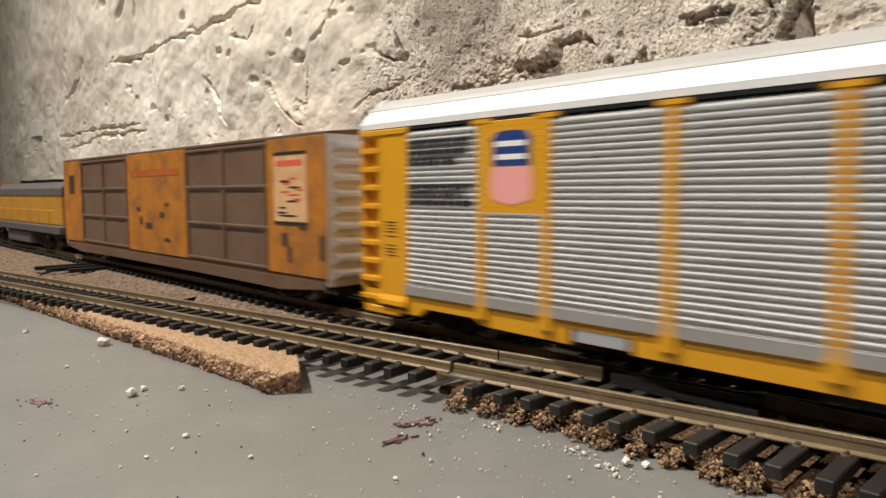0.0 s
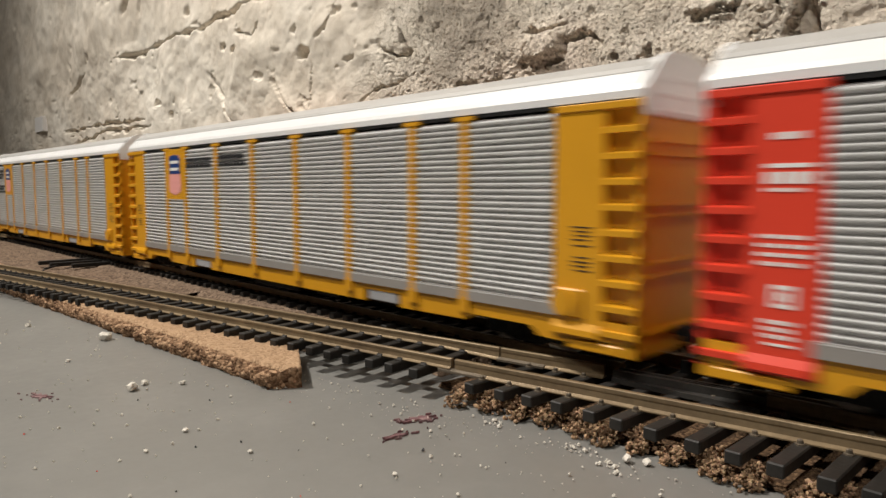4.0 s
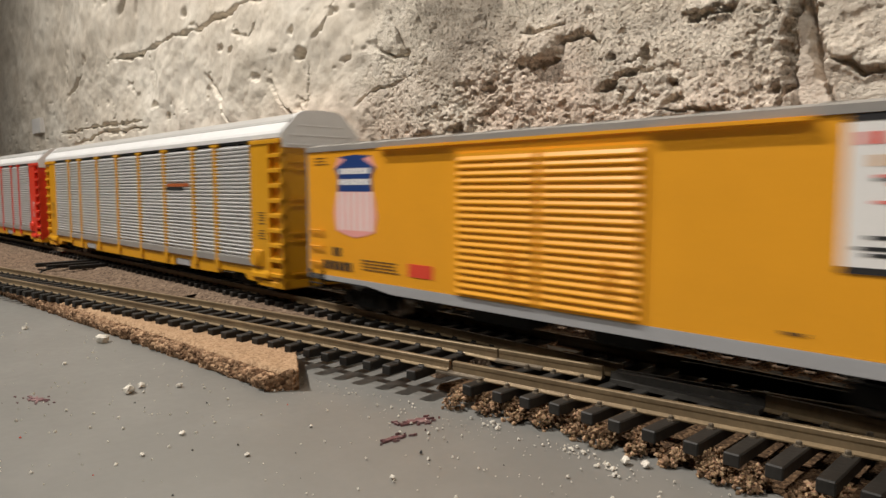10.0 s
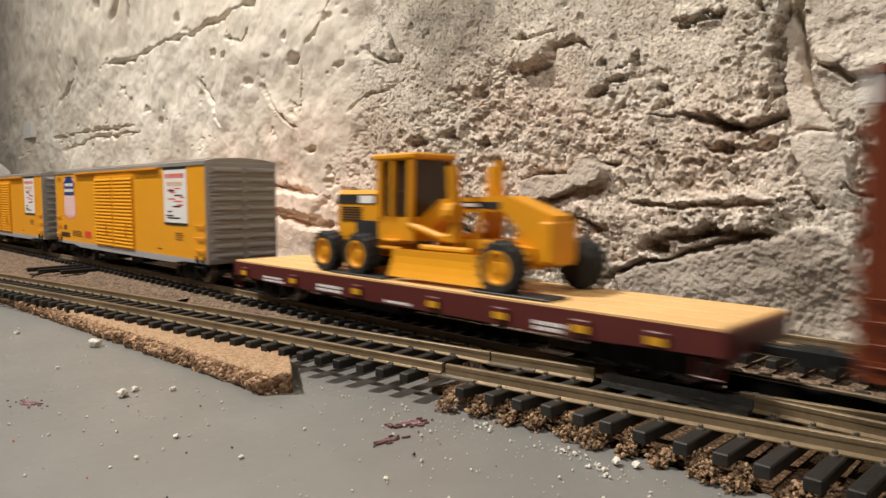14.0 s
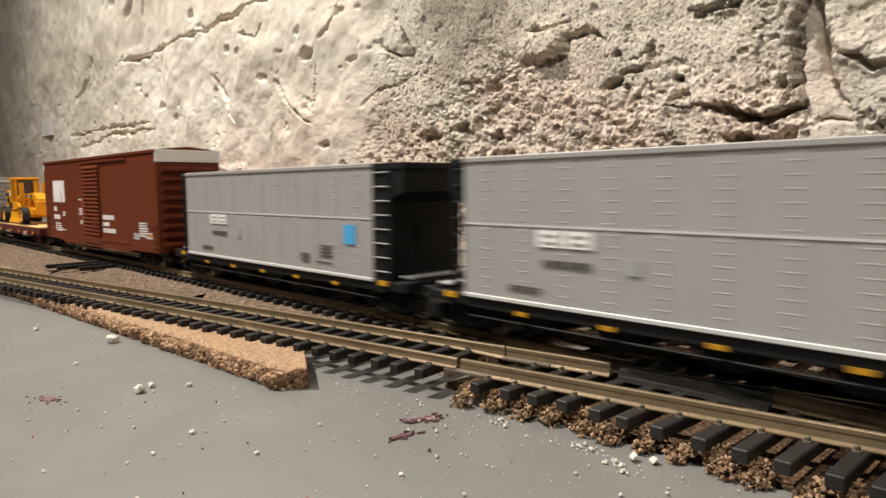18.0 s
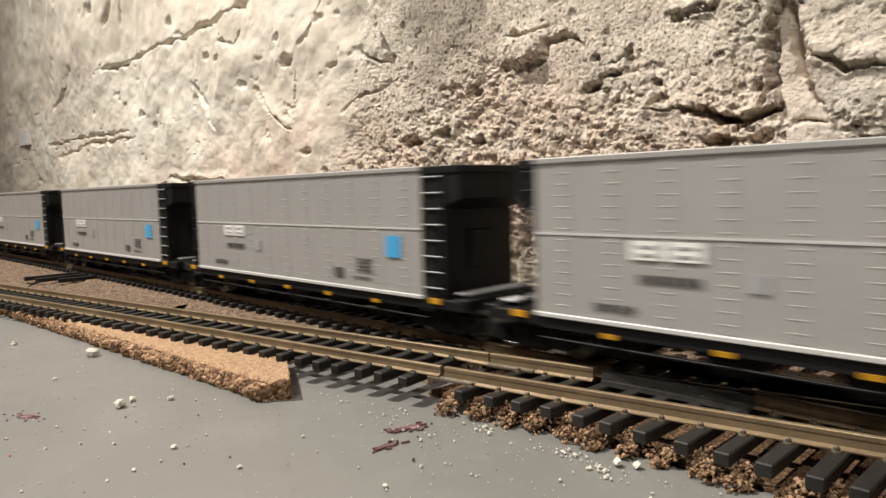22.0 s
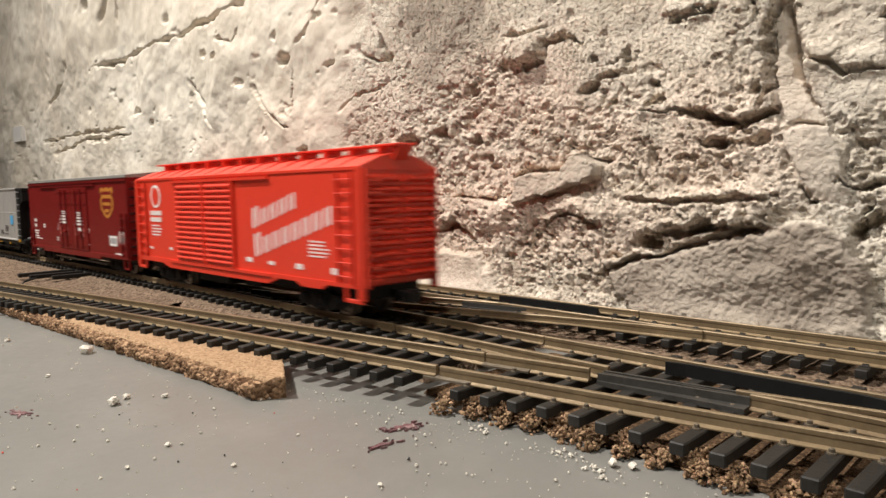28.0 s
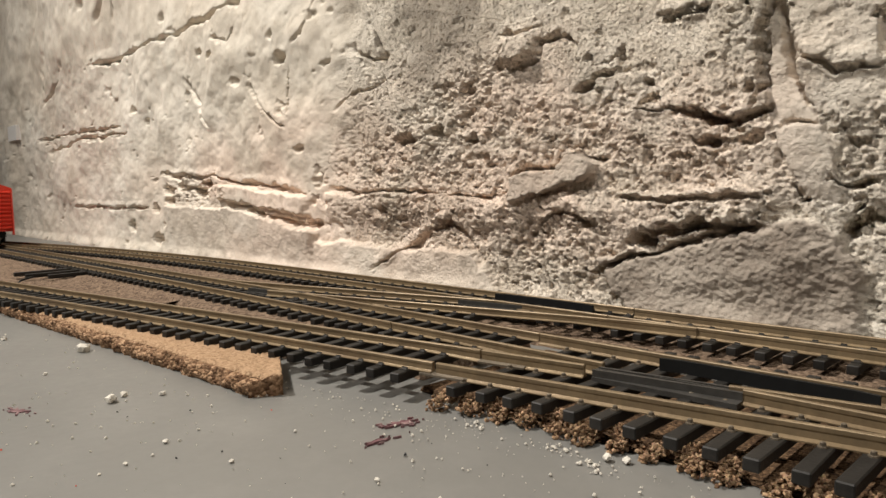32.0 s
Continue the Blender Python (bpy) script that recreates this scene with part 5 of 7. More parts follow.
def autorack(label, paint, front=None):
    L, hw = 317.0, 18.3
    half = L / 2
    car = thing("autorack", label, "train car", "autoracks of the train")
    part("body", Shape().box(-half + 22, half - 22, -hw + 1.2, hw - 1.2, 12, 61), SILVER, car)
    part("core", Shape().box(-half + 3, half - 3, -hw + 3.2, hw - 3.2, 12, 60.8), paint, car)
    roof = Shape().along_x(-half + 0.6, half - 0.6, [(-hw - 0.2, 62.5), (-hw - 0.3, 64.2), (-hw + 0.4, 65.4), (-13.6, 69.8), (-9.0, 72.3), (-6.0, 72.9), (0, 73.4), (6.0, 72.9), (9.0, 72.3), (13.6, 69.8), (hw - 0.4, 65.4), (hw + 0.3, 64.2), (hw + 0.2, 62.5)])
    roof_ob = part("roof", roof, ROOFWHITE, car, "white ribbed roof with sloped flanks")
    part("roof_top", Shape().along_x(-half + 0.5, half - 0.5, [(-14.6, 68.4), (-14.85, 68.8), (-13.7, 69.95), (-9.1, 72.45), (-6.0, 73.05), (0, 73.55), (6.0, 73.05), (9.1, 72.45), (13.7, 69.95), (14.85, 68.8), (14.6, 68.4)]), ROOFGREY, roof_ob, "grey roof sheet")
    seams = Shape()
    for k in range(1, 80):
        x = -half + k * L / 80
        seams.along_x(x - 0.14, x + 0.14, [(-hw - 0.38, 64.25), (-hw + 0.30, 65.5), (-13.7, 69.9), (-13.4, 69.4), (-hw + 0.7, 64.7)])
    part("roof_seams", seams, ROOFWHITE, roof_ob)
    for e in (-1, 1):
        a, b = sorted((e * (half - 1.4), e * (half + 0.5)))
        part("roof_end_cap", Shape().along_x(a, b, [(-hw + 0.4, 58.8), (-hw - 0.1, 64.2), (-11.0, 71.9), (-8.0, 73.3), (0, 73.9), (8.0, 73.3), (11.0, 71.9), (hw + 0.1, 64.2), (hw - 0.4, 58.8)]), ROOFWHITE, car, "pale grey roof end")
        a, b = sorted((e * (half - 2.0), e * (half - 0.5)))
        door = part("end_door", Shape().box(a, b, -hw + 1.0, hw - 1.0, 7, 58.9, 0.3), paint, car)
        for z in (9, 22, 25, 36, 38.5, 50, 53):
            a, b = sorted((e * (half - 0.6), e * (half + 0.2)))
            part("door_bar", Shape().box(a, b, -hw + 4, hw - 4, z, z + 0.7), paint, door)
        a, b = sorted((e * (half - 0.2), e * (half + 0.7)))
        for z in (59.6, 63.4, 67.2):
            part("cap_rib", Shape().box(a, b, -hw + 2.5 + max(0, z - 62), hw - 2.5 - max(0, z - 62), z, z + 0.6, 0.1), ROOFWHITE, car)
    # posts, and a black strip that stands in for the shaded gap under the eave
    part("eave", Shape().box(-half + 1, half - 1, -hw - 0.1, -hw + 0.9, 61.5, 62.4).box(-half + 1, half - 1, hw - 0.9, hw + 0.1, 61.5, 62.4), BLACK, car, "black strip in place of the shaded gap under the eave")
    x = -half + 23.2
    post = Shape().box(-1.4, 1.4, -hw - 0.95, -hw + 0.4, 8.2, 61.2, 0.15).box(-3.4, 3.4, -hw - 1.1, -hw + 0.4, 60.9, 62.0).box(-1.8, 1.8, -hw - 1.05, -hw + 0.4, 8.0, 12.2).mesh("post", paint)
    for k in "ABCCCCCBA":
        w = PANEL_W[k]
        p = part("side_panel", PANEL_MESH[k], SILVER, car)
        p.matrix_basis = pose((x + w / 2) * 0.001, -hw * 0.001, 0)
        q = part("side_panel", PANEL_MESH[k], SILVER, car)
        q.matrix_basis = pose((x + w / 2) * 0.001, hw * 0.001, 0, 0, 0, 180)
        if x > -half + 24:
            b = part("post", post, paint, car)
            b.matrix_basis = pose(x * 0.001, 0, 0)
            b = part("post", post, paint, car)
            b.matrix_basis = pose(x * 0.001, 0, 0, 0, 0, 180)
        x += w
    part("base_strip", Shape().box(-half + 22, half - 22, -hw - 0.92, -hw + 0.6, 11.4, 14.5), ENDGREY, car, "plain grey strip under the corrugated panels")
    # corner bays with their row of steps
    for e in (-1, 1):
        s = Shape()
        a, b = sorted((e * (half - 23.2), e * (half - 9.0)))
        s.box(a, b, -hw - 0.5, -hw + 1.4, 6.6, 61.0, 0.2)
        a, b = sorted((e * (half - 23.4), e * (half + 0.1)))
        s.box(a, b, -hw - 0.9, -hw + 1.4, 60.3, 62.1, 0.2)
        bay = part("corner_bay", s, paint, car)
        part("bay_foot", Shape().along_x(*sorted((e * (half - 22.5), e * (half - 9.6))), [(-hw - 0.4, 7.0), (-hw - 1.5, 7.4), (-hw - 1.4, 8.8), (-hw - 0.4, 10.6)]), paint, bay)
        a, b = sorted((e * (half - 23.2), e * (half - 0.4)))
        part("corner_bay", Shape().box(a, b, hw - 1.4, hw + 0.5, 6.6, 61.6, 0.2), paint, car)
        s = Shape()
        a, b = sorted((e * (half - 9.2), e * (half - 0.6)))
        s.box(a, b, -hw + 1.6, -hw + 2.6, 7, 60.4)
        a, b = sorted((e * (half - 1.2), e * (half + 0.1)))
        s.box(a, b, -hw - 0.1, -hw + 2.0, 6, 60.4)
        part("step_frame", s, paint, bay)
        a, b = sorted((e * (half - 9.4), e * (half + 0.1)))
        rung = Shape().along_x(a, b, [(-hw - 0.9, 0), (-hw + 1.8, 0), (-hw + 1.8, 1.9), (-hw - 0.9, 1.3)]).mesh("step", paint)
        for k in range(9):
            part("step", rung, paint, bay).matrix_basis = pose(0, 0, (8.2 + 5.85 * k) * 0.001)
        a, b = sorted((e * (half - 18), e * (half - 12)))
        print_rows = Shape()
        for k, z in enumerate((33.2, 32.2, 31.2, 30.2, 28.8, 26.0, 24.9, 23.9, 22.8)):
            print_rows.box(a + 0.5 * (k % 3), b - 0.7 * (k % 2), -hw - 0.62, -hw, z, z + 0.28)
        if paint is not RED or e > 0:
            tagged(part("small_print", print_rows, WHITE if paint == RED else INK, bay), kind="stuff")
        s = Shape()
        a, b = sorted((e * (half - 22), e * (half - 14)))
        s.rod((e * (half - 19.5), -hw - 0.4, 15.0), (e * (half - 19.5), -hw - 2.0, 15.0), 3.2, 14)
        s.box(a, b, -hw - 1.3, -hw, 11.5, 18.5, 0.4)
        if e > 0:
            part("brake_wheel_box", s, paint, bay)
    # side sill in lengths, deep between the trucks
    y0, y1 = -hw - 0.1, -hw + 1.6
    sill = Shape()
    sill.along_y(y0, y1, [(-58.0, 11.5), (-58.0, 5.6), (57.5, 5.6), (57.5, 11.5)])
    sill.box(-half + 60, half - 60, y0 + 0.2, y1, 9.4, 11.6)
    for e in (-1, 1):
        pts = [(76, 11.5), (76, 5.4), (104, 5.8), (108, 7.6), (128, 7.6), (131, 5.2), (140, 5.0), (144, 7.0), (half, 6.5), (half, 11.5)]
        sill.along_y(y0, y1, [(e * px, pz) for px, pz in pts])
        sill.box(*sorted((e * 140, e * (half - 4))), y0 - 0.5, y1, 3.8, 6.2, 0.3)
        sill.box(*sorted((e * (half - 6), e * (half - 0.5))), y0, y1 + 30, 3.6, 7.2, 0.3)
    part("side_sill", sill, YELLOW, car, "yellow side sill")
    for e in (-1, 1):
        part("sill_plate", Shape().box(*sorted((e * 59.5, e * 74.5)), y0 + 0.1, y1, 6.2, 9.4, 0.2), SILLGREY, car, "pale grey plate in the sill")
    part("underframe", Shape().box(-half + 4, half - 4, -9, 9, 7.5, 12.5).box(-90, 90, -13, 13, 4.6, 9).box(-20, 14, -17.2, -13, 3.6, 8.5).box(26, 40, -17.0, -13, 4.0, 9), BLACK, car)
    for e in (-1, 1):
        truck(car, e * 122)
    couplers(car, half, 6.9)
    if front in ("print", "blocks"):
        x0 = -half + 53.9
        part("emblem_panel", Shape().box(x0 + 0.9, x0 + 21.2, -hw - 0.95, -hw + 0.2, 37.0, 61.3, 0.15), paint, car)
        plate = part("shield", Shape().along_y(-hw - 1.1, -hw - 0.7, [(x0 + 3.6 + u * 14.2, 39.2 + v * 19.6) for u, v in SHIELD]), PINK, car, "striped shield emblem, blue above pale red")
        cap = Shape().along_y(-hw - 1.18, -hw - 0.8, [(x0 + 4.5, 49.4), (x0 + 17.0, 49.4), (x0 + 16.8, 54), (x0 + 17.4, 56.2), (x0 + 15.6, 58.2), (x0 + 10.7, 58.6), (x0 + 5.8, 58.2), (x0 + 4.0, 56.2), (x0 + 4.7, 54)])
        part("shield_top", cap, BLUE, plate)
        part("shield_bars", Shape().box(x0 + 5.6, x0 + 15.8, -hw - 1.26, -hw - 0.9, 51.0, 52.4).box(x0 + 5.6, x0 + 15.8, -hw - 1.26, -hw - 0.9, 54.4, 55.8), WHITE, plate)
    if front == "print":
        bars(car, "lettering", INK, text_rows(-half + 78, -half + 106, 56.4, 2, 1.9, 0.7, 3, 3.0) + text_rows(-half + 112, -half + 139, 56.8, 2, 2.1, 0.7, 5, 3.0), -hw - 0.87)
    if front == "blocks":
        bars(car, "lettering", INK, text_rows(-half + 24, -half + 52, 57.6, 3, 2.0, 0.6, 7, 3.4) + text_rows(-half + 24, -half + 52, 45.0, 3, 1.7, 0.6, 8, 3.4), -hw - 0.87)
    if front == "stripe":
        bars(car, "orange_flash", FADEDRED, [(-half + 211.5, -half + 236.5, 44.0, 45.5)], -hw - 0.9)
        bars(car, "flash_shade", INK, [(-half + 211.5, -half + 230.0, 42.4, 43.9)], -hw - 0.9)
    if front == "white":
        rows = text_rows(-half + 13.5, -half + 20.5, 53.0, 1, 1.3, 0.5, 11, 1.5)
        for z, h, k in ((47.2, 0.8, 1), (45.6, 2.2, 2), (42.6, 0.7, 3)):
            rows += text_rows(-half + 12.5, -half + 21.5, z, 1, h, 0.4, 12 + k, 1.8 if k != 1 else 9.0)
        rows += text_rows(-half + 11.5, -half + 22.0, 33.8, 4, 0.75, 1.0, 16, 1.6) + [(-half + 14.5, -half + 15.3, 19.8, 24.2), (-half + 17.8, -half + 18.6, 19.8, 24.2), (-half + 15.3, -half + 17.8, 23.4, 24.2), (-half + 15.3, -half + 17.8, 19.8, 20.6), (-half + 15.9, -half + 17.2, 21.2, 22.8)]
        rows += text_rows(-half + 13.0, -half + 20.0, 17.4, 3, 0.8, 0.6, 17, 1.4) + [(-half + 13.5, -half + 19.0, 12.4, 12.9)]
        bars(car, "lettering", WHITE, rows, -hw - 0.5)
    return car


on_train(autorack("yellow autorack with corrugated grey sides and black lettering blocks", YELLOW, "blocks"), -0.0214)
on_train(autorack("yellow autorack with corrugated grey sides and a shield emblem", YELLOW, "print"), 0.3086)
on_train(autorack("red-ended autorack with corrugated grey sides and yellow sill", RED, "white"), 0.6400)
on_train(autorack("yellow autorack with corrugated grey sides and an orange flash", YELLOW, "stripe"), 0.9745)


# ---- yellow boxcar with louvred double door ----
def map_sign(car, x0, x1, z0, z1, y, paper=None):
    board = bars(car, "map_sign", paper or WHITE, [(x0, x1, z0, z1)], y, "faded peach sign with route lines" if paper else "white sign with red and black route lines")
    w, h = x1 - x0, z1 - z0
    for e0, e1 in ((z1 - 1.3, z1), (z0, z0 + 1.2)):
        part("sign_edge", Shape().box(x0, x1, y - 0.24, y, e0, e1), INK, board)
    for k in range(7):
        u = x0 + w * (0.08 + 0.12 * k)
        part("heading_mark", Shape().box(u, u + 2.0, y - 0.24, y, z1 - 5.4, z1 - 3.2), REDPRINT, board)
    for k in range(5):
        u = x0 + w * (0.16 + 0.14 * k)
        part("heading_mark", Shape().box(u, u + 2.2, y - 0.24, y, z1 - 9.2, z1 - 7.2), FADED, board)
    for u, v, l in ((0.2, 0.60, 0.2), (0.48, 0.62, 0.24), (0.3, 0.55, 0.2), (0.2, 0.44, 0.3), (0.45, 0.40, 0.35), (0.6, 0.34, 0.25), (0.7, 0.47, 0.2)):
        part("route_line", Shape().box(x0 + w * u, x0 + w * (u + l), y - 0.24, y, z0 + h * v, z0 + h * v + 0.6), REDPRINT, board)
    for u, v, l in ((0.2, 0.58, 0.3), (0.48, 0.50, 0.32), (0.4, 0.31, 0.34), (0.16, 0.22, 0.2), (0.1, 0.15, 0.3), (0.15, 0.11, 0.55)):
        part("route_line", Shape().box(x0 + w * u, x0 + w * (u + l), y - 0.24, y, z0 + h * v, z0 + h * v + 0.7), INK, board)
    return board


def yellow_boxcar(label):
    L, hw = 220.0, 17.8
    half = L / 2
    X = lambda u: u - half
    car = thing("boxcar", label, "train car", "yellow boxcars of the train")
    part("body", Shape().box(-half + 1, half - 1, -hw, hw, 12.2, 55.9, 0.3), ARMOUR, car)
    part("roof", Shape().along_x(-half + 0.3, half - 0.3, [(-hw - 0.4, 55.7), (-hw - 0.4, 57.4), (-12, 58.6), (0, 59.3), (12, 58.6), (hw + 0.4, 57.4), (hw + 0.4, 55.7)]), ENDGREY, car, "grey roof")
    ribs = Shape()
    for k in range(1, 18):
        x = -half + L * k / 18
        ribs.along_x(x - 0.5, x + 0.5, [(-hw - 0.3, 57.5), (-12, 58.9), (0, 59.7), (12, 58.9), (hw + 0.3, 57.5), (hw, 57.2), (-hw, 57.2)])
    part("roof_ribs", ribs, ENDGREY, car)
    for e in (-1, 1):
        ribbed_end(car, e, half, hw + 0.1, 10.6, 57.0, 10, 1.5, ENDGREY)
        ladder(car, *sorted((e * (half - 10.5), e * (half - 2.5))), -hw, 14, 31, 3, ARMOUR, "grab_iron")
        ladder(car, *sorted((e * (half - 10.5), e * (half - 2.5))), -hw, 7.5, 14, 2, BLACK, "stirrup")
        s = Shape()
        for k in range(10):
            s.rod((e * (half + 0.9), -hw + 0.6, 13 + 4.2 * k), (e * (half + 0.9), -hw + 6.2, 13 + 4.2 * k), 0.3, 6)
        part("end_ladder", s, SILLGREY, car)
    part("side_sill", Shape().along_y(-hw - 0.3, -hw + 1.2, [(-half + 1, 12.4), (-half + 1, 10.8), (X(36), 10.8), (X(48), 9.4), (X(184), 9.4), (X(196), 10.8), (half - 1, 10.8), (half - 1, 12.4)]), SILLGREY, car, "grey side sill")
    part("floor_frame", Shape().box(-half + 3, half - 3, -hw + 1.5, hw - 0.5, 10.0, 12.6).box(-60, 60, -6, 6, 6.5, 11).box(-30, -8, -15, -6, 5.5, 11).box(10, 26, -14, -5, 5.5, 11), BLACK, car)
    part("upper_door_track", Shape().box(X(43.6), X(170), -hw - 0.75, -hw + 0.1, 55.0, 55.8), ARMOUR, car)
    for x0, x1 in ((43.6, 76), (137, 170)):
        part("door_track_ledge", Shape().along_x(X(x0), X(x1), [(-hw + 0.1, 54.6), (-hw - 1.7, 54.9), (-hw - 1.7, 55.6), (-hw + 0.1, 55.6)]), ARMOUR, car)
    for x0, x1 in ((77.7, 106.5), (107.1, 136.0)):
        door = louvred(car, X(x0), X(x1), 12.6, 52.4, -hw - 0.2, 20, ARMOUR, "louvred yellow door leaf", 0.55)
        part("door_handle", Shape().rod((X((x0 + x1) / 2 + 6), -hw - 1.8, 19), (X((x0 + x1) / 2 + 6), -hw - 1.8, 27), 0.35, 6), ARMOUR, door)
    shield(car, X(17.5), X(41.0), 26.4, 54.0, -hw)
    map_sign(car, X(175.1), X(200.6), 27.6, 55.6, -hw)
    bars(car, "red_label", REDPRINT, [(X(56.6), X(67.4), 15.9, 19.9)], -hw)
    bars(car, "lettering", INK, [(X(16 + 3.0 * k), X(18 + 3.0 * k), 19.6, 22.6) for k in range(2)] + [(X(10 + 3.0 * k), X(12.2 + 3.0 * k), 14.8, 17.8) for k in range(6)] + text_rows(X(33), X(52), 19.4, 4, 0.4, 0.6, 21, 2.4)
         + text_rows(X(187), X(197), 24.0, 4, 0.35, 0.7, 22, 2.0) + text_rows(X(166), X(171), 15.6, 1, 0.6, 0.5, 23, 2.0) + text_rows(X(6), X(14), 53.6, 3, 0.3, 0.8, 24, 4.0), -hw)
    for e in (-1, 1):
        truck(car, e * 80)
    couplers(car, half, 12.0)
    return car


first_box = yellow_boxcar("yellow boxcar with grey ribbed ends, louvred doors and a shield")
on_train(first_box, 1.2620)
on_train(copy_thing(first_box, Matrix()), 1.5105)


# ---- weathered orange boxcar ----
def worn_boxcar():
    L, hw = 306.0, 17.8
    half = L / 2
    X = lambda u: (u - 4) * 0.985 - half
    car = thing("boxcar", "weathered orange and rust-brown long boxcar with bright ribbed ends", "train car")
    part("body", Shape().box(-half + 1, half - 1, -hw, hw, 9.0, 63.6, 0.3), WORNBROWN, car)
    part("roof", Shape().along_x(-half + 0.3, half - 0.3, [(-hw - 0.3, 63.2), (-hw - 0.3, 64.2), (0, 66), (hw + 0.3, 64.2), (hw + 0.3, 63.2)]), WORNBROWN, car)
    for x0, x1 in ((4, 40), (121, 197), (273, 314.4)):
        part("side_panel", Shape().box(X(x0) + 0.3, X(x1) - 0.3, -hw - 0.5, -hw + 0.2, 11.5, 63.0, 0.15), WORNORANGE, car, "worn orange side panel")
    for x0, x1 in ((40, 121), (197, 273)):
        s = Shape()
        for z in (12.0, 28.0, 44.4, 61.0):
            s.box(X(x0), X(x1), -hw - 0.65, -hw + 0.1, z, z + 1.3, 0.2)
        for u in (0.02, 0.48, 0.5, 0.97):
            s.box(X(x0 + (x1 - x0) * u), X(x0 + (x1 - x0) * u) + 1.2, -hw - 0.5, -hw + 0.1, 12, 62)
        part("door_frame", s, WORNBROWN, car, "rust-brown door frame")
        for z in (27.2, 43.6):
            part("door_seam", Shape().box(X(x0) + 1.5, X(x1) - 1.5, -hw - 0.45, -hw + 0.1, z, z + 0.7), SMUT, car)
    part("side_sill", Shape().along_y(-hw - 0.4, -hw + 1.2, [(-half + 2, 10.2), (-half + 2, 7.6), (-120, 5.0), (-60, 5.6), (60, 5.6), (120, 5.0), (half - 2, 7.6), (half - 2, 10.2)]), WORNBROWN, car)
    for e in (-1, 1):
        ribbed_end(car, e, half, hw + 0.1, 8.6, 63.4, 9, 1.7, ENDSILVER)
    map_sign(car, X(279), X(302), 30.4, 58.0, -hw - 0.5, FADED)
    for x, w, z, h in ((284, 4, 22, 5), (288, 3, 16, 6), (310, 3, 18, 9), (296, 6, 29, 1), (138, 4, 26, 4), (146, 9, 24, 3), (165, 6, 30, 3), (134, 5, 33, 2), (172, 5, 36, 1.5), (170, 7, 18, 2)):
        bars(car, "stencil", SMUT, [(X(x), X(x + w), z, z + h)], -hw - 0.5)
    bars(car, "faded_lettering", FADEDRED, text_rows(X(127), X(190), 54.6, 1, 3.4, 1, 31, 4.0), -hw - 0.5)
    bars(car, "emblem", SMUT, [(X(16), X(27), 42, 54)], -hw - 0.5, "faded dark emblem")
    part("underframe", Shape().box(-half + 4, half - 4, -12, 12, 6.5, 9.5), BLACK, car)
    for e in (-1, 1):
        truck(car, e * 118)
    couplers(car, half, 10)
    return car


on_train(worn_boxcar(), -0.3555)


# ---- locomotive ahead of it ----
def locomotive():
    L = 235.0
    half = L / 2
    car = thing("diesel_locomotive", "yellow diesel locomotive with a dark grey roof and grey frame", "locomotive")
    part("hood", Shape().along_x(-half + 40, half - 8, [(-12.5, 18.8), (-12.5, 41), (12.5, 41), (12.5, 18.8)]), LOCOYELLOW, car)
    part("roof", Shape().along_x(-half + 38, half - 7, [(-13, 40.8), (-12.4, 46), (-8, 50.5), (8, 50.5), (12.4, 46), (13, 40.8)]), LOCOGREY, car, "dark grey rounded roof")
    part("cab", Shape().along_x(-half + 12, -half + 40.5, [(-16, 18.8), (-16, 44), (-11, 52), (11, 52), (16, 44), (16, 18.8)]), LOCOYELLOW, car)
    for k in range(3):
        part("fan", Shape().rod((-20 + 40 * k, 0, 50), (-20 + 40 * k, 0, 53), 7, 18), BLACK, car)
    part("frame", Shape().box(-half, half, -17, 17, 13.5, 18.9, 0.4), LOCOGREY, car)
    part("walkway_rail", Shape().rod((-half + 42, -16.6, 30), (half - 4, -16.6, 30), 0.35, 6), MARK, car)
    for k in range(7):
        x = -half + 48 + 27 * k
        part("rail_post", Shape().rod((x, -16.6, 18.8), (x, -16.6, 30), 0.35, 6), MARK, car)
    part("fuel_tank", Shape().box(-34, 34, -15, 15, 3.2, 13.6, 1.2), LOCOGREY, car)
    for e in (-1, 1):
        truck(car, e * 70)
    couplers(car, half, 8)
    return car


on_train(locomotive(), -0.6420)


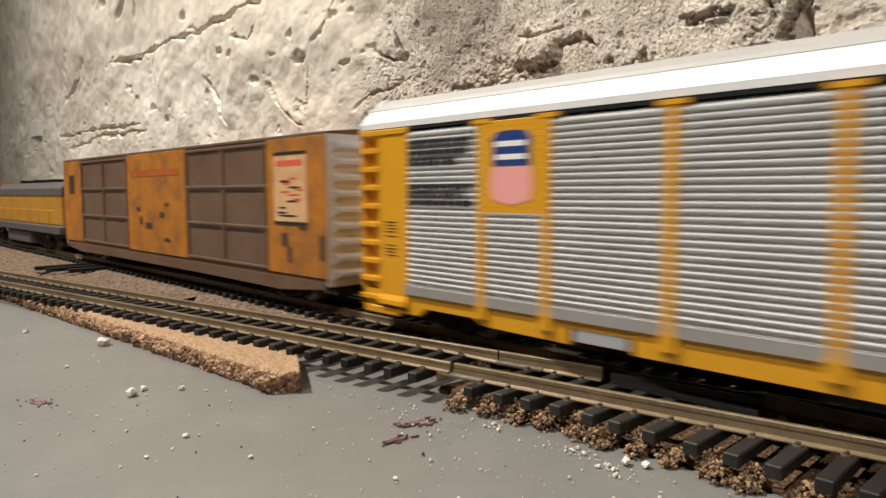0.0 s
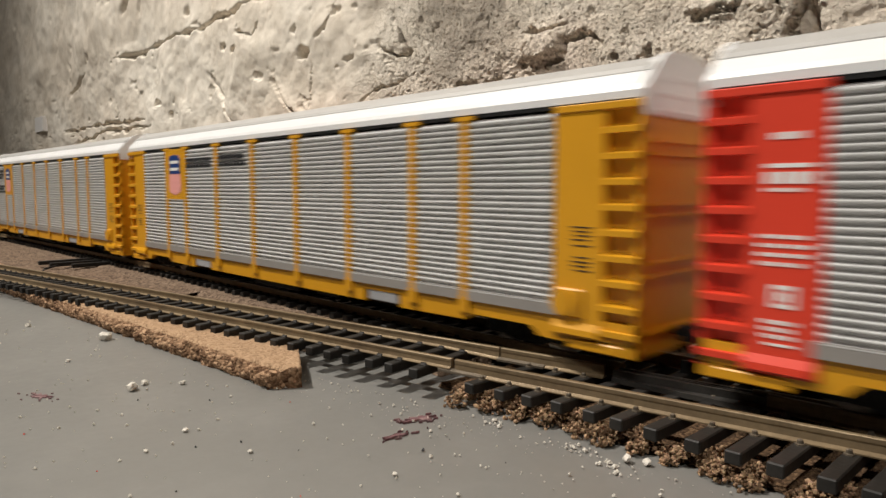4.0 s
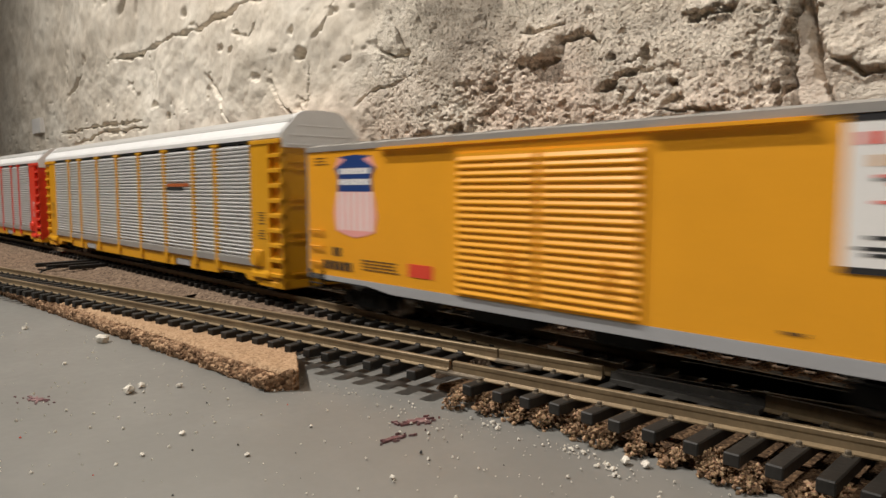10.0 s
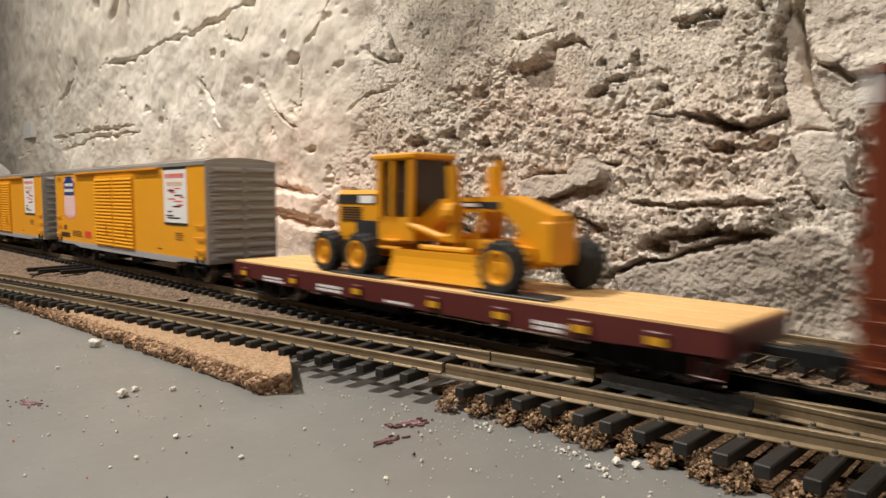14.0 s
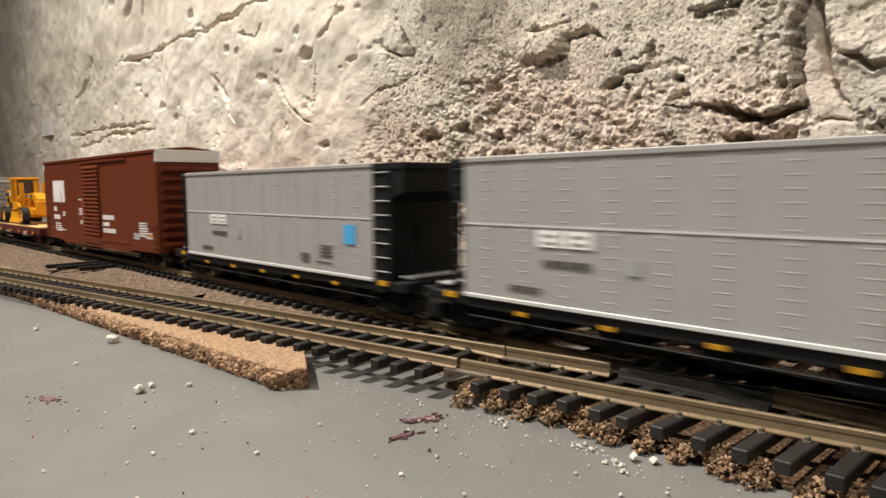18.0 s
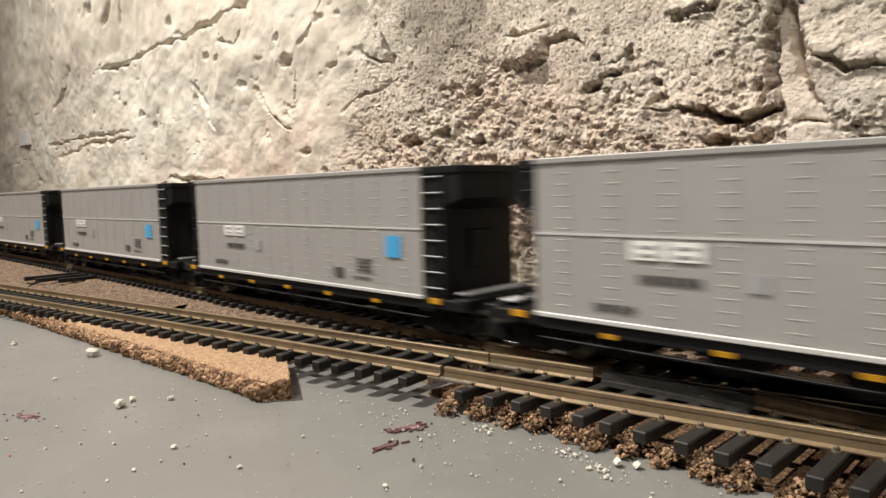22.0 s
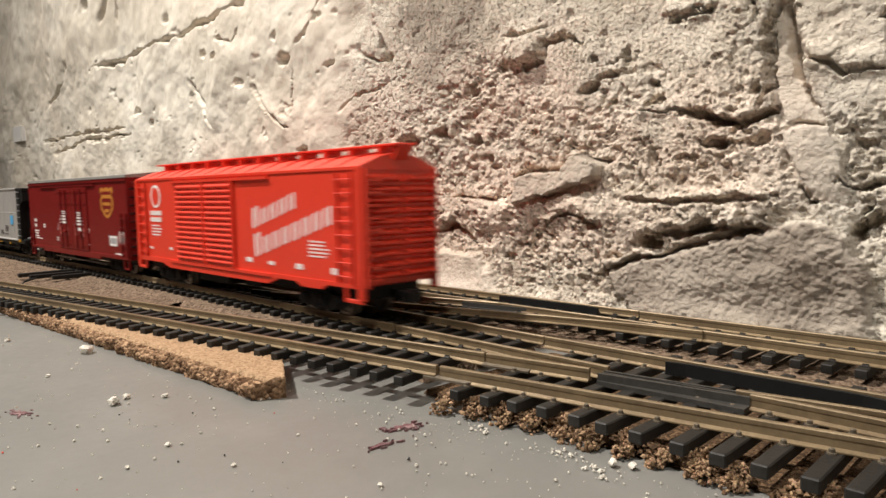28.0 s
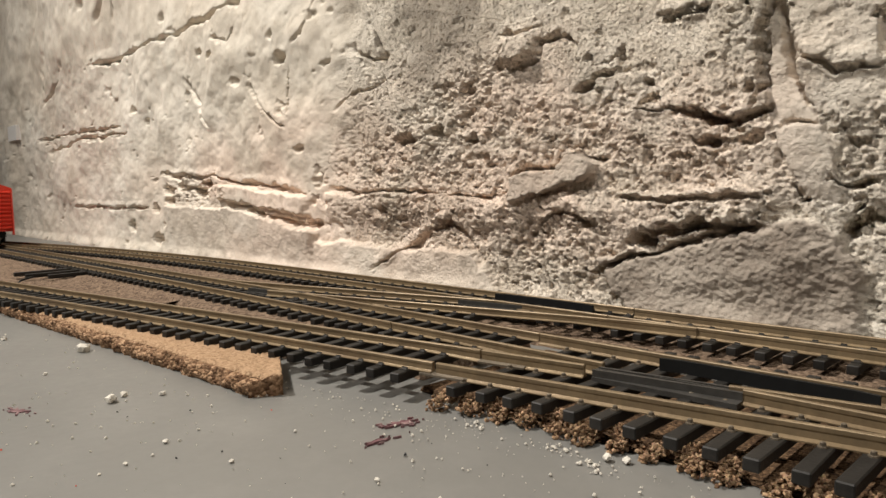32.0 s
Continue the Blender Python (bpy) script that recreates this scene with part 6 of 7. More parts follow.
# ---- flatcar and the road grader on it ----
def flatcar():
    L, hw = 209.0, 17.6
    half = L / 2
    X = lambda u: u - half
    car = thing("flatcar", "dark red flatcar with a pale wood deck and yellow marks", "train car")
    for e in (-1, 1):
        y0, y1 = sorted((e * hw, e * (hw - 1.6)))
        part("side_sill", Shape().along_y(y0, y1, [(-half, 14.2), (-half, 8.9), (X(22), 8.2), (X(36), 7.6), (X(173), 7.6), (X(187), 8.2), (half, 8.9), (half, 14.2)]), DARKRED, car)
        part("end_sill", Shape().box(*sorted((e * (half - 2), e * (half + 0.4))), -hw + 0.2, hw - 0.2, 8.0, 14.1, 0.4), DARKRED, car)
    part("underframe", Shape().box(-half + 3, half - 3, -12, 12, 6, 11).box(-30, 0, -15, -6, 4.4, 8), BLACK, car)
    for k in range(4):
        w = 2 * hw / 4
        part("deck_plank", Shape().box(-half + 0.6, half - 0.6, -hw + w * k + 0.42, -hw + w * (k + 1) - 0.42, 13.0, 14.9, 0.15), DECK, car)
    part("deck_joint", Shape().box(-half + 1, half - 1, -hw + 0.6, hw - 0.6, 12.2, 13.1), BLACK, car)
    for u in (9.7, 47, 86, 123, 149, 174.3, 194):
        part("stake_pocket", Shape().box(X(u) - 2.2, X(u) + 2.2, -hw - 0.9, -hw + 0.3, 8.8, 12.4, 0.3), DARKRED, car)
        bars(car, "reflector", MARK, [(X(u) - 2.1, X(u) + 2.1, 9.3, 11.1)], -hw - 0.9, "yellow reflector")
    bars(car, "lettering", WHITE, text_rows(X(62), X(78), 10.6, 2, 0.9, 0.5, 41, 2.2) + text_rows(X(24), X(40), 10.2, 2, 0.7, 0.5, 42, 2.2) + text_rows(X(160), X(170), 10.4, 2, 0.9, 0.5, 43, 2.0) + text_rows(X(100), X(114), 9.0, 1, 0.8, 0.5, 44, 2.2), -hw)
    for e in (-1, 1):
        truck(car, e * 82)
        part("stirrup", Shape().rod((e * (half - 6), -hw, 8), (e * (half - 6), -hw, 4), 0.35, 6).rod((e * (half - 6), -hw, 4), (e * (half - 1), -hw, 4), 0.35, 6).rod((e * (half - 1), -hw, 4), (e * (half - 1), -hw, 8), 0.35, 6), DARKRED, car)
    couplers(car, half, 12)
    return car


def grader_wheel(g, x, y, z, r, w):
    s = 1 if y > 0 else -1
    tyre = Shape().turned((x, y, z), (0, s, 0), [(-w / 2, r * 0.62), (-w / 2, r * 0.9), (-w * 0.3, r), (w * 0.3, r), (w / 2, r * 0.9), (w / 2, r * 0.62), (w * 0.3, r * 0.6)], 26)
    lug = Shape().rod((r * 0.97, -w * 0.48, 0), (r * 0.965, w * 0.48, 1.0), 0.42, 5).mesh("lug", RUBBER)
    t_ob = part("tyre", tyre, RUBBER, g)
    for k in range(18):
        part("lug", lug, RUBBER, t_ob).matrix_basis = pose(x * 0.001, y * 0.001, z * 0.001, 0, 20 * k, 0)
    part("rim", Shape().turned((x, y, z), (0, s, 0), [(w * 0.05, r * 0.66), (w * 0.50, r * 0.66), (w * 0.52, r * 0.58), (w * 0.36, r * 0.50), (w * 0.34, r * 0.24), (w * 0.46, r * 0.2), (w * 0.46, 0.0)], 20), CATYEL, t_ob)
    return t_ob


def grader():
    """Grader space: x along the flatcar from its middle, z from the deck."""
    g = thing("road_grader", "yellow toy road grader with black tyres, on a flatcar deck", "toy vehicle")
    Y = CATYEL
    for y in (-12.2, 12.2):
        for x in (-41.5, -22.0):
            grader_wheel(g, x, y, 7.2, 7.2, 6.0)
        grader_wheel(g, 41.5 if y < 0 else 50.0, y * 1.04, 7.4, 7.4, 5.6)
    part("tandem_case", Shape().box(-45, -18, -9.2, -7.2, 4.5, 10, 0.6).box(-45, -18, 7.2, 9.2, 4.5, 10, 0.6).rod((-32, -9, 7.2), (-32, 9, 7.2), 2.2), Y, g)
    part("front_axle", Shape().box(38.5, 44, -10.5, 10.5, 6.0, 9.6, 0.5).along_y(-3, 3, [(37, 8), (46, 8), (45, 22), (39, 22)]), Y, g)
    hood = part("engine_hood", Shape().along_x(-41, -17, [(-8.4, 10), (-8.4, 27.6), (-7.0, 29.0), (7.0, 29.0), (8.4, 27.6), (8.4, 10)]), Y, g)
    part("hood_band", Shape().box(-41.2, -17.5, -8.6, 8.6, 24.2, 27.4), INK, hood, "black band with a white stripe")
    part("hood_stripe", Shape().box(-28, -20, -8.75, -8.4, 24.4, 27.0), WHITE, hood)
    grille = Shape()
    for k in range(6):
        grille.box(-39, -27, -8.7, -8.3, 18.2 + 0.9 * k, 18.6 + 0.9 * k)
    part("grille", grille, INK, hood)
    part("engine_side", Shape().box(-30, -17.5, -8.8, -8.2, 12.0, 18.4), INK, hood)
    part("muffler", Shape().rod((-24, 2, 28.8), (-24, 2, 34), 1.3, 12).rod((-24, 2, 34), (-24.6, 2, 37), 0.7, 10), INK, hood)
    part("ripper", Shape().box(-47, -38, -6, 6, 6.0, 9.0, 0.5).box(-48.5, -45.5, -6, -4, 1.0, 9).box(-48.5, -45.5, 4, 6, 1.0, 9).box(-50, -46, -7, 7, 8, 10.5, 0.4).box(-57, -48, -5, -3.4, 5.5, 8.5, 0.3).box(-57, -48, 3.4, 5, 5.5, 8.5, 0.3).box(-58, -55.5, -8, 8, 3.5, 9.5, 0.4), Y, g)
    cab = part("cab_floor", Shape().along_x(-18, 0, [(-8.8, 12.5), (-8.8, 20.0), (8.8, 20.0), (8.8, 12.5)]), Y, g)
    part("cab_roof", Shape().box(-19.5, 2.0, -10.0, 10.0, 38.6, 40.8, 0.6), Y, g)
    for x, w in ((-17.6, 1.8), (-10.5, 1.2), (-1.8, 1.7)):
        for y in (-8.8, 8.8):
            part("cab_post", Shape().along_y(y - 0.8, y + 0.8, [(x, 19.9), (x + w, 19.9), (x + w + 0.6, 38.8), (x + 0.6, 38.8)]), Y, g)
    part("cab_glass", Shape().box(-16.4, -0.9, -7.9, 7.9, 20.2, 38.4), CABIN, g, "dark brown cab windows")
    part("seat", Shape().box(-10, -5, -8.3, 3, 20, 29, 0.6), CABIN, g)
    boom = [(-1, 12), (-1, 20), (8, 26.0), (36, 27.0), (52, 21.5), (53, 8.0), (45, 8.0), (42, 15.5), (34, 22.6), (10, 21.4)]
    part("main_frame", Shape().along_y(-4.2, 4.2, boom), Y, g)
    part("frame_band", Shape().box(12, 33, -4.4, -4.0, 23.2, 25.2), INK, g)
    part("frame_label", Shape().box(18, 25, -4.5, -4.2, 23.7, 24.7), WHITE, g)
    part("front_plate", Shape().box(49, 53, -6.0, 6.0, 8.5, 20, 0.6), Y, g)
    for y in (-9.0, 9.0):
        part("lift_cylinder", Shape().rod((19, y * 0.9, 13), (18.5, y, 36), 1.9, 12).rod((19, y * 0.9, 8), (19, y * 0.9, 14), 1.0, 10).rod((17.0, y, 22), (20.6, y, 22), 3.2, 12), Y, g)
    part("tall_cylinder", Shape().rod((29, 0, 24), (29, 0, 37.5), 1.5, 12), Y, g)
    part("circle", Shape().turned((16, 0, 6.6), (0, 0, 1), [(0, 9.5), (2.0, 9.5), (2.0, 7.0)], 24), Y, g)
    part("drawbar", Shape().along_y(-6.5, 6.5, [(8, 7), (30, 7.5), (46, 9), (46, 12.5), (28, 14.0), (8, 13.0)]), Y, g)
    part("circle_hanger", Shape().box(12, 17, -9.5, 9.5, 12.8, 15.2, 0.4).rod((24, -5, 13), (27, -4.5, 23), 1.1, 10).rod((24, 5, 13), (27, 4.5, 23), 1.1, 10), Y, g)
    part("side_shift_cylinder", Shape().rod((-2, -8.0, 17.5), (14, -8.6, 14.0), 1.3, 10).rod((4, -8.2, 10.5), (26, -9.0, 10.5), 1.2, 10), Y, g)
    blade = [(-1.5 + 2.2 * math.sin(a), 1.4 + 8.6 * (a / 1.8)) for a in (0.0, 0.45, 0.9, 1.35, 1.8)]
    s = Shape()
    outline = [(y - 13.4, z) for y, z in blade] + [(y - 12.4, z) for y, z in reversed(blade)]
    s.along_x(-5.5, 36, outline)
    b = part("blade", s, Y, g, "yellow curved grader blade")
    for x0, x1 in ((-36, -6), (32, 60)):
        part("wheel_mat", Shape().box(x0, x1, -16.2, -7.5, 0.0, 0.7, 0.15), INK, g, "thin black mat under the wheels")
    part("hand_rail", Shape().rod((-14, -9.6, 20), (-14, -9.6, 33), 0.3, 6), Y, g)
    part("step", Shape().box(-14, -4, -11.5, -8.6, 9.5, 10.4, 0.2).box(-13, -5, -11.0, -8.6, 12.0, 12.8, 0.2), Y, g)
    return g


on_train(flatcar(), 1.75095)
grader_ob = grader()
GRADER_MIDDLE = 1.6465 + 0.1035


# ---- brown boxcar with louvred door ----
def brown_boxcar():
    L, hw = 213.5, 17.6
    half = L / 2
    X = lambda u: u - half
    car = thing("boxcar", "oxide brown boxcar with white lettering and a slatted door", "train car")
    part("body", Shape().box(-half + 1, half - 1, -hw, hw, 9.6, 63.0, 0.3), OXIDE, car)
    part("roof", Shape().along_x(-half + 0.2, half - 0.2, [(-hw - 0.6, 62.9), (-hw - 0.6, 64.4), (0, 66.2), (hw + 0.6, 64.4), (hw + 0.6, 62.9)]), OXIDE, car)
    for e in (-1, 1):
        ribbed_end(car, e, half, hw + 0.1, 9.4, 57.6, 9, 2.0, OXIDE)
        a, b = sorted((e * (half - 1.2), e * (half + 0.3)))
        part("end_top", Shape().box(a, b, -hw - 0.3, hw + 0.3, 57.8, 64.3, 0.2), WHITE, car, "white band across the end's top")
        ladder(car, *sorted((e * (half - 8), e * (half - 2))), -hw, 10, 26, 4, OXIDE, "grab_iron")
    part("side_sill", Shape().along_y(-hw - 0.4, -hw + 1, [(-half + 1, 13.0), (-half + 1, 9.2), (X(38), 9.0), (X(46), 7.2), (X(168), 7.2), (X(176), 9.0), (half - 1, 9.2), (half - 1, 13.0)]), OXIDE, car)
    part("upper_track", Shape().box(X(86), X(170), -hw - 1.0, -hw + 0.1, 60.4, 61.8), OXIDE, car)
    part("lower_track", Shape().box(X(86), X(170), -hw - 0.7, -hw + 0.1, 11.6, 13.2), OXIDE, car)
    door = louvred(car, X(90.7), X(123.2), 14.0, 59.6, -hw - 0.1, 18, OXIDE, "slatted brown door", 0.9)
    part("door_plate", Shape().box(X(90.7), X(124), -hw - 0.9, -hw, 9.4, 14.0, 0.2), OXIDE, door)
    part("door_latch", Shape().box(X(112), X(119), -hw - 1.6, -hw, 19, 24, 0.3), OXIDE, door)
    mono = Shape()
    for x in (21.7, 29.0, 36.0, 44.8):
        mono.box(X(x), X(x + 4.0), -hw - 0.17, -hw + 0.1, 35.2, 50.4)
    for x, d in ((24.4, 5.6), (31.6, 5.2), (39.8, 5.6)):
        mono.along_y(-hw - 0.16, -hw + 0.1, [(X(x), 50.4), (X(x + 3.4), 50.4), (X(x + 3.4 + d * 0.5), 35.2), (X(x + d * 0.5), 35.2)])
    part("emblem", mono, WHITE, car, "white block emblem")
    bars(car, "lettering", WHITE, text_rows(X(21.5), X(29), 32.0, 1, 3.2, 1, 51, 2.4) + text_rows(X(21), X(40), 26.2, 1, 3.2, 1, 52, 2.6) + text_rows(X(43), X(50), 28.6, 2, 1.2, 0.6, 53, 1.8) + text_rows(X(24), X(40), 20.4, 4, 0.9, 0.7, 54, 2.2) + [(X(30), X(48), 15.4, 15.9)]
         + text_rows(X(80), X(88), 37.6, 1, 0.9, 0.4, 55, 2.0) + text_rows(X(80), X(88), 31.4, 3, 1.0, 0.6, 56, 2.0) + text_rows(X(82), X(87), 23.4, 2, 0.9, 0.5, 57, 1.8)
         + text_rows(X(126.8), X(149.5), 28.0, 1, 2.8, 1, 58, 3.2) + text_rows(X(126.8), X(138), 23.6, 1, 2.4, 1, 59, 3.0) + text_rows(X(126.8), X(149.5), 19.8, 1, 2.6, 1, 60, 3.2)
         + text_rows(X(186.3), X(199), 25.0, 6, 0.8, 0.6, 61, 2.4) + text_rows(X(196), X(206), 19.6, 2, 0.8, 1.6, 62, 2.4), -hw)
    bars(car, "pale_strip", FADEDPINK, [(X(86.6), X(89.8), 22.6, 38.4)], -hw, "pale worn strip beside the door")
    bars(car, "plate", SILLGREY, [(X(177.4), X(186.0), 15.2, 18.8)], -hw, "pale grey plate")
    bars(car, "yellow_dash", MARK, [(X(197), X(206), 17.6, 18.2), (X(13), X(17), 16.0, 16.6)], -hw)
    part("underframe", Shape().box(-half + 3, half - 3, -12, 12, 6.4, 9.8).box(-40, -12, -15, -5, 4.6, 8), BLACK, car)
    part("brake_rod", Shape().rod((-70, -15, 5.6), (70, -15, 5.0), 0.4, 6), STEEL, car)
    for e in (-1, 1):
        truck(car, e * 78)
    couplers(car, half, 12)
    return car


on_train(brown_boxcar(), 1.98575)


# ---- grey coal hopper ----
def coal_hopper():
    L, hw = 149.5, 17.6
    half = L / 2
    X = lambda u: u - half
    car = thing("coal_hopper", "light grey coal hopper with black ends and a blue placard", "train car", "grey coal hoppers of the train")
    for s in (-1, 1):
        y0, y1 = sorted((s * hw, s * (hw - 0.9)))
        part("side", Shape().box(-half, half, y0, y1, 12.6, 50.2, 0.15), HOPPER, car)
        y0, y1 = sorted((s * (hw + 0.5), s * (hw - 1.2)))
        part("top_rail", Shape().box(-half - 0.3, half + 0.3, y0, y1, 49.4, 50.9, 0.25), HOPPER, car)
        part("bottom_rail", Shape().box(-half, half, y0, y1, 11.8, 13.0, 0.2), HOPPERTRIM, car)
        part("belt_line", Shape().box(-half, half, *sorted((s * (hw + 0.26), s * hw)), 32.3, 32.8), HOPPERTRIM, car)
    for k in range(11):
        x = X(8.2 + 13.3 * k)
        post = part("side_post", Shape().along_x(x - 1.5, x + 1.5, [(-hw + 0.1, 13.2), (-hw - 0.10, 13.4), (-hw - 0.10, 49.0), (-hw + 0.1, 49.2)]), HOPPER, car)
        s = Shape()
        for j in range(13):
            z = 15.0 + 2.65 * j
            s.along_x(x - 1.1, x + 1.1, [(-hw - 0.05, z - 0.1), (-hw - 0.26, z + 0.25), (-hw - 0.05, z + 0.4)])
        tagged(part("riveting", s, RIVETLIT, post), kind="stuff")
    for e in (-1, 1):
        top, low = (15.5, 6.0) if e > 0 else (6.0, 1.0)
        part("end_bay", Shape().along_y(-hw + 0.5, hw - 0.5, [(e * (half - 0.5), 50.2), (e * (half + top), 50.2), (e * (half + top), 41.5), (e * (half + low), 38.0), (e * (half + low), 13.0), (e * (half - 0.5), 13.0)]), BLACK, car, "black end bay")
        part("end_beam", Shape().box(*sorted((e * (half - 0.4), e * (half + top + 0.6))), -hw + 0.1, hw - 0.1, 48.6, 50.7, 0.2), BLACK, car)
        for k in range(8):
            part("rung", Shape().rod((e * (half + 0.8), -hw + 0.1, 15.5 + 4.6 * k), (e * (half + top * 0.5 + 0.6), -hw + 0.1, 15.5 + 4.6 * k), 0.25, 6), SILLGREY if e > 0 else BLACK, car)
        part("corner_post", Shape().box(*sorted((e * (half + top * 0.5 + 0.5), e * (half + top * 0.5 + 1.6))), -hw, -hw + 1.2, 12.0, 50.0), BLACK, car)
        part("brake_lever", Shape().box(*sorted((e * (half + low), e * (half + low + 0.8))), -4, 5, 20, 32, 0.3), BLACK, car)
        part("end_platform", Shape().box(*sorted((e * (half - 6), e * (half + 17))), -hw + 0.4, hw - 0.4, 10.6, 12.4, 0.3), BLACK, car)
        part("crossover_board", Shape().box(*sorted((e * (half + 10), e * (half + 15))), -14, 14, 13.4, 14.2, 0.2), SILLGREY, car)
        part("end_sill", Shape().box(*sorted((e * (half + 13.5), e * (half + 17.5))), -hw + 0.4, hw - 0.4, 9.4, 13.0, 0.3), BLACK, car)
        bars(car, "reflector", MARK, [(*sorted((e * (half + 3.5), e * (half + 7.5))), 11.0, 12.6)], -hw - 0.1, "yellow reflector", 0.5)
        part("side_step", Shape().box(*sorted((e * (half - 1), e * (half + 17))), -hw, -hw + 1.0, 9.6, 12.0), BLACK, car)
        truck(car, e * 79.5)
    for k in range(5):
        x = X(20.8 + 26.5 * k)
        s = Shape().along_y(-13, 13, [(x - 11, 12.5), (x + 11, 12.5), (x + 4.2, 3.4), (x - 4.2, 3.4)])
        part("hopper_bay", s, BLACK, car)
        bars(car, "reflector", MARK, [(x - 1.5, x + 1.5, 8.6, 9.7)], -hw + 0.3, "yellow reflector", 0.4)
    part("center_sill", Shape().box(-half - 14, half + 14, -4, 4, 7.4, 12.4).box(-half, half, -hw + 0.3, -hw + 1.0, 9.0, 12.0).box(-half, half, hw - 1.0, hw - 0.3, 9.0, 12.0), BLACK, car)
    part("pipe", Shape().rod((-half, -hw + 1.5, 6.2), (half, -hw + 1.5, 6.2), 0.4, 6), BLACK, car)
    bars(car, "white_plate", WHITE, [(X(26.6), X(34.0), 27.4, 31.6), (X(35.2), X(43.2), 27.4, 31.6)], -hw - 0.25, "white block emblem")
    bars(car, "plate_marks", SILLGREY, [(X(28.2), X(32.6), 28.4, 28.9), (X(28.2), X(32.6), 30.2, 30.7), (X(36.8), X(41.6), 28.4, 28.9), (X(36.8), X(41.6), 30.2, 30.7)], -hw - 0.45)
    bars(car, "lettering", LOCOGREY, text_rows(X(28.4), X(44), 24.2, 1, 1.7, 1, 71, 2.0) + text_rows(X(17), X(28), 16.8, 2, 0.5, 0.5, 72, 2.2) + text_rows(X(118), X(127), 22.4, 4, 0.5, 0.7, 73, 2.0) + text_rows(X(115), X(128), 16.4, 1, 0.4, 0.5, 74, 2.0) + [(X(105), X(110.4), 15.8, 18.8)], -hw - 0.25)
    bars(car, "small_panel", SILLGREY, [(X(52.6), X(55.8), 22.2, 26.0)], -hw - 0.25)
    bars(car, "blue_placard", SKY, [(X(133.4), X(140.2), 23.6, 30.2)], -hw - 0.3, "light blue placard")
    couplers(car, half + 15, 8)
    return car


hopper = coal_hopper()
for k, slack in enumerate((0.0022, 0.0028, 0.0046, 0.0056, 0.0054, 0.0040)):
    on_train(hopper if k == 0 else copy_thing(hopper, Matrix()), 2.2025 + 0.1919 * k + slack)


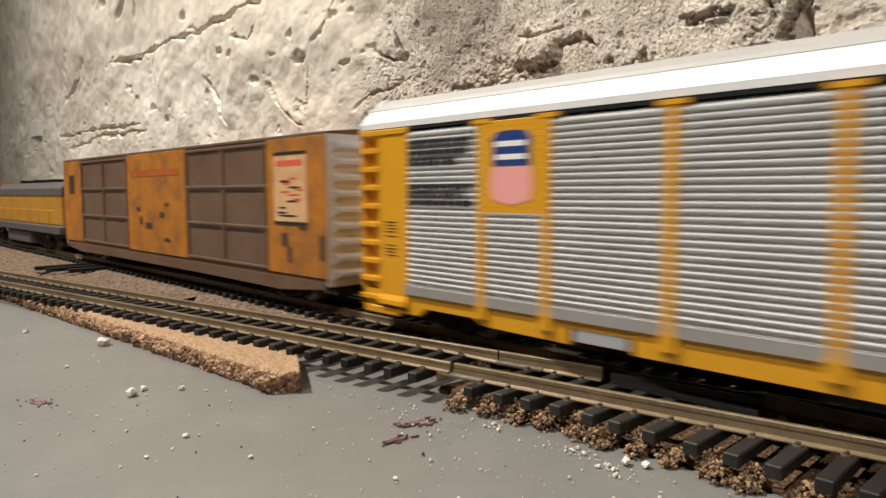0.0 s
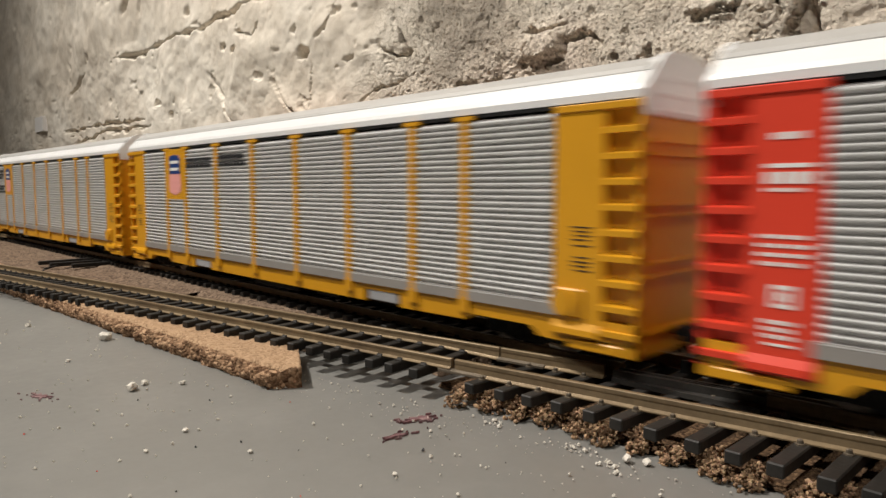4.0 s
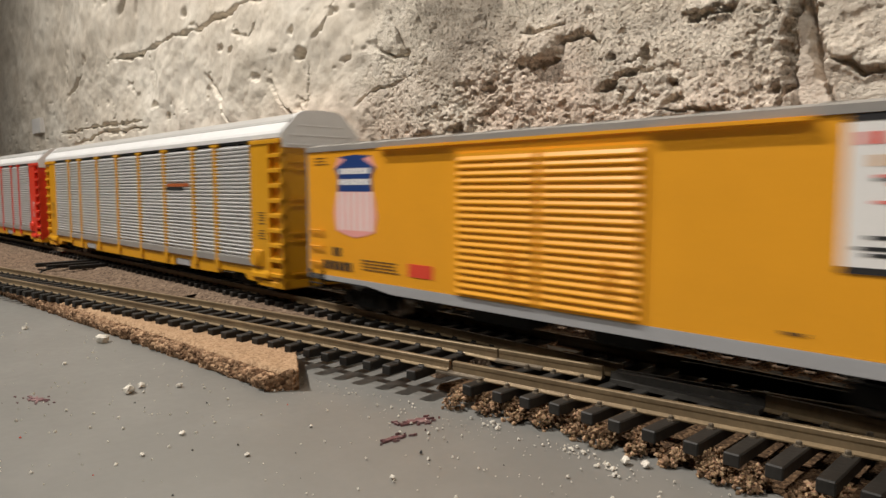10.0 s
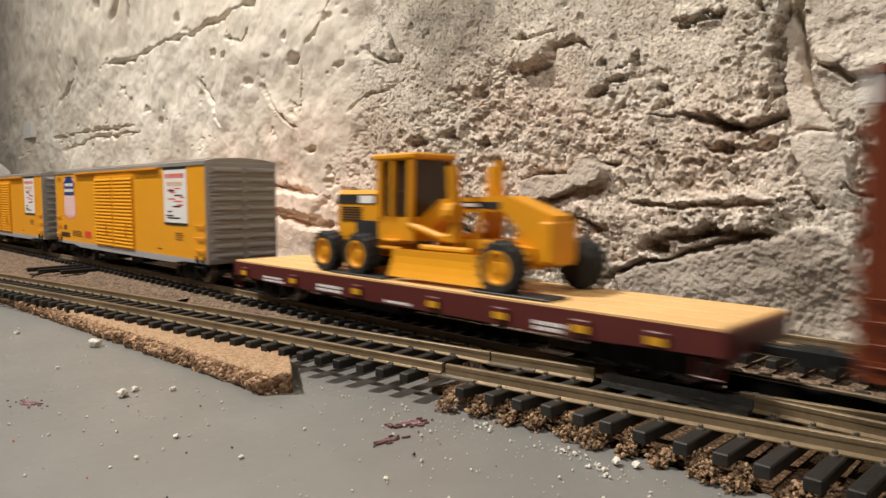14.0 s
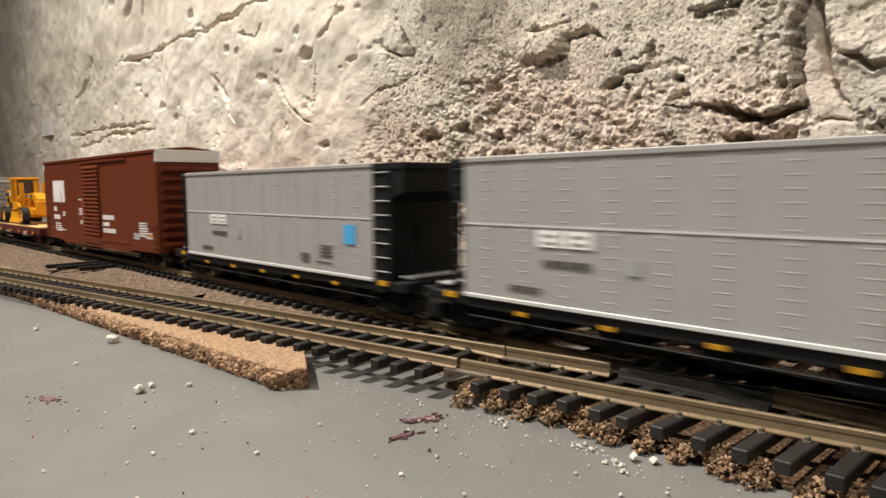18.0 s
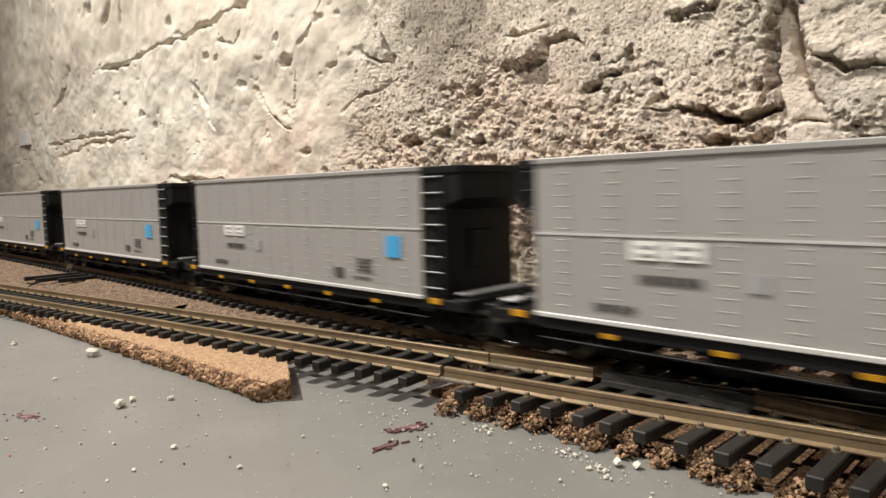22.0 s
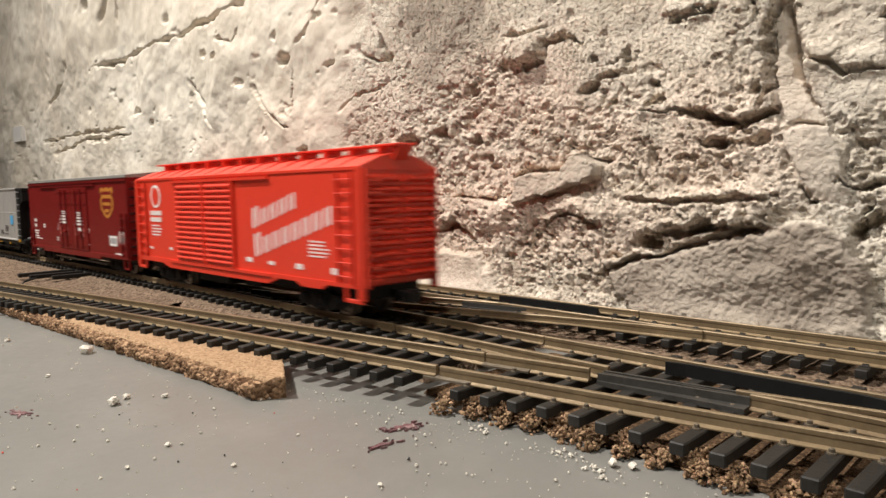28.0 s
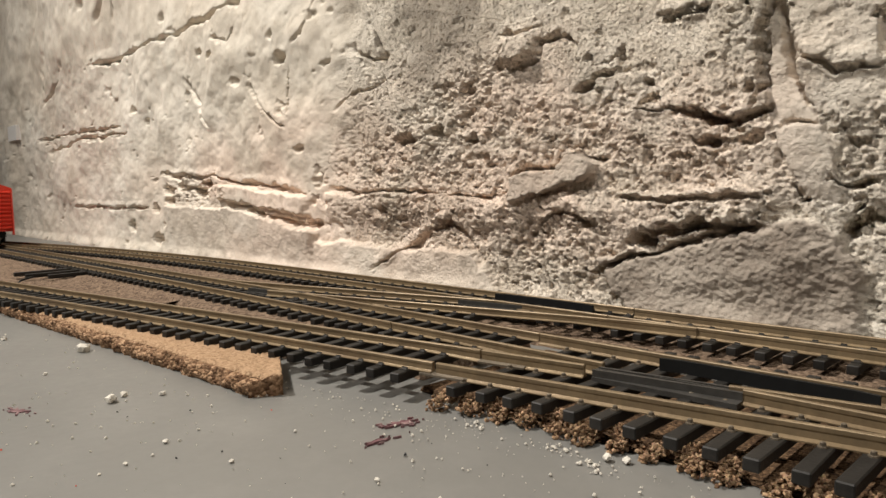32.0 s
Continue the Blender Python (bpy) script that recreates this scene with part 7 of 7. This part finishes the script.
# ---- maroon boxcar ----
def maroon_boxcar():
    L, hw = 177.0, 17.2
    half = L / 2
    X = lambda u: u - half
    car = thing("boxcar", "maroon boxcar with plug doors, white lettering and a gold shield", "train car")
    part("body", Shape().box(-half + 1, half - 1, -hw, hw, 9.4, 53.6, 0.3), MAROON, car)
    part("roof", Shape().along_x(-half + 0.2, half - 0.2, [(-hw - 0.4, 53.4), (-hw - 0.4, 54.8), (0, 56.4), (hw + 0.4, 54.8), (hw + 0.4, 53.4)]), ENDGREY, car, "grey roof")
    part("eave_rail", Shape().box(-half + 0.5, half - 0.5, -hw - 0.6, -hw + 0.2, 51.6, 52.6).box(X(28), X(130), -hw - 0.9, -hw + 0.2, 49.8, 50.6), MAROON, car)
    part("side_sill", Shape().box(-half + 2, half - 2, -hw - 0.5, -hw + 0.6, 9.0, 11.0, 0.2).box(X(30), X(135), -hw - 0.5, -hw + 0.6, 7.6, 9.2), MAROON, car)
    for x0, x1 in ((63, 89.8), (90.2, 117)):
        door = part("plug_door", Shape().box(X(x0), X(x1), -hw - 0.7, -hw + 0.1, 11.4, 49.4, 0.2), MAROON, car)
        for z in (14.0, 22.0, 39.0, 46.0):
            part("door_rib", Shape().box(X(x0) + 1, X(x1) - 1, -hw - 1.0, -hw, z, z + 0.6), MAROON, door)
        for off in (-4, 5):
            u = X((x0 + x1) / 2 + off)
            part("lock_rod", Shape().rod((u, -hw - 1.3, 12), (u, -hw - 1.3, 48), 0.35, 6), MAROON, door)
        part("door_crank", Shape().box(X((x0 + x1) / 2 - 1), X((x0 + x1) / 2 + 4), -hw - 1.9, -hw, 20.6, 22.6, 0.3), MAROON, door)
    for e in (-1, 1):
        ribbed_end(car, e, half, hw + 0.1, 9.0, 53.4, 9, 1.5, MAROON)
        ladder(car, *sorted((e * (half - 9), e * (half - 1.5))), -hw, 10, 34 if e > 0 else 22, 5 if e > 0 else 3, MAROON, "side_ladder")
        s = Shape()
        for k in range(9):
            s.rod((e * (half + 1.6), -hw + 0.5, 12 + 4.4 * k), (e * (half + 1.6), -hw + 7.5, 12 + 4.4 * k), 0.35, 6)
        part("end_ladder", s, BLACK, car)
        part("corner_step", Shape().box(*sorted((e * (half - 8), e * (half - 1))), -hw - 0.3, -hw + 0.6, 3.8, 4.6).box(*sorted((e * (half - 8), e * (half - 7.2))), -hw - 0.3, -hw + 0.6, 4, 9.5).box(*sorted((e * (half - 1.8), e * (half - 1))), -hw - 0.3, -hw + 0.6, 4, 9.5), MAROON, car)
    def crest(sc, cut):
        cx, cz = X(148), 39.8
        pts = [(0, -8.6), (3.5, -7.6), (8.6, -3.4), (9.6, 1.0), (7.6, 4.2), (9.5, 6.6), (7.8, 8.8), (3.8, 7.8), (0, 8.8), (-3.8, 7.8), (-7.8, 8.8), (-9.5, 6.6), (-7.6, 4.2), (-9.6, 1.0), (-8.6, -3.4), (-3.5, -7.6)]
        return [(cx + px * sc, cz + pz * sc) for px, pz in pts]
    emblem = part("gold_shield", Shape().along_y(-hw - 0.16, -hw + 0.1, crest(1.0, 0)), GOLD, car, "gold shield emblem with three bars")
    part("shield_field", Shape().along_y(-hw - 0.2, -hw + 0.1, crest(0.78, 0)), MAROON, emblem)
    part("shield_bars", Shape().box(X(142), X(154), -hw - 0.26, -hw, 42.4, 44.4).box(X(142.5), X(153.5), -hw - 0.26, -hw, 38.4, 40.2).box(X(145), X(151), -hw - 0.26, -hw, 34.6, 36.4), GOLD, emblem)
    bars(car, "lettering", WHITE, text_rows(X(10.5), X(16.5), 29.0, 2, 2.0, 1.6, 81, 1.8)
         + text_rows(X(10.5), X(20), 21.2, 3, 0.9, 0.9, 82, 2.2) + [(X(12), X(27), 15.4, 15.9)] + text_rows(X(30), X(35), 25.6, 2, 1.0, 0.4, 83, 1.6) + [(X(101.5), X(107.5), 23.2, 24.8), (X(112), X(117.5), 22.0, 24.6)]
         + text_rows(X(60), X(66), 26.4, 4, 0.5, 0.6, 84, 1.6) + text_rows(X(58), X(66), 17.6, 2, 0.6, 0.9, 85, 2.0) + text_rows(X(72), X(84), 16.4, 2, 0.6, 0.9, 86, 2.2) + text_rows(X(104), X(118), 15.6, 2, 0.6, 0.8, 87, 2.2)
         + text_rows(X(164), X(171.5), 24.0, 6, 0.6, 0.5, 88, 2.0) + [(X(158), X(166), 11.4, 12.2)], -hw)
    for c, top in ((74.5, 34.9), (103.0, 34.2)):
        rows = [(X(c - 4), X(c + 4), top - 0.7, top), (X(c - 3.5), X(c + 3.5), top - 2.0, top - 1.4)]
        rows += [(X(c - 5.6 - 0.3 * k), X(c + 5.6 + 0.3 * k), top - 4.0 - 1.9 * k, top - 2.9 - 1.9 * k) for k in range(3)]
        bars(car, "door_print", WHITE, rows, -hw - 0.7)
        bars(car, "faded_patch", FADEDPINK, [(X(c - 7.5), X(c - 3.5), 20.0, 25.0), (X(c + 4.5), X(c + 8.5), 19.6, 24.6)], -hw - 0.7, "faded pink patches")
    bars(car, "door_print", WHITE, [(X(101.0), X(106.5), 23.0, 24.8)], -hw - 0.75)
    part("plate_edge", Shape().box(X(149.4), X(160.4), -hw - 0.12, -hw, 16.0, 21.6), WHITE, car, "white edge round the plate")
    bars(car, "plate", SILLGREY, [(X(150.6), X(159.2), 17.2, 20.4)], -hw, "grey plate with a pale edge")
    part("underframe", Shape().box(-half + 3, half - 3, -12, 12, 6, 9.6).box(-30, -5, -15, -5, 4, 8), BLACK, car)
    part("brake_rod", Shape().rod((-40, -15.5, 5.2), (50, -15.5, 4.6), 0.45, 6), STEEL, car)
    for e in (-1, 1):
        truck(car, e * 62)
    couplers(car, half, 14)
    return car


on_train(maroon_boxcar(), 3.3621)


# ---- bright red boxcar at the end of the train ----
def red_boxcar():
    L, hw = 187.0, 16.7
    half = L / 2
    X = lambda u: u - half
    car = thing("boxcar", "bright red boxcar with slanted white lettering, roofwalk and ribbed ends", "train car")
    part("body", Shape().box(-half + 1, half - 1, -hw, hw, 12.4, 51.2, 0.3), GNRED, car)
    part("roof", Shape().along_x(-half + 0.2, half + 0.4, [(-hw - 0.4, 50.8), (-hw - 0.4, 51.8), (-hw * 0.5, 55.2), (0, 56.8), (hw * 0.5, 55.2), (hw + 0.4, 51.8), (hw + 0.4, 50.8)]), GNRED, car)
    ribs = Shape()
    for k in range(1, 15):
        x = -half + L * k / 15
        ribs.along_x(x - 0.45, x + 0.45, [(-hw - 0.2, 52.0), (-hw * 0.5, 55.7), (0, 57.4), (hw * 0.5, 55.7), (hw + 0.2, 52.0), (hw - 1, 51.5), (-hw + 1, 51.5)])
    part("roof_ribs", ribs, GNRED, car)
    for k in range(3):
        part("roofwalk_board", Shape().box(-half - 4, half + 5, -4.2 + 3.0 * k, -1.6 + 3.0 * k, 58.8, 59.5, 0.15), GNRED, car)
    saddle = Shape().box(-0.7, 0.7, -4, 4.4, 56.2, 58.9).mesh("roofwalk_saddle", GNRED)
    for k in range(12):
        part("roofwalk_saddle", saddle, GNRED, car).matrix_basis = pose((-half + 6 + (L - 12) * k / 11) * 0.001, 0, 0)
    part("roofwalk_end", Shape().along_y(-3, 3.4, [(half - 1, 54), (half + 0.6, 54), (half + 4.6, 58.7), (half + 3.2, 58.7)]), GNRED, car)
    for e in (-1, 1):
        ribbed_end(car, e, half, hw + 0.1, 12.2, 51.2, 10, 2.2, GNRED)
        part("end_gable", Shape().along_x(*sorted((e * (half - 1), e * (half + 0.1))), [(-hw, 51), (-hw * 0.5, 54.8), (0, 56.4), (hw * 0.5, 54.8), (hw, 51)]), GNRED, car)
        ladder(car, *sorted((e * (half - 12.5), e * (half - 4.0))), -hw, 13, 50, 8, GNRED, "side_ladder")
        rung = Shape().box(*sorted((e * half, e * (half + 2.8))), -hw + 0.4, -hw + 7.5, 0, 0.9).mesh("rung", GNRED)
        stile = part("end_ladder", Shape().box(*sorted((e * (half + 1.8), e * (half + 2.8))), -hw + 0.2, -hw + 1.2, 12, 51), GNRED, car)
        for k in range(9):
            part("rung", rung, GNRED, stile).matrix_basis = pose(0, 0, 0.014 + 0.0041 * k)
        for y0, y1, z0 in ((-hw - 0.5, -hw + 1.2, 7.6), (hw - 1.2, hw + 0.5, 9.0)):
            part("corner_post", Shape().box(*sorted((e * (half - 2), e * (half + 1.0))), y0, y1, z0, 51.6, 0.2), GNRED, car)
        part("corner_step", Shape().box(*sorted((e * (half - 9), e * (half + 0.6))), -hw - 0.4, -hw + 0.6, 6.6, 8.0, 0.2).box(*sorted((e * (half - 9), e * (half - 8))), -hw - 0.4, -hw + 0.6, 7, 13), GNRED, car)
    part("side_sill", Shape().along_y(-hw - 0.4, -hw + 0.8, [(-half + 3, 13.0), (-half + 3, 10.8), (X(30), 10.8), (X(38), 8.8), (X(128), 8.8), (X(136), 11.4), (X(148), 11.4), (X(152), 9.8), (X(164), 9.8), (X(168), 11.6), (half - 3, 11.6), (half - 3, 13.0)]), GNRED, car)
    part("upper_track", Shape().box(X(44), X(131), -hw - 1.1, -hw + 0.1, 49.0, 50.2), GNRED, car)
    part("lower_track", Shape().box(X(40), X(131), -hw - 0.9, -hw + 0.1, 11.6, 12.8), GNRED, car)
    for x0, x1 in ((48, 76.5), (77, 103)):
        door = part("door", Shape().box(X(x0), X(x1), -hw - 0.7, -hw + 0.1, 12.6, 49.0, 0.2), GNRED, car, "ribbed red door leaf")
        slat = Shape().along_x(X(x0) + 1, X(x1) - 1, [(-hw - 0.6, 0), (-hw - 1.5, 0.5), (-hw - 1.5, 0.9), (-hw - 0.6, 1.7)]).mesh("slat", GNRED)
        for k in range(15):
            part("slat", slat, GNRED, door).matrix_basis = pose(0, 0, 0.014 + 0.0023 * k)
        part("door_post", Shape().box(X(x1) - 0.9, X(x1) + 0.3, -hw - 1.3, -hw, 12.6, 49), GNRED, door)
    # slanted lettering as plain upright bars that climb to the tail
    s = Shape()
    def strokes(u0, u1, zb, height, rise, n, first):
        w = (u1 - u0) / n
        for k in range(n):
            u = u0 + w * k
            h = height if k else first
            z = zb + rise * (u - u0)
            for f0, f1 in ((0.0, 0.20), (0.44, 0.64)):
                s.along_y(-hw - 0.17, -hw + 0.1, [(X(u + w * f0), z + rise * w * f0), (X(u + w * f1), z + rise * w * f1), (X(u + w * f1), z + h + rise * w * f1), (X(u + w * f0), z + h + rise * w * f0)])
    strokes(118, 151, 29.8, 5.8, 0.27, 5, 8.0)
    strokes(119, 173.5, 18.6, 6.4, 0.27, 8, 9.0)
    tagged(part("slanted_lettering", s, WHITE, car, "white slanted lettering bars"), kind="stuff")
    emblem = part("round_emblem", Shape().turned((X(24), -hw + 0.1, 43.0), (0, -1, 0), [(0, 5.6), (0.25, 5.6)], 28), WHITE, car, "white round emblem")
    part("emblem_field", Shape().turned((X(24), -hw, 43.0), (0, -1, 0), [(0, 4.4), (0.22, 4.4)], 24).box(X(22.4), X(25.6), -hw - 0.24, -hw, 41, 45), GNRED, emblem)
    bars(car, "lettering", WHITE, text_rows(X(17), X(31), 36.0, 1, 2.2, 1, 91, 2.2) + text_rows(X(17), X(31), 32.8, 1, 2.2, 1, 92, 2.2) + text_rows(X(18), X(30), 29.0, 4, 0.7, 0.8, 93, 2.0) + text_rows(X(157), X(169), 26.6, 5, 0.6, 0.7, 94, 2.0)
         + [(X(112), X(116.5), 16.4, 18.2), (X(129), X(133), 16.2, 17.6), (X(148), X(152.5), 15.8, 17.8), (X(170.4), X(175), 15.4, 17.6), (X(38), X(41), 17.4, 18.6), (X(15), X(18), 17, 18)], -hw)
    part("underframe", Shape().box(-half + 3, half - 3, -11, 11, 7, 12.6).box(-30, -2, -14, -4, 5, 10).box(12, 24, -14, -5, 6, 11), BLACK, car)
    for e in (-1, 1):
        truck(car, e * 64)
    couplers(car, half, 8)
    return car


on_train(red_boxcar(), 3.5560)


# ---- what lies on the table ----
def crumb(size, seed, flat=0.75):
    bm = bmesh.new()
    bmesh.ops.create_icosphere(bm, subdivisions=2, radius=size / 2)
    r = random.Random(seed)
    off = Vector((r.uniform(0, 50), r.uniform(0, 50), r.uniform(0, 50)))
    for p in bm.verts:
        p.co *= 1 + 0.6 * noise.noise(p.co * (2.2 / size) + off) + 0.45 * noise.noise(p.co * (6 / size) + off)
        p.co.z = p.co.z * flat + size * 0.30
    me = bpy.data.meshes.new("plaster_crumb")
    bm.to_mesh(me)
    bm.free()
    me.materials.append(CRUMB)
    return me


for x, y, size, seed in ((-0.1798, 0.0598, 0.0030, 1), (-0.1830, 0.0640, 0.0018, 2), (-0.2463, 0.0739, 0.0042, 3), (-0.1411, 0.0575, 0.0012, 4), (-0.2905, 0.0600, 0.0022, 5), (-0.1765, 0.0715, 0.0016, 6),
                         (-0.1208, 0.0620, 0.0009, 7), (-0.1350, 0.0470, 0.0009, 8), (-0.0675, 0.1125, 0.0018, 9), (-0.0640, 0.1140, 0.0016, 10), (-0.2230, 0.0560, 0.0012, 11), (-0.0930, 0.0760, 0.0009, 12)):
    ob = tagged(new("plaster_crumb", crumb(size, seed)), "rough white crumb of plaster on the grey table", "crumb", "plaster crumbs on the table")
    ob.matrix_basis = pose(x, y, 0, 0, 0, seed * 47)


def grit(name, material, label, seed, count, place):
    """Fine grit, scattered as one stuff object."""
    r = random.Random(seed)
    s = Shape()
    for _ in range(count):
        x, y, d = place(r)
        d *= 1000
        c = (x * 1000, y * 1000, 0.3 * d)
        vs = []
        for ring, (wide, tall) in enumerate(((0.5, -0.05), (0.48, 0.22), (0.26, 0.5))):
            for k in range(6):
                t = 2 * math.pi * k / 6 + 0.4 * ring
                q = d * wide * r.uniform(0.65, 1.15)
                vs.append((c[0] + q * math.cos(t), c[1] + q * math.sin(t), d * tall * r.uniform(0.8, 1.2)))
        fs = [(j * 6 + k, j * 6 + (k + 1) % 6, (j + 1) * 6 + (k + 1) % 6, (j + 1) * 6 + k) for j in range(2) for k in range(6)]
        s.add(vs, fs + [tuple(range(12, 18)), tuple(range(6))[::-1]])
    return tagged(new(name, s.mesh(name, material)), label, "grit", kind="stuff")


def near_switch(r):
    x = r.uniform(-0.17, -0.02)
    return x, min(0.1125, near_y(x) - 0.018) - abs(r.gauss(0, 0.007)), 0.00015 + 0.0006 * r.random() ** 3


def anywhere(r):
    x = -0.03 - abs(r.gauss(0, 0.16))
    return x, r.uniform(0.0, min(0.12, near_y(x) - 0.022)), r.choice((0.0002, 0.0003, 0.0003, 0.0004, 0.0005, 0.0008))


def at_heap(r):
    cx, cy = r.choice(((-0.078, 0.1105), (-0.069, 0.1090), (-0.066, 0.1085), (-0.099, 0.1100)))
    return r.gauss(cx, 0.0022), r.gauss(cy, 0.0012), 0.0003 + 0.0008 * r.random() ** 2


grit("plaster_grit", CRUMB, "fine white plaster grit on the grey table", 61, 260, near_switch)
grit("plaster_grit", CRUMB, "scattered white plaster specks on the grey table", 62, 520, anywhere)
grit("plaster_grit", CRUMB, "small heap of white plaster grit by the switch", 63, 60, at_heap)
grit("dark_specks", INK, "scattered dark specks on the grey table", 64, 45, anywhere)
grit("red_specks", REDPRINT, "a few tiny red specks on the table", 65, 5, anywhere)


def stain(x, y, rx, ry, turn, seed, label):
    """A thin ragged film of dried paint: a torn main patch and flecks round it."""
    r = random.Random(seed)
    s = Shape()
    for k in range(16):
        a, b, w = (0, 0, 1.0) if k == 0 else (r.gauss(0, 0.75), r.gauss(0, 0.75), r.uniform(0.06, 0.30))
        n = 40 if k == 0 else 14
        rim = []
        for q in range(n):
            t = 2 * math.pi * q / n
            d = w * (0.55 + 0.75 * noise.noise((2.2 * math.cos(t) + 7 * k, 2.2 * math.sin(t), seed)) + 0.35 * noise.noise((6 * math.cos(t), 6 * math.sin(t), seed + k)))
            rim.append(((a + max(0.1 * w, d) * math.cos(t)) * rx, (b + max(0.1 * w, d) * math.sin(t)) * ry))
        mx, my = sum(p[0] for p in rim) / n, sum(p[1] for p in rim) / n
        h = 0.16 + 0.02 * r.random()
        s.add([(px * 1000, py * 1000, -0.6) for px, py in rim] + [(px * 1000, py * 1000, h) for px, py in rim] + [(mx * 1000, my * 1000, h + 0.05)],
              [(n + q, n + (q + 1) % n, 2 * n) for q in range(n)] + [(q, (q + 1) % n, n + (q + 1) % n, n + q) for q in range(n)])
    ob = tagged(new("paint_stain", s.mesh("paint_stain", STAIN)), label, "stain", kind="structure")
    ob.matrix_basis = pose(x, y, 0, 0, 0, turn)


stain(-0.190, 0.0412, 0.0042, 0.0022, 20, 1, "dried dark red paint spot on the table")
stain(-0.1130, 0.0995, 0.0050, 0.0020, 72, 2, "dried dark red paint smear on the table")
stain(-0.1080, 0.0890, 0.0042, 0.0010, 80, 5, "scuffed pale red paint flecks on the table")


# lumps of broken cork between the switch's ties, each a clump of grains
def clump(size, seed):
    r = random.Random(seed)
    bm = bmesh.new()
    for k in range(52):
        u, t = r.uniform(-0.35, 1.0), r.uniform(0, 2 * math.pi)
        w = math.sqrt(max(0.05, 1 - u * u)) * r.uniform(0.55, 1.0)
        at = Vector((0.5 * size * w * math.cos(t), 0.5 * size * w * math.sin(t), 0.5 * size * u * r.uniform(0.6, 1.0) + 0.2 * size))
        d = r.uniform(0.0004, 0.0009)
        fresh = bmesh.ops.create_icosphere(bm, subdivisions=1, radius=d * 0.62)["verts"]
        turn = Matrix.Rotation(r.uniform(0, 6), 3, Vector((r.gauss(0, 1), r.gauss(0, 1), r.gauss(0, 1))).normalized())
        for q in fresh:
            q.co = at + turn @ Vector((q.co.x * r.uniform(0.7, 1.7), q.co.y * r.uniform(0.5, 1.3), q.co.z * r.uniform(0.4, 1.2)))
    me = bpy.data.meshes.new("cork_lump")
    bm.to_mesh(me)
    bm.free()
    me.materials.append(CORKGRAIN)
    return me


def cork_lumps():
    r = random.Random(17)
    meshes = [clump(0.0032 + 0.0003 * k, 200 + k) for k in range(9)]
    x = -0.1170
    while x < 0.03:
        foot = min(0.1165, near_y(x) - 0.0150) + 0.0012
        for row in range(2):
            for _ in range(2):
                ob = tagged(new("cork_lump", r.choice(meshes)), "broken lump of brown cork between the ties", "cork lump", "broken cork lumps under the switch")
                ob.matrix_basis = pose(x + 0.00375 + r.uniform(-0.0018, 0.0018), foot + 0.0024 * row + r.uniform(-0.0008, 0.0010), (0.0, 0.0010)[row] + r.uniform(-0.0006, 0.0004), r.uniform(-25, 25), r.uniform(-25, 25), r.uniform(0, 360))
        x += 0.0075


cork_lumps()

# white tag on the wall, far along
tag = Shape().box(-20, 22, -0.4, 6, -9, 11)
tag_ob = tagged(new("paper_tag", tag.mesh("paper_tag", WHITE)), "small blank white tag stuck on the wall", "tag")
tag_out = float(wall_relief(np.array([[-1.075]]), np.array([[0.139]]))[0][0, 0])
tag_ob.matrix_basis = pose(-1.075, WALL_Y - tag_out - 0.0022, 0.139)

# added fill lamp, a glowing disc in a plain rim, and the reflector lamp
GLOW = bpy.data.materials.new("lamp_glow")
GLOW.use_nodes = True
GLOW.node_tree.nodes["Principled BSDF"].inputs["Emission Color"].default_value = (1, 0.9, 0.78, 1)
GLOW.node_tree.nodes["Principled BSDF"].inputs["Emission Strength"].default_value = 6.0
lamp = thing("ceiling_lamp", "round white fill lamp added under the ceiling, switched on", "lamp")
lamp.matrix_basis = pose(ROUND_AT[0], ROUND_AT[1], 0)
part("rim", Shape().turned((0, 0, 1500), (0, 0, -1), [(0, 130), (30, 130), (30, 118)], 32), CEILING, lamp)
part("diffuser", Shape().turned((0, 0, 1490), (0, 0, -1), [(0, 116), (14, 108), (20, 70)], 32), GLOW, lamp)
reflector = thing("reflector_lamp", "small reflector lamp hung under the ceiling, switched on", "lamp")
reflector.matrix_basis = pose(SPOT_AT[0], SPOT_AT[1], 0)
part("stem", Shape().rod((-60, 0, 1500), (-60, 0, 1475), 8, 10), CEILING, reflector)
part("shade", Shape().turned((-62, 0, 1492), (0.68, 0.05, -0.73), [(0, 25), (30, 45), (56, 55)], 24), CEILING, reflector)


def motions():
    steps = [2.0 * k for k in range(17)]
    for car, middle in TRAIN + [(grader_ob, GRADER_MIDDLE)]:
        lift = 0.0149 if car is grader_ob else 0.0
        rows = []
        for t in steps:
            x = middle - SPEED * t
            rows.append((t, pose(x, train_y(x), RAIL + lift, 0, 0, math.degrees(heading(train_y, x)))))
        walk(car, rows)


motions()
